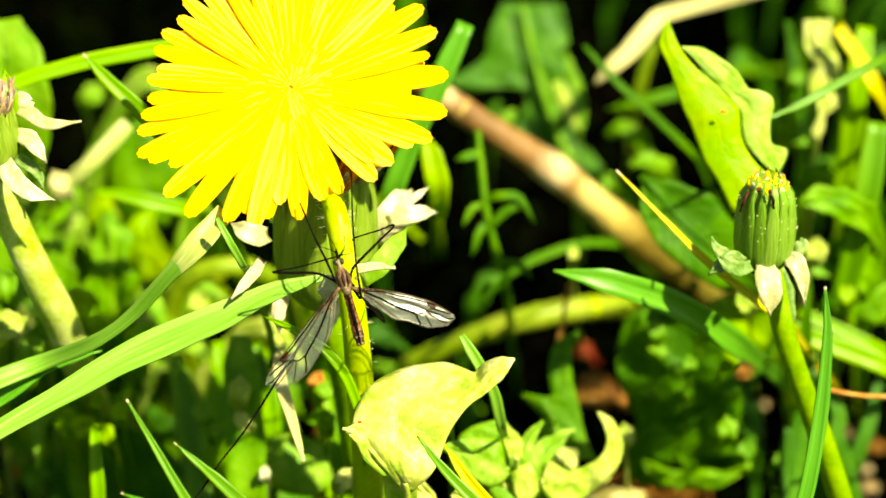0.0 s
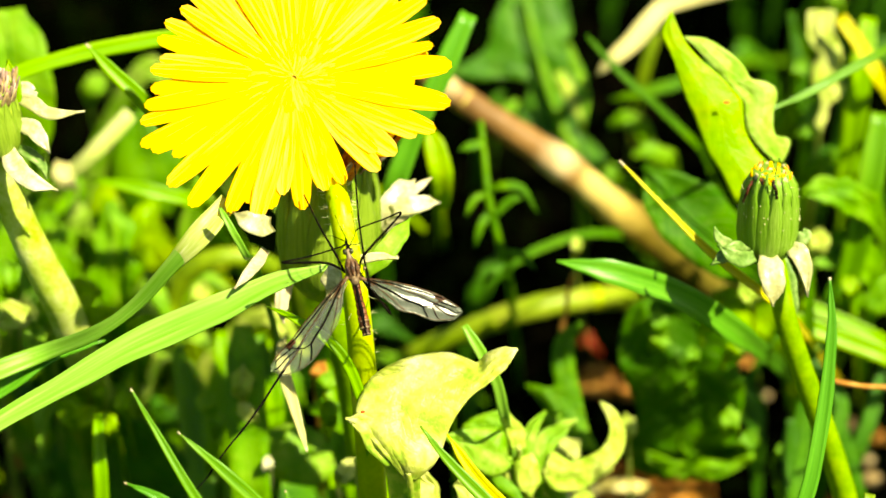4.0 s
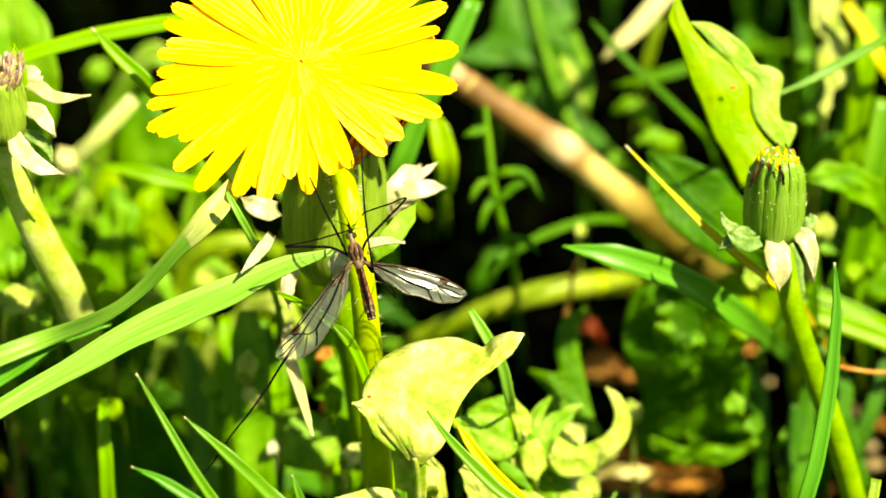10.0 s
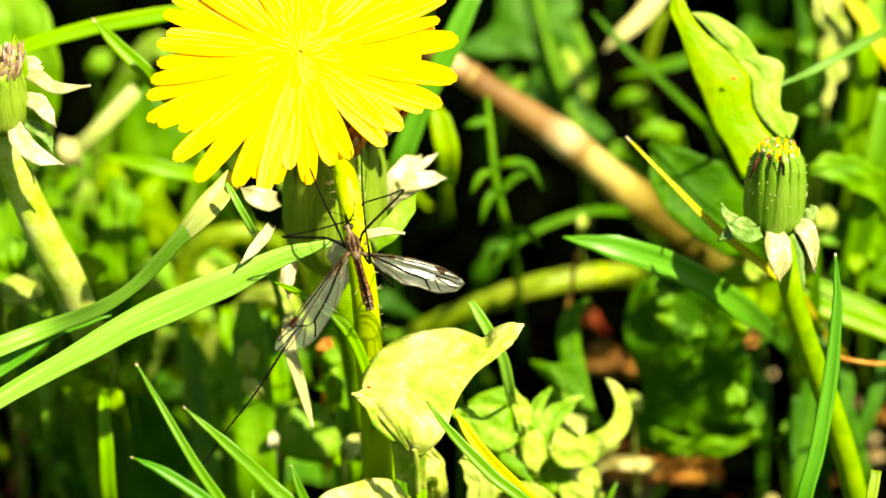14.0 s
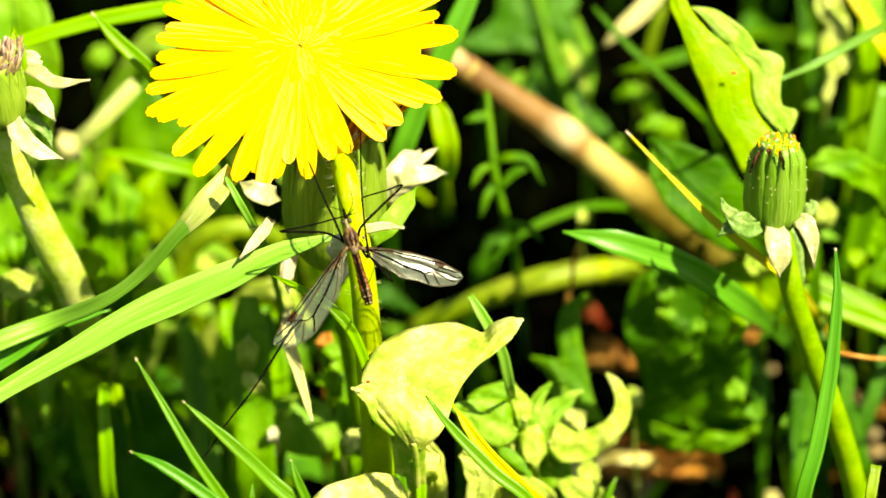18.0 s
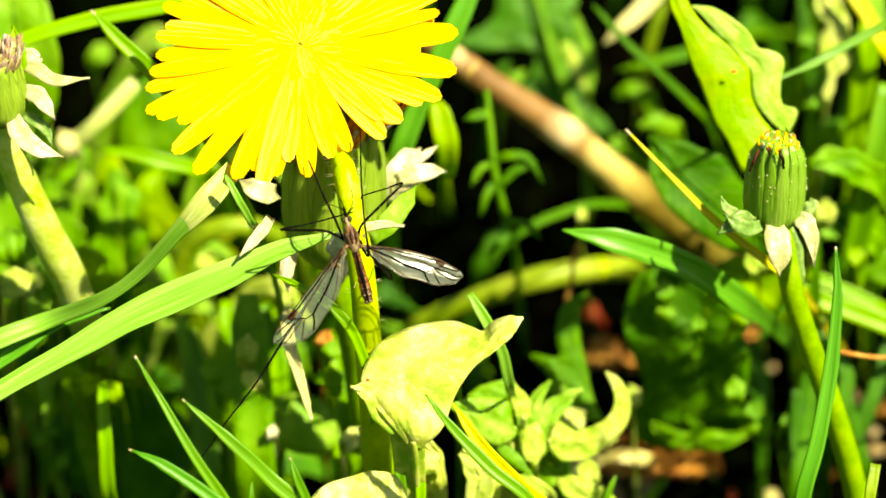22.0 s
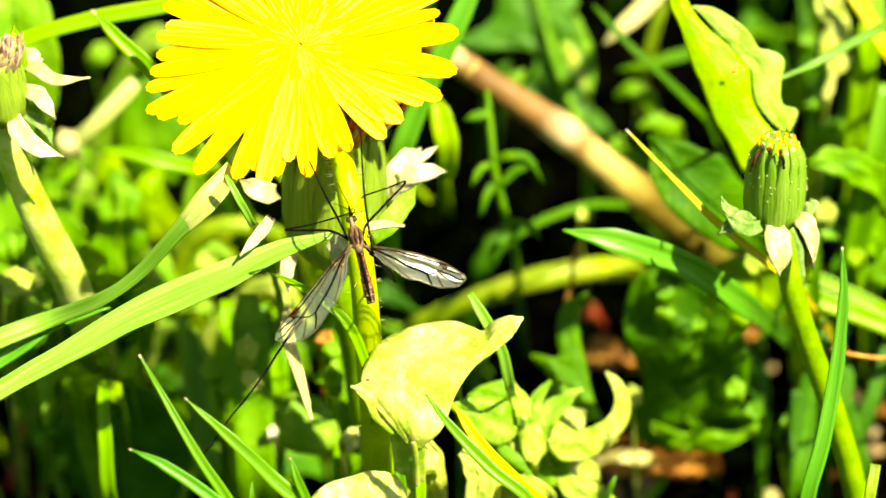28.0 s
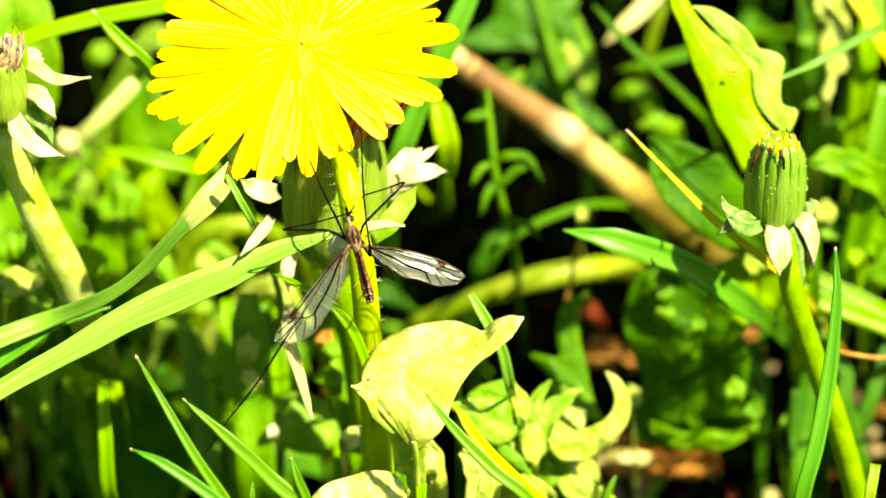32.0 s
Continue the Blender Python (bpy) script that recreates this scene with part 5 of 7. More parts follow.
leaf([(-0.0123, 0.2078, 0.1021), (-0.0101, 0.2074, 0.1015), (-0.0075, 0.2065, 0.0995), (-0.0047, 0.2054, 0.0962), (-0.0013, 0.2135, 0.0000)], [0.05, 1.4, 2.6, 2.2, 0.4], [0.05, 1.2, 2.4, 2.4, 0.4], M_LEAF_CREAM, "pointed pale leaf lobe with a reddish edge", wave=0.5, n=30, fold=0.05)
# the upright leaf behind the bud: two halves folded on the midrib
UPRIGHT = lamina([(0.0336, 0.2563, 0.1374), (0.0325, 0.2548, 0.1346), (0.0339, 0.2532, 0.1318), (0.0349, 0.2518, 0.1292), (0.0359, 0.2504, 0.1265), (0.0372, 0.2491, 0.1242), (0.0382, 0.2479, 0.1218), (0.0393, 0.2466, 0.1195), (0.0412, 0.2452, 0.1169), (0.0432, 0.2430, 0.1131)], [(0.0339, 0.2563, 0.1374), (0.0351, 0.2550, 0.1349), (0.0362, 0.2542, 0.1332), (0.0383, 0.2532, 0.1311), (0.0408, 0.2523, 0.1293), (0.0429, 0.2513, 0.1274), (0.0442, 0.2506, 0.1258), (0.0446, 0.2487, 0.1225), (0.0462, 0.2473, 0.1198), (0.0500, 0.2452, 0.1163)], (0.0760, 0.3300, 0.0), M_LEAF_GLOW, "upright dandelion leaf glowing yellow-green, folded on its midrib", bulge=0.5, wave=0.3, petiole=0.8)
# This half turns from the sun; its colour is lightened instead.
lamina([(0.0360, 0.2569, 0.1329), (0.0374, 0.2566, 0.1318), (0.0389, 0.2562, 0.1302), (0.0406, 0.2556, 0.1284), (0.0424, 0.2550, 0.1267), (0.0438, 0.2545, 0.1251), (0.0450, 0.2539, 0.1235), (0.0453, 0.2531, 0.1215), (0.0458, 0.2523, 0.1195), (0.0475, 0.2515, 0.1174), (0.0503, 0.2505, 0.1151)], [(0.0362, 0.2569, 0.1330), (0.0392, 0.2572, 0.1325), (0.0421, 0.2567, 0.1310), (0.0446, 0.2559, 0.1290), (0.0460, 0.2551, 0.1270), (0.0480, 0.2553, 0.1264), (0.0499, 0.2550, 0.1250), (0.0495, 0.2535, 0.1220), (0.0498, 0.2522, 0.1193), (0.0521, 0.2521, 0.1182), (0.0511, 0.2507, 0.1154)], None, M_LEAF_MOTTLED, "mottled half of the folded leaf, lightened for the sun", bulge=0.4, wave=0.45, root=UPRIGHT)
spot_on(UPRIGHT, (0.0415, 0.2478, 0.1273), 0.5, 0.25, M_FLORET_DRY, "rusty fleck")
leaf([(0.0333, 0.2743, 0.1003), (0.0370, 0.2717, 0.0966), (0.0416, 0.2699, 0.0923), (0.0479, 0.2714, 0.0857), (0.0554, 0.2791, 0.0759), (0.0808, 0.3592, 0.0000)], [0.3, 4.5, 6.6, 5.4, 3, 1], [0.3, 4.2, 5.6, 5.0, 3, 1], M_LEAF_SHADED, "green leaf lying in half shade", fold=0.1, wave=1.4, n=30, rib=0.4)
# Leaf in shade: the dimness is in its material and its tilt.
lamina([(0.0356, 0.2727, 0.0753), (0.0320, 0.2715, 0.0736), (0.0306, 0.2695, 0.0689), (0.0309, 0.2683, 0.0638), (0.0333, 0.2680, 0.0580), (0.0347, 0.2689, 0.0523), (0.0329, 0.2692, 0.0458), (0.0343, 0.2700, 0.0399), (0.0398, 0.2711, 0.0363)], [(0.0377, 0.2670, 0.0793), (0.0428, 0.2662, 0.0783), (0.0471, 0.2644, 0.0739), (0.0497, 0.2633, 0.0688), (0.0512, 0.2630, 0.0631), (0.0512, 0.2634, 0.0567), (0.0510, 0.2643, 0.0510), (0.0536, 0.2660, 0.0465), (0.0475, 0.2685, 0.0396)], (0.0500, 0.3300, 0.0), M_LEAF_SHADED, "large blistered dandelion leaf, coloured dark for its shade", wave=2.6, bulge=0.6, n=48, half=9, rib=0.45, petiole=0.9)
lamina([(0.0356, 0.2665, 0.0472), (0.0381, 0.2652, 0.0471), (0.0419, 0.2637, 0.0467), (0.0460, 0.2624, 0.0484), (0.0497, 0.2614, 0.0487), (0.0532, 0.2615, 0.0506)], [(0.0366, 0.2659, 0.0446), (0.0393, 0.2639, 0.0435), (0.0430, 0.2628, 0.0437), (0.0466, 0.2612, 0.0448), (0.0498, 0.2610, 0.0463), (0.0539, 0.2617, 0.0490)], (0.0560, 0.3200, 0.0), M_LEAF_LIGHT, "curled light green leaf edge in the sun", wave=1.2, bulge=0.3, n=36, half=5)
BROAD = lamina([(0.0180, 0.3648, 0.0850), (0.0189, 0.3622, 0.0812), (0.0197, 0.3599, 0.0779), (0.0202, 0.3586, 0.0760), (0.0209, 0.3573, 0.0742), (0.0216, 0.3560, 0.0723), (0.0223, 0.3547, 0.0704), (0.0231, 0.3532, 0.0682), (0.0239, 0.3517, 0.0662), (0.0248, 0.3501, 0.0638), (0.0268, 0.3475, 0.0601), (0.0299, 0.3444, 0.0557)], [(0.0139, 0.3648, 0.0850), (0.0113, 0.3616, 0.0803), (0.0108, 0.3593, 0.0770), (0.0082, 0.3575, 0.0745), (0.0025, 0.3558, 0.0720), (0.0088, 0.3549, 0.0707), (0.0139, 0.3553, 0.0713), (0.0185, 0.3547, 0.0704), (0.0181, 0.3524, 0.0671), (0.0162, 0.3501, 0.0638), (0.0231, 0.3468, 0.0591), (0.0293, 0.3442, 0.0554)], (0.0354, 0.3998, 0.0), M_LEAF, "broad lobed dandelion leaf with a pale midrib", wave=1.2, petiole=0.8, n=60)
lamina([(0.0179, 0.3639, 0.0854), (0.0188, 0.3613, 0.0817), (0.0196, 0.3590, 0.0784), (0.0202, 0.3577, 0.0765), (0.0209, 0.3564, 0.0746), (0.0215, 0.3551, 0.0728), (0.0222, 0.3538, 0.0709), (0.0230, 0.3523, 0.0687), (0.0238, 0.3509, 0.0667), (0.0247, 0.3492, 0.0643), (0.0268, 0.3466, 0.0606), (0.0298, 0.3435, 0.0562)], [(0.0259, 0.3639, 0.0854), (0.0268, 0.3613, 0.0817), (0.0273, 0.3594, 0.0788), (0.0254, 0.3579, 0.0768), (0.0295, 0.3554, 0.0732), (0.0304, 0.3535, 0.0704), (0.0307, 0.3515, 0.0676), (0.0299, 0.3495, 0.0648), (0.0281, 0.3484, 0.0631), (0.0316, 0.3466, 0.0606), (0.0344, 0.3444, 0.0575), (0.0318, 0.3429, 0.0552)], None, M_LEAF, "the other half of the lobed leaf", root=BROAD, wave=1.2, n=60)
mid = tube_mesh("midrib", [Vector(p) - BROAD.location for p in [(0.0178, 0.3621, 0.0863), (0.0187, 0.3595, 0.0826), (0.0195, 0.3573, 0.0793), (0.0201, 0.3560, 0.0775), (0.0208, 0.3547, 0.0756), (0.0214, 0.3534, 0.0737), (0.0221, 0.3520, 0.0719), (0.0229, 0.3506, 0.0697), (0.0237, 0.3491, 0.0677), (0.0246, 0.3475, 0.0654), (0.0266, 0.3449, 0.0616), (0.0297, 0.3418, 0.0572)]], [0.5, 0.8, 1.0, 1.1], M_LEAF_LIGHT, 30, 8)
part("midrib", mid, None, BROAD, "pale green midrib")
lamina([(0.0251, 0.3413, 0.0862), (0.0255, 0.3397, 0.0838), (0.0266, 0.3375, 0.0807), (0.0284, 0.3353, 0.0776), (0.0281, 0.3327, 0.0739)], [(0.0258, 0.3415, 0.0864), (0.0273, 0.3396, 0.0838), (0.0288, 0.3372, 0.0802), (0.0296, 0.3353, 0.0776), (0.0287, 0.3327, 0.0738)], (0.0342, 0.3898, 0.0), M_LEAF_LIGHT, "small light leaf tip in the sun", n=24, petiole=0.3)
# Separate pale piece stands in for a sunlit streak on the lobed leaf.
lamina([(0.0233, 0.3469, 0.0767), (0.0244, 0.3451, 0.0741), (0.0260, 0.3432, 0.0714), (0.0282, 0.3416, 0.0692)], [(0.0251, 0.3471, 0.0771), (0.0270, 0.3453, 0.0745), (0.0280, 0.3437, 0.0721), (0.0287, 0.3418, 0.0694)], (0.0342, 0.3985, 0.0), M_LEAF_PALE, "pale piece drawn for a sunlit streak on the leaf", n=20, petiole=0.3)
lamina([(0.0237, 0.2663, 0.0749), (0.0209, 0.2656, 0.0739), (0.0191, 0.2641, 0.0718), (0.0188, 0.2620, 0.0687), (0.0190, 0.2601, 0.0660), (0.0143, 0.2604, 0.0664), (0.0169, 0.2587, 0.0640), (0.0185, 0.2572, 0.0618), (0.0192, 0.2545, 0.0580)], [(0.0239, 0.2662, 0.0747), (0.0231, 0.2652, 0.0733), (0.0227, 0.2636, 0.0710), (0.0227, 0.2617, 0.0683), (0.0235, 0.2599, 0.0656), (0.0239, 0.2588, 0.0641), (0.0244, 0.2572, 0.0618), (0.0253, 0.2556, 0.0595), (0.0268, 0.2541, 0.0574)], (0.0285, 0.3056, 0.0), M_LEAF_SHADED, "narrow green dandelion leaf with a side lobe", wave=0.7, petiole=0.6, rib=0.2)
# lobed leaves by the foot of the flower
lamina([(0.0009, 0.2230, 0.0863), (0.0025, 0.2241, 0.0864), (0.0054, 0.2250, 0.0863), (0.0087, 0.2255, 0.0857), (0.0100, 0.2253, 0.0839), (0.0100, 0.2244, 0.0813)], [(0.0010, 0.2229, 0.0861), (0.0033, 0.2224, 0.0840), (0.0054, 0.2216, 0.0815), (0.0074, 0.2215, 0.0799), (0.0095, 0.2224, 0.0798), (0.0109, 0.2239, 0.0806)], (0.0133, 0.2763, 0.0), M_LEAF_SOFT, "light green toothed dandelion leaf", wave=0.9)
lamina([(0.0037, 0.2347, 0.0785), (0.0052, 0.2354, 0.0795), (0.0073, 0.2359, 0.0802), (0.0097, 0.2361, 0.0805), (0.0104, 0.2354, 0.0795)], [(0.0039, 0.2345, 0.0782), (0.0056, 0.2343, 0.0780), (0.0073, 0.2343, 0.0780), (0.0094, 0.2342, 0.0778), (0.0107, 0.2341, 0.0777)], (0.0133, 0.2878, 0.0), M_LEAF_LIGHT, "light green toothed dandelion leaf", wave=0.6)
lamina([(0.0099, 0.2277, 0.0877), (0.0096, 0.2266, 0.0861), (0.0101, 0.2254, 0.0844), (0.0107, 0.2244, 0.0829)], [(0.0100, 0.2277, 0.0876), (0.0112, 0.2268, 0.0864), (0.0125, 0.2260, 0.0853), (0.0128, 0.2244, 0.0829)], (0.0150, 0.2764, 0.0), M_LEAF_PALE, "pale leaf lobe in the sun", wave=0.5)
leaf([(0.0162, 0.2344, 0.0817), (0.0140, 0.2320, 0.0800), (0.0130, 0.2292, 0.0777), (0.0136, 0.2275, 0.0736), (0.0209, 0.2829, 0.0000)], [0.2, 1.0, 2.0, 2.4, 0.8], [0.2, 1.2, 2.4, 2.0, 0.8], M_LEAF_SOFT, "light green toothed dandelion leaf", rib=0.25, fold=0.25, wave=1.0, n=30, teeth=3, depth=0.4)
leaf([(0.0211, 0.2367, 0.0781), (0.0185, 0.2351, 0.0775), (0.0159, 0.2325, 0.0755), (0.0143, 0.2300, 0.0720), (0.0220, 0.2829, 0.0000)], [0.2, 1.2, 1.8, 1.6, 0.8], [0.2, 1.4, 2.2, 2.0, 0.8], M_LEAF_SOFT, "light green toothed dandelion leaf", rib=0.25, fold=0.25, wave=1.0, n=30, teeth=3, depth=0.4)
lamina([(0.0244, 0.2353, 0.0829), (0.0264, 0.2347, 0.0820), (0.0279, 0.2333, 0.0800), (0.0281, 0.2316, 0.0776), (0.0269, 0.2301, 0.0754), (0.0246, 0.2289, 0.0736), (0.0221, 0.2278, 0.0722), (0.0191, 0.2275, 0.0718), (0.0170, 0.2278, 0.0722), (0.0158, 0.2290, 0.0738)], [(0.0244, 0.2351, 0.0826), (0.0253, 0.2340, 0.0811), (0.0258, 0.2328, 0.0793), (0.0251, 0.2316, 0.0776), (0.0235, 0.2308, 0.0765), (0.0217, 0.2304, 0.0758), (0.0200, 0.2301, 0.0755), (0.0183, 0.2307, 0.0762), (0.0170, 0.2309, 0.0766), (0.0161, 0.2294, 0.0745)], (0.0201, 0.2802, 0.0), M_LEAF_PALE, "pale crescent-shaped leaf lobe", wave=0.9, n=50)
lamina([(0.0077, 0.2260, 0.0765), (0.0088, 0.2249, 0.0750), (0.0109, 0.2240, 0.0737), (0.0127, 0.2234, 0.0728)], [(0.0081, 0.2261, 0.0767), (0.0101, 0.2256, 0.0760), (0.0118, 0.2248, 0.0748), (0.0128, 0.2235, 0.0730)], (0.0161, 0.2741, 0.0), M_LEAF_LIGHT, "small light green leaf lobe", wave=0.4, n=20)
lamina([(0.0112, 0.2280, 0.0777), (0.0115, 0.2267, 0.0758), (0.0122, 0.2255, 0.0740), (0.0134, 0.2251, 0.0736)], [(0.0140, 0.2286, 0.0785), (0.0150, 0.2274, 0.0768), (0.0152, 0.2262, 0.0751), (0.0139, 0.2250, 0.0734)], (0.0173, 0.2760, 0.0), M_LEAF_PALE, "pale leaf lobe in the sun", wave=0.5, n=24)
lamina([(0.0148, 0.2352, 0.0722), (0.0152, 0.2338, 0.0702), (0.0165, 0.2320, 0.0677), (0.0186, 0.2301, 0.0649)], [(0.0165, 0.2360, 0.0734), (0.0186, 0.2350, 0.0720), (0.0195, 0.2330, 0.0692), (0.0199, 0.2300, 0.0648)], (0.0243, 0.2802, 0.0), M_LEAF_SOFT, "light green leaf lobe below a pale one", wave=0.5, n=24)
lamina([(-0.0288, 0.2480, 0.0626), (-0.0277, 0.2498, 0.0652), (-0.0232, 0.2505, 0.0662), (-0.0191, 0.2497, 0.0651), (-0.0170, 0.2476, 0.0621)], [(-0.0284, 0.2460, 0.0599), (-0.0259, 0.2454, 0.0590), (-0.0223, 0.2449, 0.0582), (-0.0189, 0.2449, 0.0583), (-0.0164, 0.2465, 0.0605)], (-0.0209, 0.2987, 0.0), M_LEAF_SOFT, "rounded light green leaf lying flat", wave=0.9, bulge=1.2)
lamina([(-0.0188, 0.2029, 0.0853), (-0.0161, 0.2044, 0.0876), (-0.0127, 0.2051, 0.0885), (-0.0096, 0.2055, 0.0892), (-0.0065, 0.2052, 0.0887), (-0.0050, 0.2040, 0.0870)], [(-0.0173, 0.1995, 0.0805), (-0.0142, 0.1995, 0.0805), (-0.0111, 0.1995, 0.0805), (-0.0081, 0.1995, 0.0805), (-0.0061, 0.1996, 0.0807), (-0.0046, 0.2006, 0.0820)], (-0.0062, 0.2549, 0.0), M_LEAF_CREAM, "bright cream-green leaf near the turf", wave=0.9)
leaf([(-0.0162, 0.2425, 0.0723), (-0.0151, 0.2402, 0.0708), (-0.0136, 0.2387, 0.0669), (-0.0128, 0.2382, 0.0609), (-0.0146, 0.2798, 0.0000)], [0.4, 1.8, 2.0, 1.6, 0.6], [0.4, 1.8, 2.0, 1.6, 0.6], M_LEAF_LIGHT, "small light green leaf", wave=0.6, n=18)
leaf([(-0.0202, 0.2470, 0.0718), (-0.0182, 0.2464, 0.0728), (-0.0159, 0.2458, 0.0719), (-0.0143, 0.2456, 0.0681), (-0.0162, 0.2957, 0.0000)], [0.4, 1.4, 1.6, 1.2, 0.5], [0.4, 1.4, 1.6, 1.2, 0.5], M_LEAF_LIGHT, "small light green leaf", wave=0.6, n=18)
leaf([(0.0025, 0.2169, 0.0828), (0.0044, 0.2158, 0.0814), (0.0053, 0.2153, 0.0789), (0.0047, 0.2145, 0.0742), (0.0069, 0.2648, 0.0000)], [0.5, 1.6, 2.2, 1.8, 0.6], [0.5, 1.8, 2.0, 1.6, 0.6], M_LEAF_PALE, "pale leaf lobe in the sun", wave=0.8, n=18)
leaf([(0.0171, 0.2258, 0.0695), (0.0192, 0.2253, 0.0687), (0.0218, 0.2254, 0.0671), (0.0254, 0.2256, 0.0640), (0.0353, 0.2648, 0.0000)], [0.4, 1.8, 2.0, 1.6, 0.6], [0.4, 1.8, 2.0, 1.6, 0.6], M_LEAF_PALE, "pale leaf lobe in the sun", wave=0.8, n=18)
leaf([(0.0139, 0.2313, 0.0686), (0.0159, 0.2302, 0.0670), (0.0178, 0.2303, 0.0654), (0.0274, 0.2737, 0.0000)], [0.4, 1.4, 1.4, 0.6], [0.4, 1.4, 1.4, 0.6], M_LEAF_LIGHT, "small light green leaf", wave=0.6, n=16)
leaf([(-0.0026, 0.2205, 0.0829), (-0.0017, 0.2186, 0.0801), (-0.0011, 0.2173, 0.0765), (0.0006, 0.2648, 0.0000)], [0.4, 1.7, 1.6, 0.6], [0.4, 1.6, 1.5, 0.6], M_LEAF_CREAM, "pale leaf lobe in the sun", wave=0.6, n=20)
leaf([(-0.0116, 0.2181, 0.0864), (-0.0104, 0.2161, 0.0835), (-0.0098, 0.2147, 0.0798), (-0.0109, 0.2648, 0.0000)], [0.4, 1.3, 1.4, 0.6], [0.4, 1.3, 1.4, 0.6], M_LEAF_PALE, "pale leaf lobe in the sun", wave=0.6, n=20)
leaf([(0.0030, 0.2234, 0.0799), (0.0045, 0.2222, 0.0782), (0.0056, 0.2206, 0.0742), (0.0090, 0.2648, 0.0000)], [0.4, 1.5, 1.5, 0.6], [0.4, 1.4, 1.5, 0.6], M_LEAF_CREAM, "pale leaf lobe in the sun", wave=0.6, n=20)
leaf([(0.0101, 0.2231, 0.0725), (0.0122, 0.2224, 0.0716), (0.0152, 0.2221, 0.0694), (0.0227, 0.2648, 0.0000)], [0.4, 1.7, 1.7, 0.6], [0.4, 1.6, 1.6, 0.6], M_LEAF_PALE, "pale leaf lobe in the sun", wave=0.6, n=20)
leaf([(0.0090, 0.2312, 0.0771), (0.0111, 0.2291, 0.0759), (0.0124, 0.2278, 0.0723), (0.0187, 0.2707, 0.0000)], [0.4, 1.6, 1.8, 0.6], [0.4, 1.8, 1.6, 0.6], M_LEAF_PALE, "pale leaf lobe in the sun", wave=0.6, n=20)
# soft lobed leaves under the spent bud
LOBED = "light green deeply lobed dandelion leaf in the sun"
leaf([(-0.0576, 0.2964, 0.0796), (-0.0569, 0.2930, 0.0747), (-0.0575, 0.2906, 0.0679), (-0.0579, 0.2914, 0.0586), (-0.0683, 0.3429, 0.0000)], [1, 4.5, 5.5, 4.5, 1], [1, 4.2, 5.0, 4.2, 1], M_LEAF_LIGHT, LOBED, wave=1.8, n=30, teeth=4, depth=0.6, rib=0.7)
leaf([(-0.0502, 0.2998, 0.0774), (-0.0525, 0.2977, 0.0745), (-0.0551, 0.2968, 0.0697), (-0.0568, 0.2976, 0.0605), (-0.0668, 0.3509, 0.0000)], [1, 3.4, 3.6, 3, 1], [1, 3.2, 4.0, 3, 1], M_LEAF_GLOW, LOBED, wave=1.5, n=28, teeth=3, depth=0.5)
leaf([(-0.0682, 0.2936, 0.0791), (-0.0677, 0.2907, 0.0750), (-0.0663, 0.2890, 0.0690), (-0.0638, 0.2888, 0.0618), (-0.0725, 0.3469, 0.0000)], [1, 3.5, 4.2, 4, 1], [1, 3.0, 4.4, 4, 1], M_LEAF_LIGHT, LOBED, rib=0.4, wave=1.5, n=28, teeth=4, depth=0.55)
leaf([(-0.0554, 0.2690, 0.0789), (-0.0582, 0.2696, 0.0796), (-0.0607, 0.2696, 0.0779), (-0.0601, 0.2701, 0.0717), (-0.0689, 0.3200, 0.0000)], [0.5, 2.2, 2.8, 2.2, 0.8], [0.5, 2.0, 2.6, 2.2, 0.8], M_LEAF_GLOW, "yellow-green leaf lobe lit through", wave=1.0, n=24, teeth=3, depth=0.4)
leaf([(-0.0755, 0.2790, 0.0670), (-0.0714, 0.2785, 0.0680), (-0.0682, 0.2810, 0.0698), (-0.0667, 0.2879, 0.0710), (-0.0793, 0.3592, 0.0000)], [0.5, 2.8, 2.8, 2, 0.8], [0.5, 2.6, 2.8, 2, 0.8], M_LEAF_LIGHT, LOBED, rib=0.4, wave=1.3, n=26, teeth=4, depth=0.5)
leaf([(-0.0818, 0.3031, 0.0753), (-0.0788, 0.2990, 0.0694), (-0.0767, 0.2960, 0.0616), (-0.0753, 0.2955, 0.0505), (-0.0855, 0.3429, 0.0000)], [2, 7, 8, 6, 2], [2, 6, 7, 5, 2], M_LEAF_LIGHT, "broad light green leaf behind the stalk", wave=2, n=28, teeth=3, depth=0.4)
leaf([(-0.0713, 0.2961, 0.1175), (-0.0704, 0.2923, 0.1121), (-0.0698, 0.2898, 0.1050), (-0.0692, 0.2906, 0.0958), (-0.0939, 0.3953, 0.0000)], [3, 6, 6.4, 4, 1.2], [3, 4.6, 4.6, 3, 1.2], M_LEAF_LIGHT, "smooth light green leaf behind the bud", wave=1.2, n=26)
lamina([(-0.0550, 0.3179, 0.0859), (-0.0581, 0.3155, 0.0825), (-0.0597, 0.3131, 0.0773), (-0.0595, 0.3116, 0.0716), (-0.0572, 0.3117, 0.0665)], [(-0.0540, 0.3179, 0.0859), (-0.0495, 0.3163, 0.0835), (-0.0462, 0.3143, 0.0790), (-0.0463, 0.3127, 0.0733), (-0.0490, 0.3117, 0.0665)], (-0.0700, 0.4100, 0.0), M_LEAF_SHADED, "green leaf in half shade behind the petals", wave=0.9, bulge=0.6, n=30, rib=0.25)
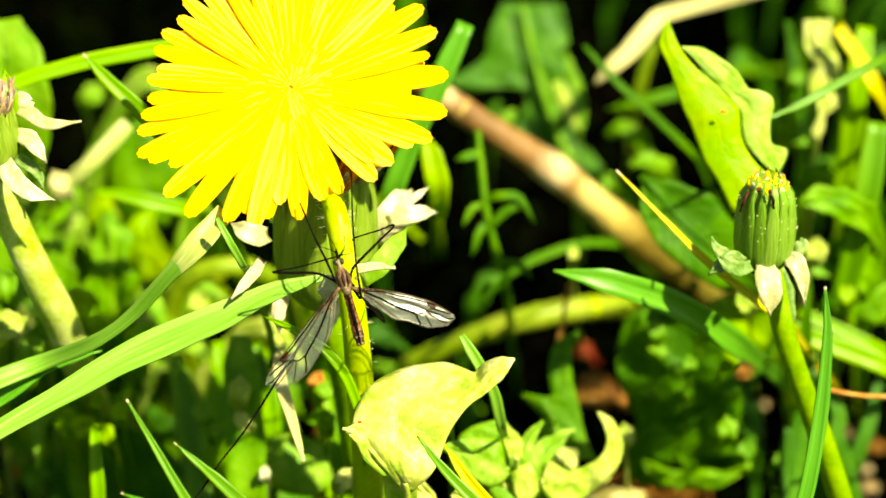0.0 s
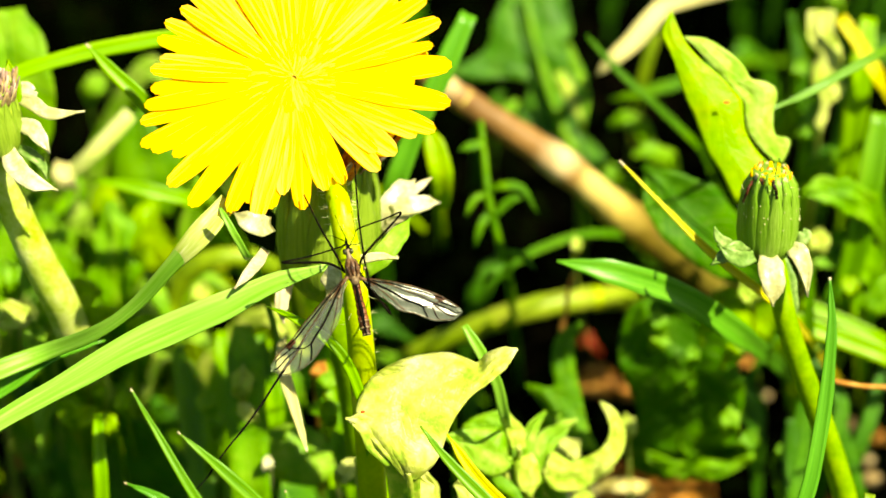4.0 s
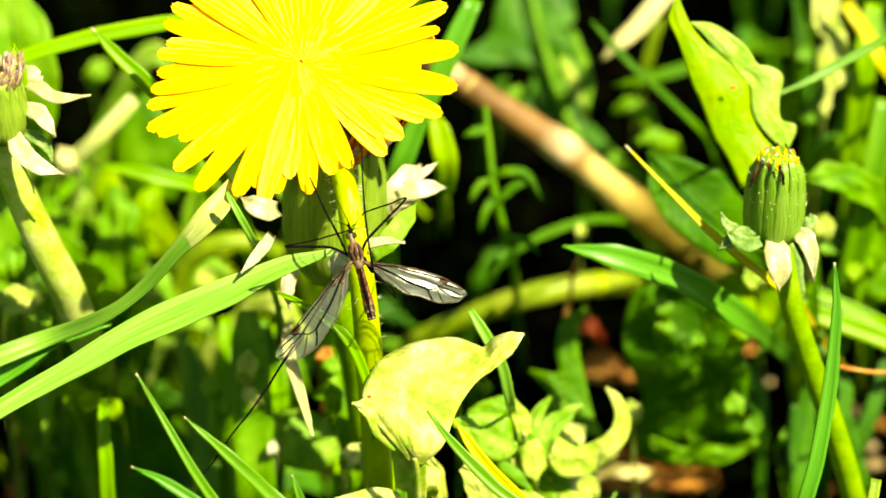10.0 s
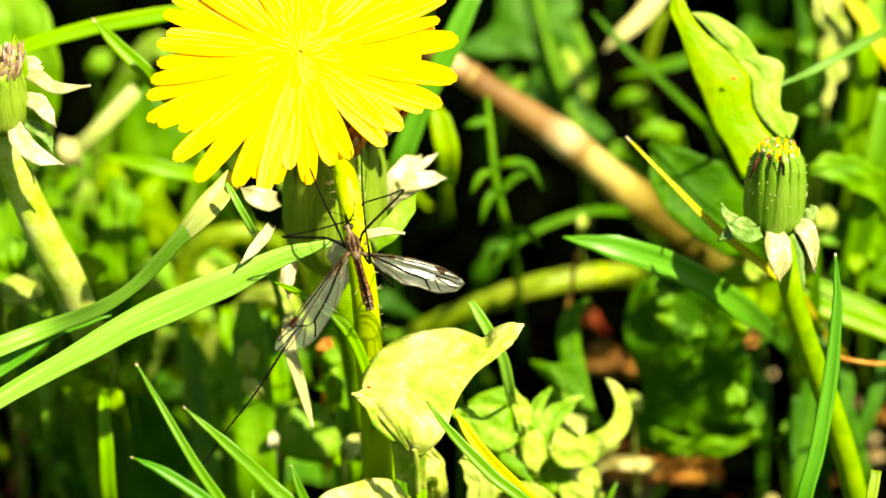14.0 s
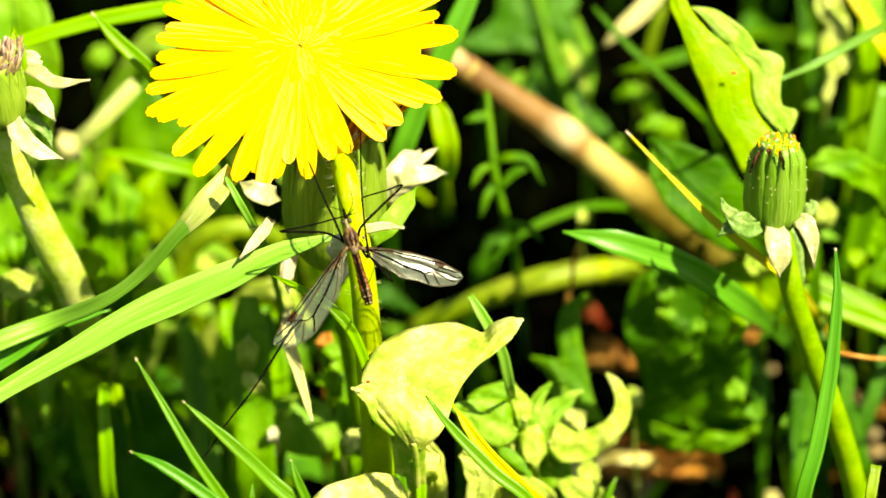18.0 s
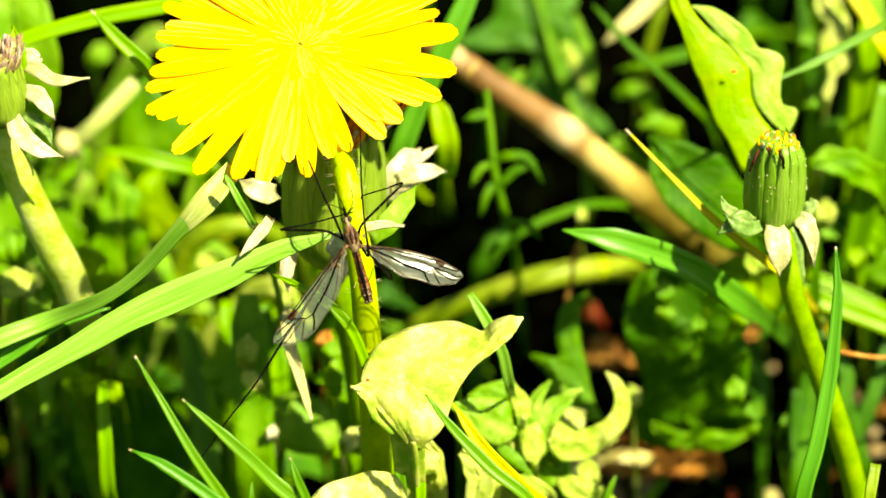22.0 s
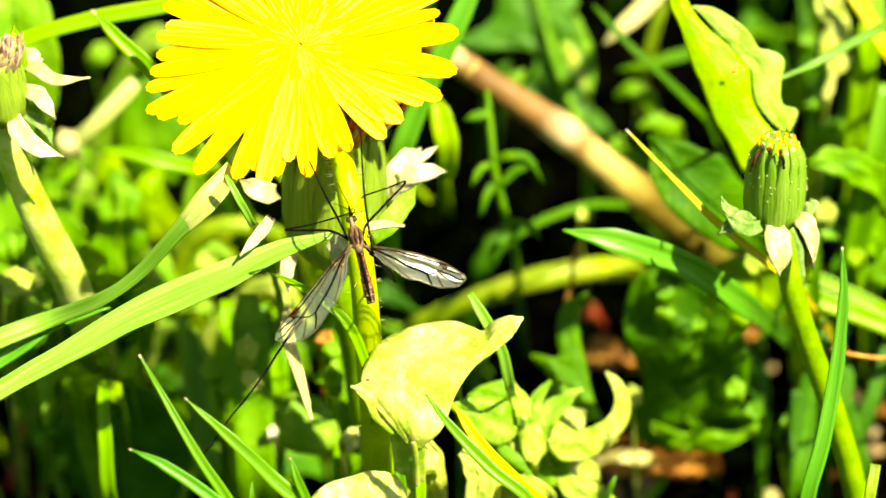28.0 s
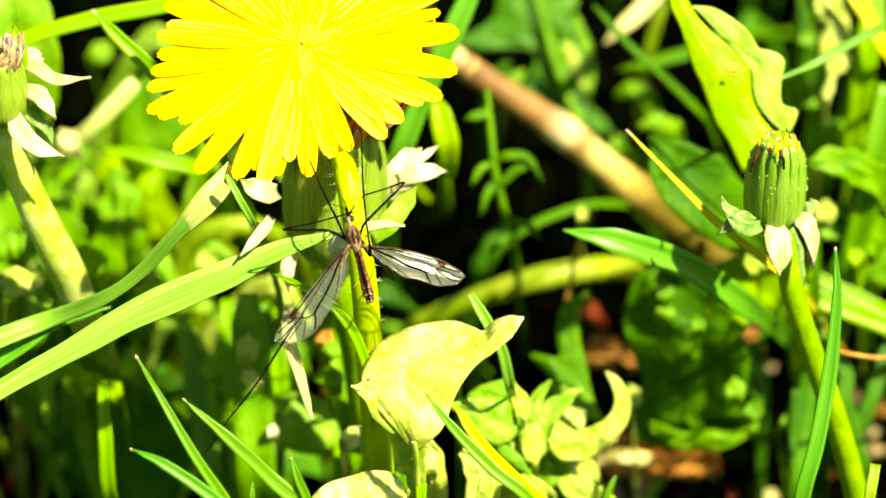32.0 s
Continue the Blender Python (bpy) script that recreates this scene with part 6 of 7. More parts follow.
leaf([(-0.0494, 0.2753, 0.0703), (-0.0502, 0.2731, 0.0672), (-0.0512, 0.2724, 0.0628), (-0.0606, 0.3200, 0.0000)], [0.8, 2.8, 2.6, 0.8], [0.8, 2.8, 2.6, 0.8], M_LEAF_LIGHT, LOBED, rib=0.4, wave=1.0, n=20, teeth=3, depth=0.5)
leaf([(-0.0638, 0.2686, 0.0609), (-0.0600, 0.2675, 0.0593), (-0.0574, 0.2680, 0.0565), (-0.0651, 0.3093, 0.0000)], [0.6, 2.4, 2.2, 0.8], [0.6, 2.4, 2.2, 0.8], M_LEAF_LIGHT, LOBED, rib=0.4, wave=1.0, n=20, teeth=3, depth=0.5)
leaf([(-0.0756, 0.2765, 0.0547), (-0.0717, 0.2748, 0.0523), (-0.0671, 0.2753, 0.0494), (-0.0737, 0.3128, 0.0000)], [0.6, 2.6, 2.2, 0.8], [0.6, 2.4, 2.2, 0.8], M_LEAF, LOBED, wave=1.0, n=20, teeth=3, depth=0.5)
# Drooped nearly edge-on to the sun, in place of shade cast over it.
lamina([(-0.0590, 0.2690, 0.0525), (-0.0667, 0.2755, 0.0444), (-0.0707, 0.2770, 0.0362), (-0.0700, 0.2770, 0.0274), (-0.0652, 0.2748, 0.0190)], [(-0.0577, 0.2675, 0.0539), (-0.0497, 0.2610, 0.0586), (-0.0435, 0.2583, 0.0547), (-0.0419, 0.2574, 0.0464), (-0.0481, 0.2611, 0.0308)], (-0.0520, 0.3330, 0.0), M_LEAF, "broad green leaf tilted from the sun to look shaded", wave=0.8, n=36, petiole=0.9, rib=0.3)
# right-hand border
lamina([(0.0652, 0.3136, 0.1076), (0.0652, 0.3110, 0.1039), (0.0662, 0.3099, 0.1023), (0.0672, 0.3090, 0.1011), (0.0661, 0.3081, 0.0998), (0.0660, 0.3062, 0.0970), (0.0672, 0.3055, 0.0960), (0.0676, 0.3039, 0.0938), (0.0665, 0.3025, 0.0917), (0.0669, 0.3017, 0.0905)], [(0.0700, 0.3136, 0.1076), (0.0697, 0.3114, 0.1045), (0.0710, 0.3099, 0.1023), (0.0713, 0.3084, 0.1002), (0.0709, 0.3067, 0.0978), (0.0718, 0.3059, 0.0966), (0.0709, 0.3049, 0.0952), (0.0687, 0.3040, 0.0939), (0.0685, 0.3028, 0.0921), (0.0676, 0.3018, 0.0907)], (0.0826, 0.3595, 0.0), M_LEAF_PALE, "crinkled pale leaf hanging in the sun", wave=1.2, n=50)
lamina([(0.0679, 0.3127, 0.0924), (0.0663, 0.3103, 0.0889), (0.0643, 0.3079, 0.0854)], [(0.0685, 0.3127, 0.0924), (0.0689, 0.3103, 0.0889), (0.0675, 0.3077, 0.0853)], (0.0806, 0.3653, 0.0), M_GRASS, "pointed green leaf lobe", wave=0.4, n=18)
leaf([(0.0661, 0.3331, 0.0972), (0.0674, 0.3289, 0.0912), (0.0685, 0.3264, 0.0842), (0.0705, 0.3267, 0.0741), (0.0928, 0.4126, 0.0000)], [0.5, 1.0, 1.2, 1.0, 0.5], [0.5, 1.0, 1.1, 1.0, 0.5], M_LEAF, "narrow dark lobed leaf", wave=1.2, n=26, teeth=4, depth=0.5)
leaf([(0.0596, 0.2750, 0.0944), (0.0632, 0.2753, 0.0948), (0.0678, 0.2762, 0.0926), (0.0733, 0.2796, 0.0870), (0.1104, 0.3678, 0.0000)], [0.6, 2.6, 3.2, 2.6, 1], [0.6, 2.4, 3.0, 2.6, 1], M_LEAF_LIGHT, "light green leaf with a wavy edge", rib=0.35, wave=1.0, n=24, teeth=4, depth=0.3)
leaf([(0.0611, 0.2810, 0.0786), (0.0650, 0.2813, 0.0790), (0.0692, 0.2824, 0.0771), (0.0768, 0.2873, 0.0701), (0.1062, 0.3592, 0.0000)], [0.6, 3.4, 4.0, 3.4, 1], [0.6, 3.2, 4.2, 3.4, 1], M_LEAF_LIGHT, "light green leaf with a wavy edge", rib=0.35, wave=1.2, n=24, teeth=4, depth=0.35)
leaf([(0.0808, 0.2873, 0.0701), (0.0778, 0.2851, 0.0669), (0.0748, 0.2850, 0.0633), (0.0864, 0.3469, 0.0000)], [0.6, 3.0, 3.0, 1], [0.6, 3.0, 3.0, 1], M_LEAF_LIGHT, "light green leaf with a wavy edge", rib=0.35, wave=1.0, n=22, teeth=4, depth=0.35)
leaf([(0.0770, 0.3060, 0.0794), (0.0729, 0.3066, 0.0803), (0.0692, 0.3077, 0.0784), (0.0676, 0.3127, 0.0716), (0.0868, 0.4001, 0.0000)], [0.8, 2.6, 3.0, 2.4, 1], [0.8, 2.6, 3.0, 2.4, 1], M_LEAF_LIGHT, "light green leaf with a wavy edge", rib=0.35, wave=1.0, n=22, teeth=4, depth=0.35)
leaf([(0.0474, 0.2810, 0.0698), (0.0503, 0.2804, 0.0690), (0.0552, 0.2817, 0.0656), (0.0605, 0.2859, 0.0576), (0.0790, 0.3389, 0.0000)], [0.6, 2.6, 3.0, 2.4, 1], [0.6, 2.6, 3.0, 2.4, 1], M_LEAF_GLOW, "yellow-green leaf under the bud", wave=1.0, n=22)
leaf([(0.0339, 0.3383, 0.0698), (0.0371, 0.3372, 0.0717), (0.0406, 0.3377, 0.0689), (0.0573, 0.4203, 0.0000)], [0.6, 2.0, 2.2, 0.8], [0.6, 2.0, 2.2, 0.8], M_LEAF_LIGHT, "small light green leaf", wave=0.8, n=18, teeth=3, depth=0.4)
leaf([(0.0372, 0.3246, 0.0711), (0.0409, 0.3252, 0.0719), (0.0452, 0.3274, 0.0681), (0.0619, 0.4100, 0.0000)], [0.6, 1.8, 1.8, 0.8], [0.6, 1.8, 1.8, 0.8], M_LEAF_LIGHT, "small light green leaf", wave=0.8, n=18, teeth=3, depth=0.4)
leaf([(0.0303, 0.3286, 0.0628), (0.0341, 0.3291, 0.0635), (0.0384, 0.3307, 0.0589), (0.0513, 0.4001, 0.0000)], [0.6, 2.0, 2.2, 0.8], [0.6, 2.0, 2.2, 0.8], M_LEAF_LIGHT, "small light green leaf", wave=0.8, n=18, teeth=3, depth=0.4)
leaf([(0.0165, 0.3482, 0.0698), (0.0144, 0.3463, 0.0690), (0.0126, 0.3462, 0.0671), (0.0138, 0.4309, 0.0000)], [0.3, 1.4, 1.2, 0.6], [0.3, 1.4, 1.2, 0.6], M_LEAF_LIGHT, "small light green leaf", wave=0.5, n=16)


# ---- the thin climbing weed in the gap ----
def weed():
    stem = [(0.0074, 0.2905, 0.0991), (0.0080, 0.2859, 0.0942), (0.0087, 0.2821, 0.0888), (0.0103, 0.2799, 0.0822), (0.0124, 0.2799, 0.0735), (0.0180, 0.3429, 0.0000)]
    root = tagged(at_foot(new("weed", tube_mesh("weed", stem, [0.5, 0.65, 0.7, 0.7, 0.7, 0.8], M_LEAF_SHADED, 24, 8)), stem[-1]), "slender green weed with small narrow leaves", "weed")
    for pts, w in (([(0.0083, 0.2829, 0.0900), (0.0109, 0.2817, 0.0917), (0.0142, 0.2815, 0.0914), (0.0168, 0.2799, 0.0874)], 1.5), ([(0.0083, 0.2826, 0.0896), (0.0062, 0.2812, 0.0893), (0.0048, 0.2796, 0.0870)], 1.2), ([(0.0080, 0.2875, 0.0966), (0.0058, 0.2864, 0.0967), (0.0036, 0.2860, 0.0961)], 1.6),
                   ([(0.0095, 0.2804, 0.0865), (0.0124, 0.2812, 0.0893), (0.0147, 0.2815, 0.0896)], 1.5), ([(0.0091, 0.2819, 0.0869), (0.0074, 0.2796, 0.0853), (0.0063, 0.2783, 0.0816)], 1.4), ([(0.0111, 0.2788, 0.0807), (0.0143, 0.2775, 0.0805), (0.0166, 0.2769, 0.0780)], 1.2), ([(0.0116, 0.2783, 0.0782), (0.0091, 0.2765, 0.0774), (0.0075, 0.2757, 0.0745)], 1.3)):
        bm, uv = fresh()
        add_shell(bm, leaf_grid(pts, [0.3 * w, 0.5 * w, 0.45 * w, 0.05], [0.3 * w, 0.5 * w, 0.45 * w, 0.05], 12, 2, TO_EYE, 0.2, 0.2, 0, 0, w), 0.2 * MM, uv)
        me = finish("leaflet", bm, M_LEAF_SHADED)
        me.transform(Matrix.Translation(-Vector(stem[-1])))
        part("leaflet", me, None, root)


weed()


# ---- undergrowth: lobed leaves between the flowers and the meadow ----
def undergrowth(count, x0, x1, y0, y1, low, high, mats, seed, size):
    rng = random.Random(seed)
    for k in range(count):
        x, y = rng.uniform(x0, x1), rng.uniform(y0, y1)
        a = rng.uniform(0, 6.28)
        d = Vector((math.cos(a), math.sin(a) * 0.6 - 0.2, 0))
        h, l = rng.uniform(low, high), rng.uniform(0.02, 0.045)
        foot = Vector((x, y, -0.004))
        pts = [foot + d * l + Vector((0, 0, h * 0.9)), foot + d * l * 0.75 + Vector((0, 0, h)), foot + d * l * 0.35 + Vector((0, 0, h * 0.75)), foot]
        w = rng.uniform(*size)
        leaf(pts, [0.4, w, w * 0.8, 0.6], [0.4, w * 0.9, w * 0.85, 0.6], rng.choice(mats), "toothed green leaf of the undergrowth", wave=1.4, n=20, half=4, teeth=rng.choice((3, 4, 5)), depth=0.5,
             face=(0, -0.5, 0.85), roll=rng.uniform(-35, 35), name="undergrowth_leaf", group="undergrowth leaves", thick=0.25)


undergrowth(40, -0.105, -0.03, 0.30, 0.365, 0.03, 0.068, (M_LEAF_SOFT, M_LEAF_LIGHT, M_LEAF, M_LEAF_GLOW), 21, (2.2, 4.2))
undergrowth(16, 0.085, 0.135, 0.36, 0.5, 0.03, 0.08, (M_LEAF_LIGHT, M_LEAF, M_LEAF), 22, (2.2, 4.2))
undergrowth(9, -0.04, 0.1, 0.46, 0.55, 0.03, 0.07, (M_LEAF, M_LEAF), 23, (3.0, 6.0))
undergrowth(12, -0.085, -0.045, 0.275, 0.30, 0.058, 0.074, (M_LEAF_SOFT, M_LEAF_GLOW, M_LEAF_SOFT, M_LEAF_PALE), 26, (1.8, 3.2))
undergrowth(9, -0.02, 0.015, 0.28, 0.36, 0.01, 0.03, (M_LEAF, M_LEAF_LIGHT), 24, (2.0, 3.6))
undergrowth(14, -0.1, -0.045, 0.30, 0.35, 0.055, 0.085, (M_LEAF_SOFT, M_LEAF_GLOW, M_LEAF_SOFT), 25, (2.0, 3.6))


def leaflet(place, foot, r, mat, label, turn=0.0):
    """A small oval leaf on a thread of a stalk."""
    c = Vector(place)
    up = Matrix.Rotation(radians(turn), 3, TO_EYE) @ Vector((0, 0.55, 0.83))
    pts = [c + up * r * 1.3 * MM, c + up * r * 0.3 * MM, c - up * r * 0.8 * MM, c - up * r * 1.6 * MM + Vector((0, 0.004, -0.004)), Vector(foot)]
    leaf(pts, [0.15, r, r * 0.8, 0.25, 0.25], [0.15, r * 0.9, r * 0.85, 0.25, 0.25], mat, label, fold=0.2, wave=0.35 * r, n=24, half=4, name="leaflet", group="small leaves", thick=0.2)


SMALL = "small bright leaf of the undergrowth, some drawn for sun flecks"
# The first eight leaflets stand in for sun flecks on the big blistered leaf.
for k, (p, f, r, mt) in enumerate((
        ((0.0487, 0.2575, 0.0762), (0.0620, 0.3300, 0.0), 1.7, M_LEAF_GLOW), ((0.0479, 0.2555, 0.0629), (0.0620, 0.3300, 0.0), 1.7, M_LEAF_LIGHT), ((0.0439, 0.2567, 0.0821), (0.0620, 0.3300, 0.0), 1.3, M_LEAF_GLOW), ((0.0411, 0.2568, 0.0752), (0.0620, 0.3300, 0.0), 1.2, M_LEAF_LIGHT), ((0.0526, 0.2613, 0.0537), (0.0620, 0.3300, 0.0), 1.6, M_LEAF_LIGHT), ((0.0366, 0.2663, 0.0748), (0.0620, 0.3300, 0.0), 1.5, M_LEAF_LIGHT), ((0.0372, 0.2663, 0.0713), (0.0620, 0.3300, 0.0), 1.6, M_LEAF_LIGHT), ((0.0370, 0.2673, 0.0658), (0.0620, 0.3300, 0.0), 1.2, M_LEAF_LIGHT), ((-0.0638, 0.2706, 0.0550), (-0.0749, 0.3128, 0.0000), 1.9, M_LEAF_PALE),
        ((-0.0609, 0.2690, 0.0526), (-0.0709, 0.3093, 0.0000), 2.2, M_LEAF_PALE), ((-0.0566, 0.2671, 0.0535), (-0.0655, 0.3076, 0.0000), 1.4, M_LEAF_PALE), ((-0.0584, 0.2715, 0.0562), (-0.0679, 0.3128, 0.0000), 1.2, M_LEAF_LIGHT), ((-0.0537, 0.2669, 0.0584), (-0.0626, 0.3076, 0.0000), 1.9, M_LEAF_LIGHT),
        ((-0.0726, 0.2763, 0.0543), (-0.0848, 0.3164, 0.0000), 1.5, M_LEAF_LIGHT), ((-0.0710, 0.2753, 0.0703), (-0.0872, 0.3312, 0.0000), 2.6, M_LEAF_PALE), ((-0.0648, 0.2933, 0.0874), (-0.0883, 0.3767, 0.0000), 1.8, M_STRAW), ((-0.0409, 0.2813, 0.0702), (-0.0498, 0.3429, 0.0000), 1.8, M_LEAF_PALE),
        ((0.0502, 0.2625, 0.0835), (0.0689, 0.3274, 0.0000), 1.7, M_LEAF_PALE), ((0.0635, 0.2755, 0.0846), (0.0864, 0.3469, 0.0000), 1.8, M_LEAF_PALE), ((0.0686, 0.2712, 0.0785), (0.0906, 0.3350, 0.0000), 1.5, M_LEAF_GLOW), ((-0.0302, 0.2435, 0.0807), (-0.0371, 0.2829, 0.0000), 1.9, M_LEAF_PALE),
        # The white M_BRACT leaflet stands in for a highlight on the flat leaf.
        ((-0.0297, 0.2408, 0.0769), (-0.0364, 0.2813, 0.0000), 1.3, M_LEAF_PALE), ((-0.0266, 0.2392, 0.0677), (-0.0319, 0.2798, 0.0000), 0.9, M_BRACT), ((-0.0135, 0.2295, 0.0747), (-0.0160, 0.2737, 0.0000), 1.7, M_LEAF_PALE),
        ((0.0240, 0.2860, 0.0770), (0.0333, 0.3509, 0.0000), 1.0, M_LEAF_PALE), ((-0.0692, 0.3545, 0.0702), (-0.0846, 0.4364, 0.0000), 2.3, M_LEAF_LIGHT), ((-0.0169, 0.2408, 0.0769), (-0.0201, 0.2829, 0.0000), 1.6, M_LEAF_GLOW), ((-0.0182, 0.2444, 0.0820), (-0.0219, 0.2860, 0.0000), 1.2, M_DRY),
        ((-0.0701, 0.2763, 0.0369), (-0.0779, 0.3024, 0.0000), 1.3, M_LEAF_LIGHT), ((-0.0727, 0.2754, 0.0357), (-0.0808, 0.3007, 0.0000), 1.1, M_LEAF_LIGHT), ((-0.0686, 0.2731, 0.0323), (-0.0751, 0.2957, 0.0000), 1.2, M_LEAF_LIGHT), ((0.0587, 0.2617, 0.0510), (0.0692, 0.2957, 0.0000), 1.2, M_LEAF_LIGHT),
        ((0.0339, 0.3270, 0.0658), (0.0462, 0.4050, 0.0000), 1.6, M_LEAF_LIGHT), ((0.0676, 0.3254, 0.0896), (0.0946, 0.4336, 0.0000), 1.6, M_LEAF_LIGHT), ((0.0014, 0.2361, 0.0841), (0.0034, 0.2829, 0.0000), 1.5, M_LEAF_LIGHT), ((-0.0239, 0.2560, 0.0776), (-0.0295, 0.3128, 0.0000), 1.5, M_LEAF_LIGHT))):
    leaflet(p, f, r, mt, SMALL, (k * 47) % 90 - 45)

for k, (p, f, r, mt) in enumerate((((0.0105, 0.2328, 0.0690), (0.0145, 0.2813, 0.0000), 1.5, M_LEAF_PALE), ((0.0069, 0.2258, 0.0695), (0.0100, 0.2737, 0.0000), 1.9, M_LEAF_CREAM), ((0.0120, 0.2253, 0.0687), (0.0163, 0.2719, 0.0000), 1.6, M_LEAF_PALE), ((0.0153, 0.2356, 0.0695), (0.0207, 0.2852, 0.0000), 1.7, M_LEAF_LIGHT), ((0.0199, 0.2402, 0.0691), (0.0262, 0.2860, 0.0000), 1.9, M_LEAF_PALE), ((0.0226, 0.2356, 0.0626), (0.0289, 0.2759, 0.0000), 1.5, M_LEAF_PALE), ((0.0257, 0.2389, 0.0673), (0.0333, 0.2860, 0.0000), 1.4, M_LEAF_CREAM), ((-0.0023, 0.2093, 0.0878), (-0.0018, 0.2790, 0.0000), 1.5, M_LEAF_CREAM), ((-0.0077, 0.2200, 0.0785), (-0.0089, 0.2790, 0.0000), 1.4, M_LEAF_LIGHT), ((-0.0137, 0.2392, 0.0816), (-0.0162, 0.2860, 0.0000), 1.4, M_LEAF_LIGHT), ((-0.0168, 0.2418, 0.0818), (-0.0200, 0.2860, 0.0000), 1.2, M_LEAF_LIGHT), ((0.0072, 0.2304, 0.0795), (0.0108, 0.2860, 0.0000), 1.6, M_LEAF_LIGHT), ((0.0180, 0.2461, 0.0705), (0.0234, 0.2860, 0.0000), 1.3, M_LEAF_LIGHT), ((0.0314, 0.2565, 0.0609), (0.0383, 0.2860, 0.0000), 1.2, M_LEAF_PALE))):
    leaflet(p, f, r * 1.2, mt, "pale leaf scrap in the sun between the blades", (k * 61) % 120 - 60)

bent = random.Random(31)
for tip, mid_, low, foot, w, mt in (((0.0558, 0.2827, 0.0600), (0.0547, 0.2756, 0.0517), (0.0557, 0.2717, 0.0408), (0.0630, 0.2908, 0.0000), 2.4, M_LEAF), ((0.0619, 0.2751, 0.0632), (0.0615, 0.2677, 0.0543), (0.0621, 0.2633, 0.0428), (0.0712, 0.2844, 0.0000), 2.4, M_LEAF)):
    tip, mid_ = Vector(tip) + Vector((bent.uniform(-9, 7), bent.uniform(-4, 4), bent.uniform(-6, 5))) * MM, Vector(mid_) + Vector((bent.uniform(-3, 3), 0, bent.uniform(-2, 2))) * MM
    blade([tip, mid_, low, foot], w, mt, "broad green grass blade in half shade", n=20, fold=0.3, roll=bent.uniform(-30, 30), twist=bent.uniform(-70, 70), shape=[0.25, 0.75, 1, 1, 1, 0.9, 0.8, 0.7])
blade([(-0.0365, 0.2704, 0.0702), (-0.0353, 0.2639, 0.0626), (-0.0342, 0.2592, 0.0542), (-0.0333, 0.2542, 0.0436), (-0.0360, 0.3100, 0.0000)], 4.4, M_LIME, "broad lime grass blade among the stalks", n=22, shape=[0.4, 0.8, 1, 1, 1, 1, 0.9, 0.8])
blade([(-0.0282, 0.2647, 0.0726), (-0.0289, 0.2591, 0.0664), (-0.0290, 0.2551, 0.0588), (-0.0286, 0.2497, 0.0476), (-0.0300, 0.3050, 0.0000)], 3.2, M_LIME, "upright green grass blade among the stalks", n=22, shape=[0.4, 0.8, 1, 1, 1, 1, 0.9, 0.8])
blade([(-0.0184, 0.2594, 0.0720), (-0.0168, 0.2549, 0.0673), (-0.0161, 0.2515, 0.0606), (-0.0166, 0.2466, 0.0502), (-0.0150, 0.3000, 0.0000)], 2.8, M_LIME, "narrow lime grass blade beside the flower stalk", n=22, shape=[0.4, 0.8, 1, 1, 1, 1, 0.9, 0.8])

for k, (p, f, r, mt) in enumerate((((-0.0644, 0.2445, 0.0927), (-0.0835, 0.2957, 0.0000), 2.3, M_LEAF_PALE), ((-0.0538, 0.2443, 0.0959), (-0.0701, 0.2957, 0.0000), 2.4, M_LEAF_GLOW), ((-0.0504, 0.2426, 0.0935), (-0.0656, 0.2957, 0.0000), 2.0, M_LEAF_GLOW), ((-0.0614, 0.2441, 0.0887), (-0.0791, 0.2957, 0.0000), 2.0, M_LEAF_LIGHT), ((-0.0575, 0.2467, 0.0889), (-0.0734, 0.2957, 0.0000), 1.8, M_LEAF_PALE),
                                   ((-0.0674, 0.2561, 0.0918), (-0.0847, 0.2957, 0.0000), 2.4, M_LEAF_LIGHT), ((-0.0440, 0.2419, 0.0924), (-0.0572, 0.2957, 0.0000), 1.9, M_LEAF_GLOW))):
    leaflet(p, f, r, mt, "yellow-green leaf in the sun under the stalk", (k * 71) % 140 - 70)

for p, f, r, mt, turn in (((-0.0587, 0.2487, 0.0709), (-0.0675, 0.2987, 0.0), 2.2, M_LEAF_GLOW, 40), ((-0.0558, 0.2466, 0.0713), (-0.0642, 0.2966, 0.0), 1.9, M_LEAF_GLOW, -60), ((-0.0518, 0.2444, 0.0717), (-0.0596, 0.2944, 0.0), 1.5, M_LEAF_GLOW, 20), ((-0.0603, 0.2534, 0.0706), (-0.0694, 0.3034, 0.0), 1.8, M_LEAF_GLOW, 75), ((-0.0538, 0.2503, 0.0731), (-0.0619, 0.3003, 0.0), 1.1, M_LEAF_GLOW, -20), ((-0.0499, 0.2479, 0.0732), (-0.0574, 0.2979, 0.0), 1.5, M_LEAF_GLOW, 0), ((-0.0370, 0.2494, 0.0719), (-0.0426, 0.2994, 0.0), 1.7, M_LEAF_LIGHT, 25), ((-0.0350, 0.2492, 0.0681), (-0.0402, 0.2992, 0.0), 1.2, M_LEAF_LIGHT, -50)):
    leaflet(p, f, r, mt, "yellow-green leaf lobe in the sun over dark turf", turn)

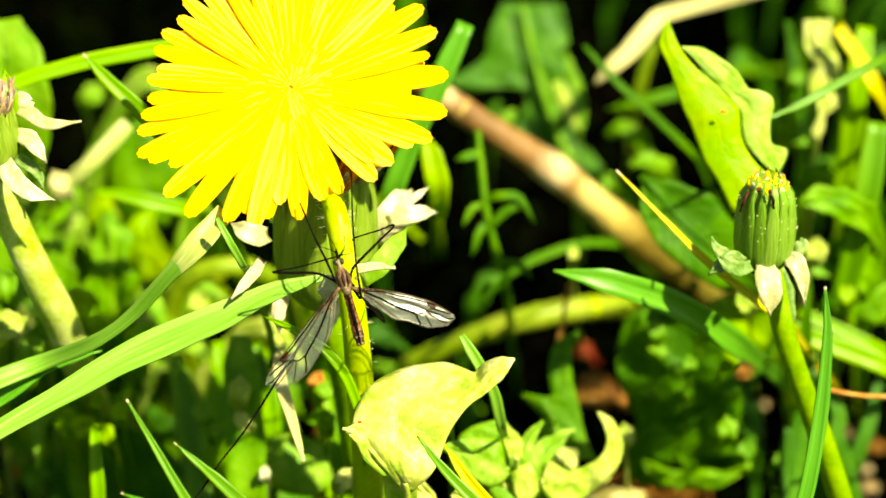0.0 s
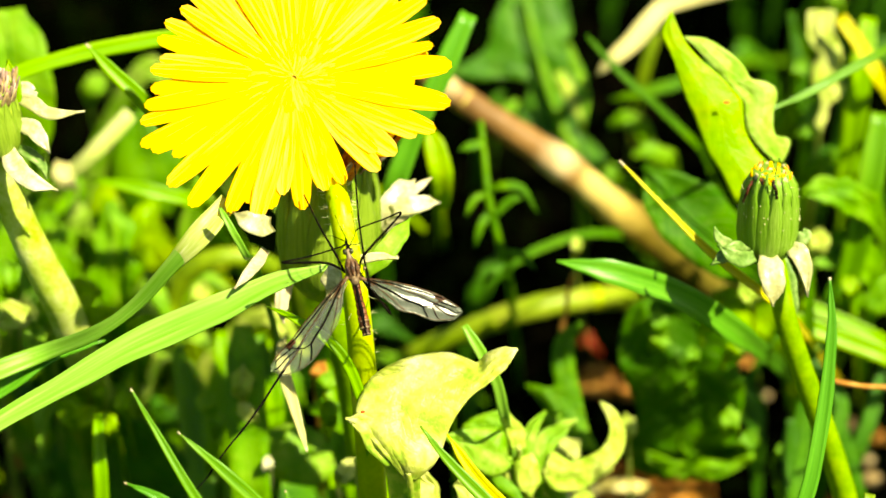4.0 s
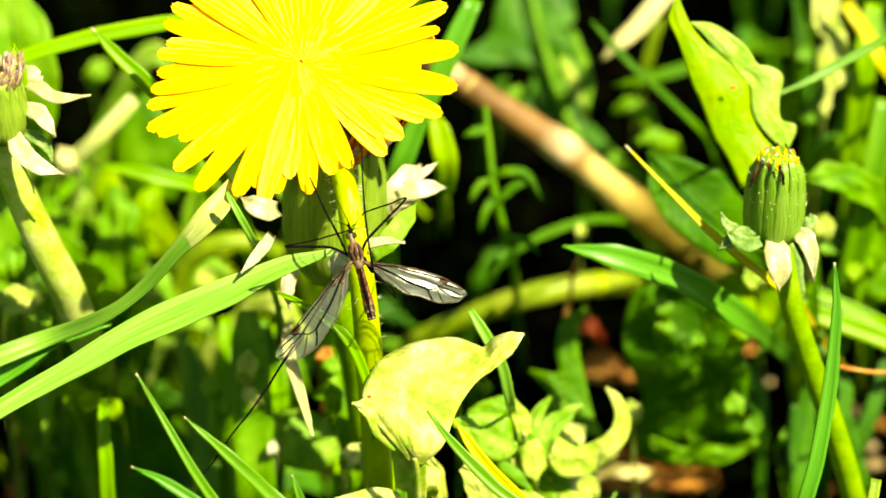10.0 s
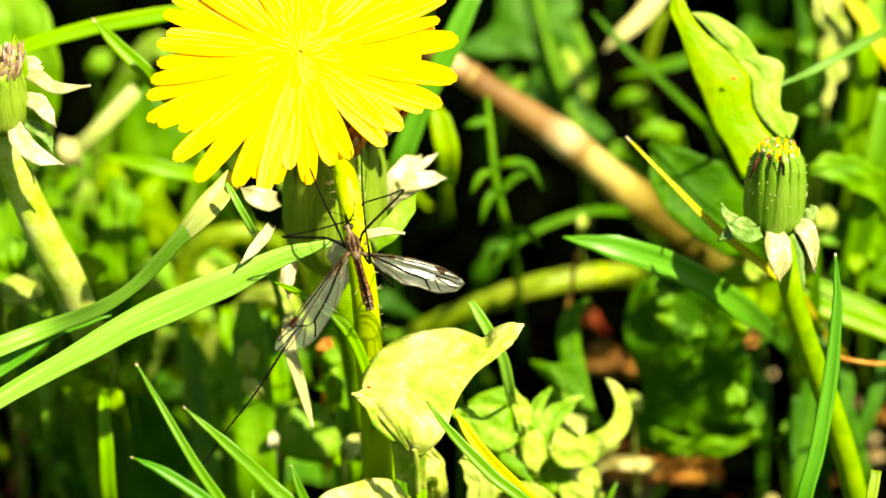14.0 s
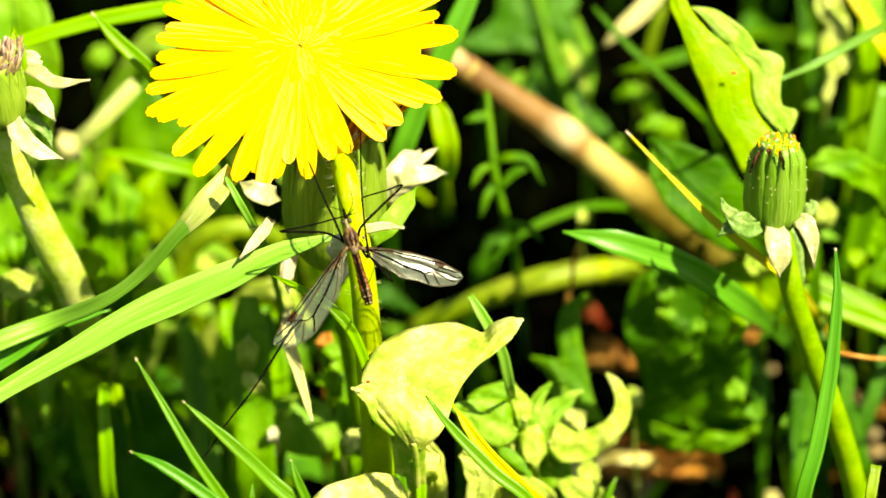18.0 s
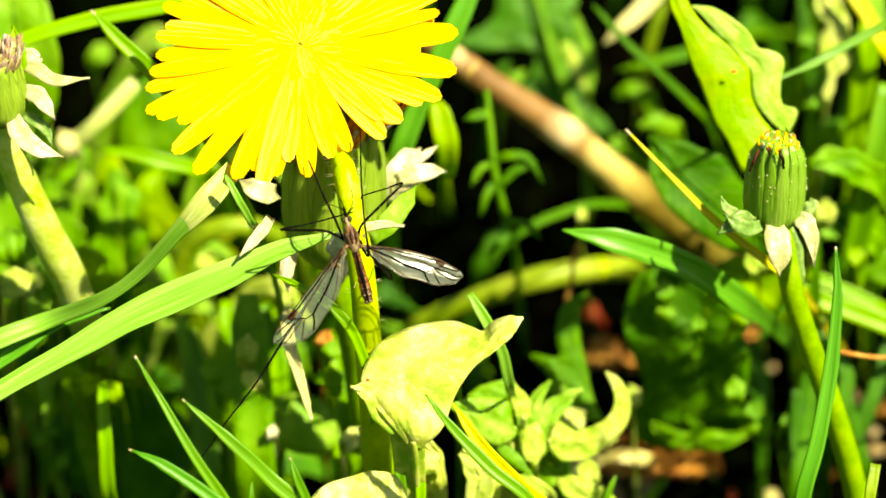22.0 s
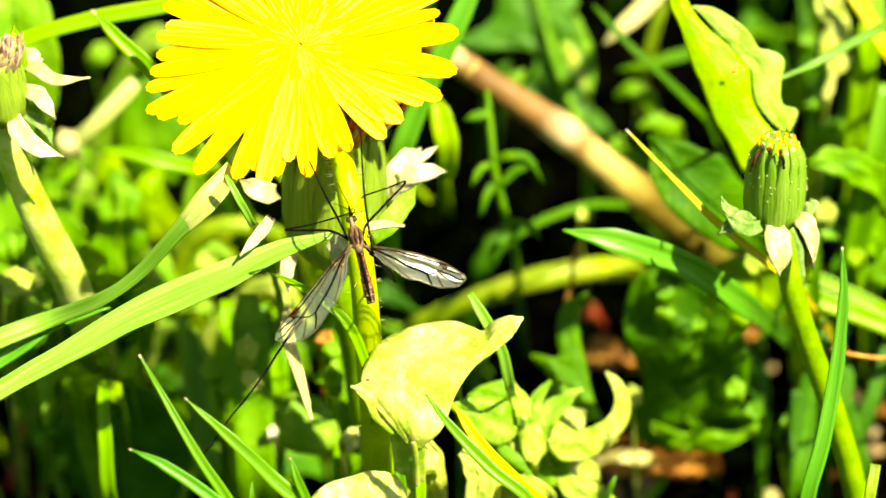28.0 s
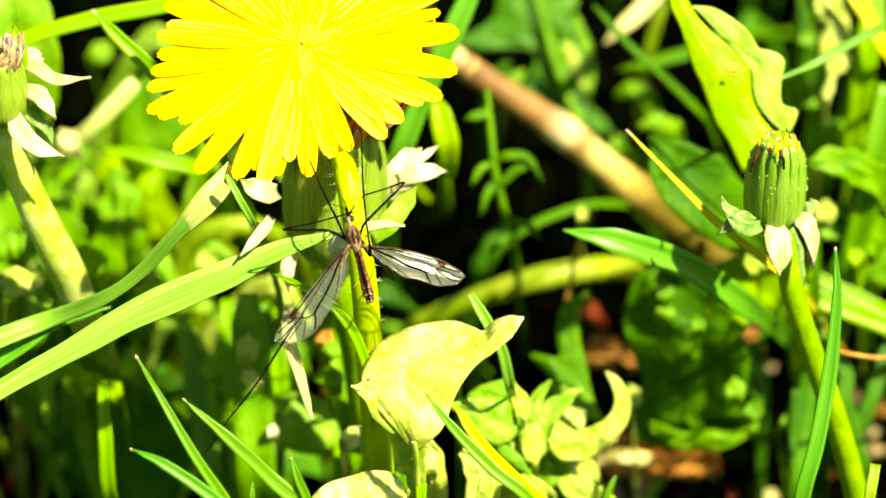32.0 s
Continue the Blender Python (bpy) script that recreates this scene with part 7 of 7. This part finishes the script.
# ---- stems lying behind ----
def stem(label, pts, radii, mat, name="leaning_stem", nodes=(), node_mat=None):
    root = tagged(at_foot(new(name, tube_mesh(name, pts, radii, mat, 48, 14, bumpy=0.12, seed=len(pts))), pts[-1]), label, "plant stem", "stems in the turf")
    for a, b, r, *own in nodes:
        a, b = Vector(a), Vector(b)
        bm, uv = fresh()
        ellipsoid(bm, (a + b) / 2 - root.location, b - a, (r, r, (b - a).length / 2 / MM), uv, 14, 16)
        part("node", bm, own[0] if own else node_mat or mat, root, "swollen pale joint")
    return root


stem("dead pinkish-brown plant stem leaning through the turf", [(-0.0084, 0.3124, 0.1024), (-0.0004, 0.3094, 0.0964), (0.0066, 0.3084, 0.0915), (0.0215, 0.3071, 0.0809), (0.0337, 0.3067, 0.0699), (0.0487, 0.3103, 0.0542), (0.0623, 0.3193, 0.0356), (0.0814, 0.3469, 0.0000)],
     [2.0, 2.2, 2.45, 2.4, 2.5, 2.6, 3.15, 2.8, 3.5, 3.4, 3.1, 3.0, 3.0, 2.9, 2.8], M_STICK, nodes=[((0.0198, 0.3075, 0.0823),(0.0223, 0.3071, 0.0800), 3.12), ((0.0039, 0.3086, 0.0936),(0.0055, 0.3084, 0.0923), 2.5)], node_mat=M_CREAM_BRIGHT)
stem("thick olive-yellow stalk arching over the soil", [(-0.0114, 0.3358, 0.0040), (-0.0055, 0.3043, 0.0388), (0.0022, 0.3015, 0.0453), (0.0108, 0.3002, 0.0505), (0.0187, 0.2998, 0.0536), (0.0292, 0.3040, 0.0526), (0.0389, 0.3138, 0.0451), (0.0579, 0.3616, 0.0030)],
     [1.6, 1.8, 2.0, 2.2, 2.3, 2.3, 2.3, 2.2], M_STALK_OLIVE, "arched_stalk", nodes=[((0.0091, 0.2998, 0.0499), (0.0127, 0.3005, 0.0510), 2.3), ((0.0280, 0.3031, 0.0531), (0.0308, 0.3040, 0.0526), 2.42)], node_mat=M_STALK)
stem("curved yellowish flower stalk behind the grass", [(-0.0596, 0.3429, 0.0000), (-0.0487, 0.2904, 0.0536), (-0.0475, 0.2910, 0.0614), (-0.0439, 0.2909, 0.0683), (-0.0382, 0.2906, 0.0713), (-0.0324, 0.2920, 0.0699), (-0.0270, 0.2966, 0.0624), (-0.0280, 0.3509, 0.0000)],
     [1.8, 1.8, 1.8, 1.9, 1.9, 1.8, 1.7, 1.7], M_STALK_OLIVE, "arched_stalk", nodes=[((-0.0415, 0.2908, 0.0699), (-0.0357, 0.2906, 0.0714), 1.98)], node_mat=M_STALK)
stem("thin orange-brown dry stem", [(0.0234, 0.2831, 0.0727), (0.0226, 0.2813, 0.0701), (0.0222, 0.2800, 0.0666), (0.0216, 0.2799, 0.0629), (0.0290, 0.3274, 0.0)], [0.25, 0.4, 0.4, 0.4, 0.4], M_DRY, "dry_stem")
stem("thin reddish-brown dry stem", [(0.0582, 0.2371, 0.0856), (0.0607, 0.2367, 0.0851), (0.0643, 0.2372, 0.0840), (0.0719, 0.2392, 0.0816), (0.1297, 0.3128, 0.0000)], [0.2, 0.36, 0.34, 0.36, 0.4], M_DRY, "dry_stem")

# ---- litter on the soil ----
leaf([(-0.0798, 0.2861, 0.0300), (-0.0781, 0.2841, 0.0306), (-0.0769, 0.2851, 0.0286)], [0.6, 1.9, 0.5], [0.6, 1.7, 0.5], M_DRY, "small orange dead leaf caught in the turf", fold=0.3, wave=0.6, n=16, name="dead_leaf", category="dead leaf", group="dead leaves")
leaf([(0.0248, 0.2930, 0.0120), (0.0301, 0.2930, 0.0154), (0.0397, 0.2918, 0.0173), (0.0479, 0.2914, 0.0167), (0.0559, 0.3042, 0.0030)], [1, 3.4, 4.4, 4, 1], [1, 3, 4.2, 3.6, 1], M_DRY, "curled brown dead leaf on the soil", fold=0.35, wave=2, n=30, name="dead_leaf", category="dead leaf", group="dead leaves")
lamina([(0.0235, 0.2807, 0.0221), (0.0242, 0.2818, 0.0237), (0.0269, 0.2828, 0.0252), (0.0311, 0.2833, 0.0258), (0.0353, 0.2833, 0.0258), (0.0395, 0.2827, 0.0250)], [(0.0253, 0.2803, 0.0215), (0.0274, 0.2809, 0.0224), (0.0290, 0.2817, 0.0236), (0.0316, 0.2822, 0.0242), (0.0358, 0.2819, 0.0239), (0.0397, 0.2815, 0.0233)], (0.0480, 0.3318, 0.0), M_CREAM_BRIGHT, "cream dry leaf on the brown litter", name='dead_leaf', category='dead leaf', group='dead leaves', wave=0.8, petiole=0)
for pts, wl, mat, lab in (([(0.0296, 0.3352, 0.0060), (0.0343, 0.3350, 0.0080), (0.0418, 0.3349, 0.0040)], [1.5, 4.5, 1], M_DRY, "ochre dead leaf on the soil"), ([(0.0306, 0.3486, 0.0080), (0.0326, 0.3468, 0.0100), (0.0355, 0.3476, 0.0060)], [0.8, 1.8, 0.8], M_RED, "red-brown dead leaf on the soil"),
                          ([(0.0635, 0.3462, 0.0060), (0.0659, 0.3425, 0.0080), (0.0689, 0.3444, 0.0050)], [1, 2, 1], M_DRY, "ochre dead leaf on the soil"), ([(0.0321, 0.2985, 0.0050), (0.0361, 0.2933, 0.0070), (0.0420, 0.2968, 0.0050)], [1, 4, 1], M_CREAM, "cream dead leaf on the soil")):
    leaf(pts, wl, wl, mat, lab, fold=0.3, wave=1.2, n=18, name="dead_leaf", category="dead leaf", group="dead leaves", face=(0, -0.3, 0.95))


def crumb(place, size, mat, label, seed):
    bm = bmesh.new()
    bmesh.ops.create_icosphere(bm, subdivisions=2, radius=1)
    for v in bm.verts:
        k = 1 + 0.35 * noise.noise(v.co * 1.6 + Vector((seed, 0, 0)))
        v.co = Vector((v.co.x * size * 1.25, v.co.y * size, v.co.z * size * 0.7)) * k * MM
    ob = tagged(new("litter_crumb", finish("litter_crumb", bm, mat)), label, "litter", "crumbs of litter")
    ob.location = Vector(place)
    ob.rotation_euler = (0.3 * math.sin(seed), 0.2, seed * 1.3)


for k, (p, s_, mt) in enumerate((((0.0878, 0.3272, 0.0020), 2.2, M_CREAM), ((0.0921, 0.3246, 0.0020), 2.4, M_DRY), ((0.0878, 0.3173, 0.0020), 2.2, M_CREAM), ((0.0886, 0.3105, 0.0020), 2.0, M_CREAM), ((0.0551, 0.3047, 0.0010), 1.6, M_STRAW), ((0.0702, 0.3396, 0.0010), 1.7, M_CREAM),
                                 ((-0.0871, 0.3176, 0.0020), 2.0, M_RED), ((-0.0856, 0.3010, 0.0020), 2.0, M_RED), ((-0.0809, 0.3010, 0.0010), 1.6, M_RED), ((-0.0851, 0.3306, 0.0020), 2.0, M_DRY), ((0.0784, 0.3051, 0.0010), 1.3, M_DRY), ((0.0570, 0.2983, 0.0010), 1.6, M_RED), ((0.0649, 0.2980, 0.0010), 1.6, M_STRAW), ((0.0546, 0.3186, 0.0020), 1.3, M_DRY), ((-0.0863, 0.3056, 0.0010), 1.5, M_DRY))):
    crumb(p, s_, mt, "bright crumb of dry plant litter on the dark soil", k)


# ---- the meadow round about ----
def sward(name, label, count, spots, height, width, material, seed, lean=0.5):
    """Grass in bulk: bent blades on the soil, joined in one mesh."""
    rng = random.Random(seed)
    verts, faces = [], []
    for _ in range(count):
        x, y, cap = spots(rng)
        h = rng.uniform(*height) * cap
        a, l = rng.uniform(0, 6.28), rng.uniform(0.1, lean)
        d, sd = Vector((math.cos(a), math.sin(a), 0)), Vector((-math.sin(a), math.cos(a), 0))
        w = rng.uniform(*width) * 0.5 * MM
        n = 6
        first = len(verts)
        for i in range(n + 1):
            s = i / n
            c = Vector((x, y, -0.012)) + d * h * l * s * s + Vector((0, 0, h * (s - 0.35 * l * s * s)))
            ww = w * (0.7 + 0.6 * s) * (1 - s ** 3) + 0.00005
            verts += [c - sd * ww + d * ww * 0.4, c, c + sd * ww + d * ww * 0.4]
        for i in range(n):
            b = first + 3 * i
            faces += [(b, b + 1, b + 4, b + 3), (b + 1, b + 2, b + 5, b + 4)]
    me = bpy.data.meshes.new(name)
    me.from_pydata(verts, [], faces)
    me.materials.append(material)
    me.polygons.foreach_set("use_smooth", [True] * len(me.polygons))
    tagged(new(name, me), label, "grass", kind="stuff")


M_SWARD = surface("sward_green", [(0.25, (0.024, 0.119, 0.004)), (0.5, (0.049, 0.196, 0.007)), (0.8, (0.108, 0.294, 0.017))], 0.45, 0.3, THIN, scale=60, fine=600, bump=0.2)


def behind(rng):
    y = 0.56 + 0.9 * rng.random()
    return rng.uniform(-0.2 - 0.3 * y, 0.2 + 0.3 * y), y, min(1.0, 0.2 + (y - 0.56) * 1.6)


# Unseen tussock on the sun side, added to shade the ground behind.
def shade_tussock(rng):
    a, r = rng.uniform(0, 6.28), 0.2 * rng.random() ** 0.6
    return max(0.17, 0.33 + r * math.cos(a)), max(0.41, 0.58 + 1.1 * r * math.sin(a)), 1.0


def beside(rng):
    s = rng.choice((-1, 1))
    return s * (0.16 + 0.5 * rng.random() ** 1.4), 0.2 + rng.gauss(0, 0.22), 0.7


def near(rng):
    a, r = rng.uniform(math.pi, 2 * math.pi), 0.75 * rng.random() ** 0.6
    return r * math.cos(a), 0.14 + r * math.sin(a), 0.5


def far(rng):
    a, r = rng.uniform(0, 6.28), 0.5 + 9.0 * rng.random() ** 0.62
    return r * math.cos(a), r * math.sin(a) + 0.3, 1.0


sward("meadow_grass", "dense green meadow grass behind the flowers", 1300, behind, (0.06, 0.14), (2.0, 5.0), M_SWARD, 11)
sward("meadow_grass", "unseen tall grass added to shade the background", 2200, shade_tussock, (0.15, 0.32), (3.0, 6.5), M_SWARD, 14, 0.28)
sward("meadow_grass", "meadow grass standing beside the flowers", 1800, beside, (0.05, 0.13), (2.0, 4.5), M_SWARD, 12)
sward("meadow_grass", "short meadow grass near the watcher", 1800, near, (0.04, 0.11), (2.0, 4.0), M_SWARD, 13)
sward("meadow_grass", "open meadow grass round about", 48000, far, (0.06, 0.17), (7.0, 20.0), M_SWARD, 15, 1.1)


def floor_of_meadow(rng):
    return rng.uniform(-0.22, 0.22), rng.uniform(0.22, 0.7), 1.0


# Stems added over the soil, coloured near black for the shade in the gaps.
M_THATCH = surface("thatch_shade_black", [(0.3, (0.0004, 0.0008, 0.0002)), (0.6, (0.0012, 0.003, 0.0003)), (0.95, (0.006, 0.012, 0.001))], 0.9, 0.0, scale=80, fine=600, spec=0.0)
sward("turf_thatch", "added mat of stems, coloured near black for shade", 9000, floor_of_meadow, (0.012, 0.034), (1.2, 3.0), M_THATCH, 16, 1.2)


def motions():
    # the fly rocks in the breeze: time, drift across and up (mm), turn (degrees)
    gust = [(0.0, -6, 0), (1.0, -6, 0), (2.0, -5, 0), (3.0, -7, -1), (3.5, -2, 0), (5.5, 9, 1), (6.0, 3, 0), (7.0, 4, 0), (7.5, 1, 0), (8.0, -1, -1), (8.5, -8, -1), (9.0, -5, 0), (9.5, -4, 0), (10.0, -2, 1), (10.5, -1, 0),
            (11.0, -9, -1), (11.5, -6, 0), (12.5, -6, 0), (14.0, -6, 0), (16.5, -8, 0), (18.0, -8, 0), (20.0, -8, 0), (22.0, -7, 0), (22.5, -6, 0), (25.0, -7, 0), (25.5, -5, 0), (27.5, 0, 0), (28.0, 0, 0), (28.5, -3, 0), (29.0, -3, 0), (29.5, -6, 0), (30.0, -5, 0), (31.0, -3, 0), (32.0, -5, 0)]
    rows, parts = [], [[] for _ in LEGS]
    for t, gx, gz in gust:
        m = Matrix.Translation(FLY + Vector((gx, 0, gz)) * 0.0725 * MM) @ Matrix.Rotation(radians(-0.30 * gx), 4, "Z") @ Matrix.Rotation(radians(0.08 * gx), 4, "Y")
        rows.append((t, m))
        for k, (leg, hip, foot) in enumerate(LEGS):
            goal = m.inverted() @ (FLY + foot) - hip
            q = (foot - hip).rotation_difference(goal)
            parts[k].append((t, Matrix.Translation(hip) @ q.to_matrix().to_4x4()))
    walk(CRANE_FLY, rows)
    for (leg, hip, foot), r in zip(LEGS, parts):
        walk(leg, r)
    # blades that sway: turn about the foot
    sway = [(0.0, 0), (3.0, 0), (3.5, 1), (5.5, 6), (6.0, 14), (6.5, 11), (7.0, 12), (8.0, 1), (9.0, -1), (10.0, -1), (10.5, 1), (12.0, 0), (25.5, 1), (27.5, 5), (28.0, 8), (29.0, 3), (31.0, 0), (32.0, 0)]
    for ob, gain, rest in ((RIGHT, 0.052, 8), (FG1, 0.035, 5), (FG2, 0.025, 5)):
        axis = Vector((0, 0.8, -0.55)).normalized()
        walk(ob, [(t, Matrix.Translation(ob.location) @ Matrix.Rotation(radians(gain * (g - rest)), 4, axis)) for t, g in sway])


motions()
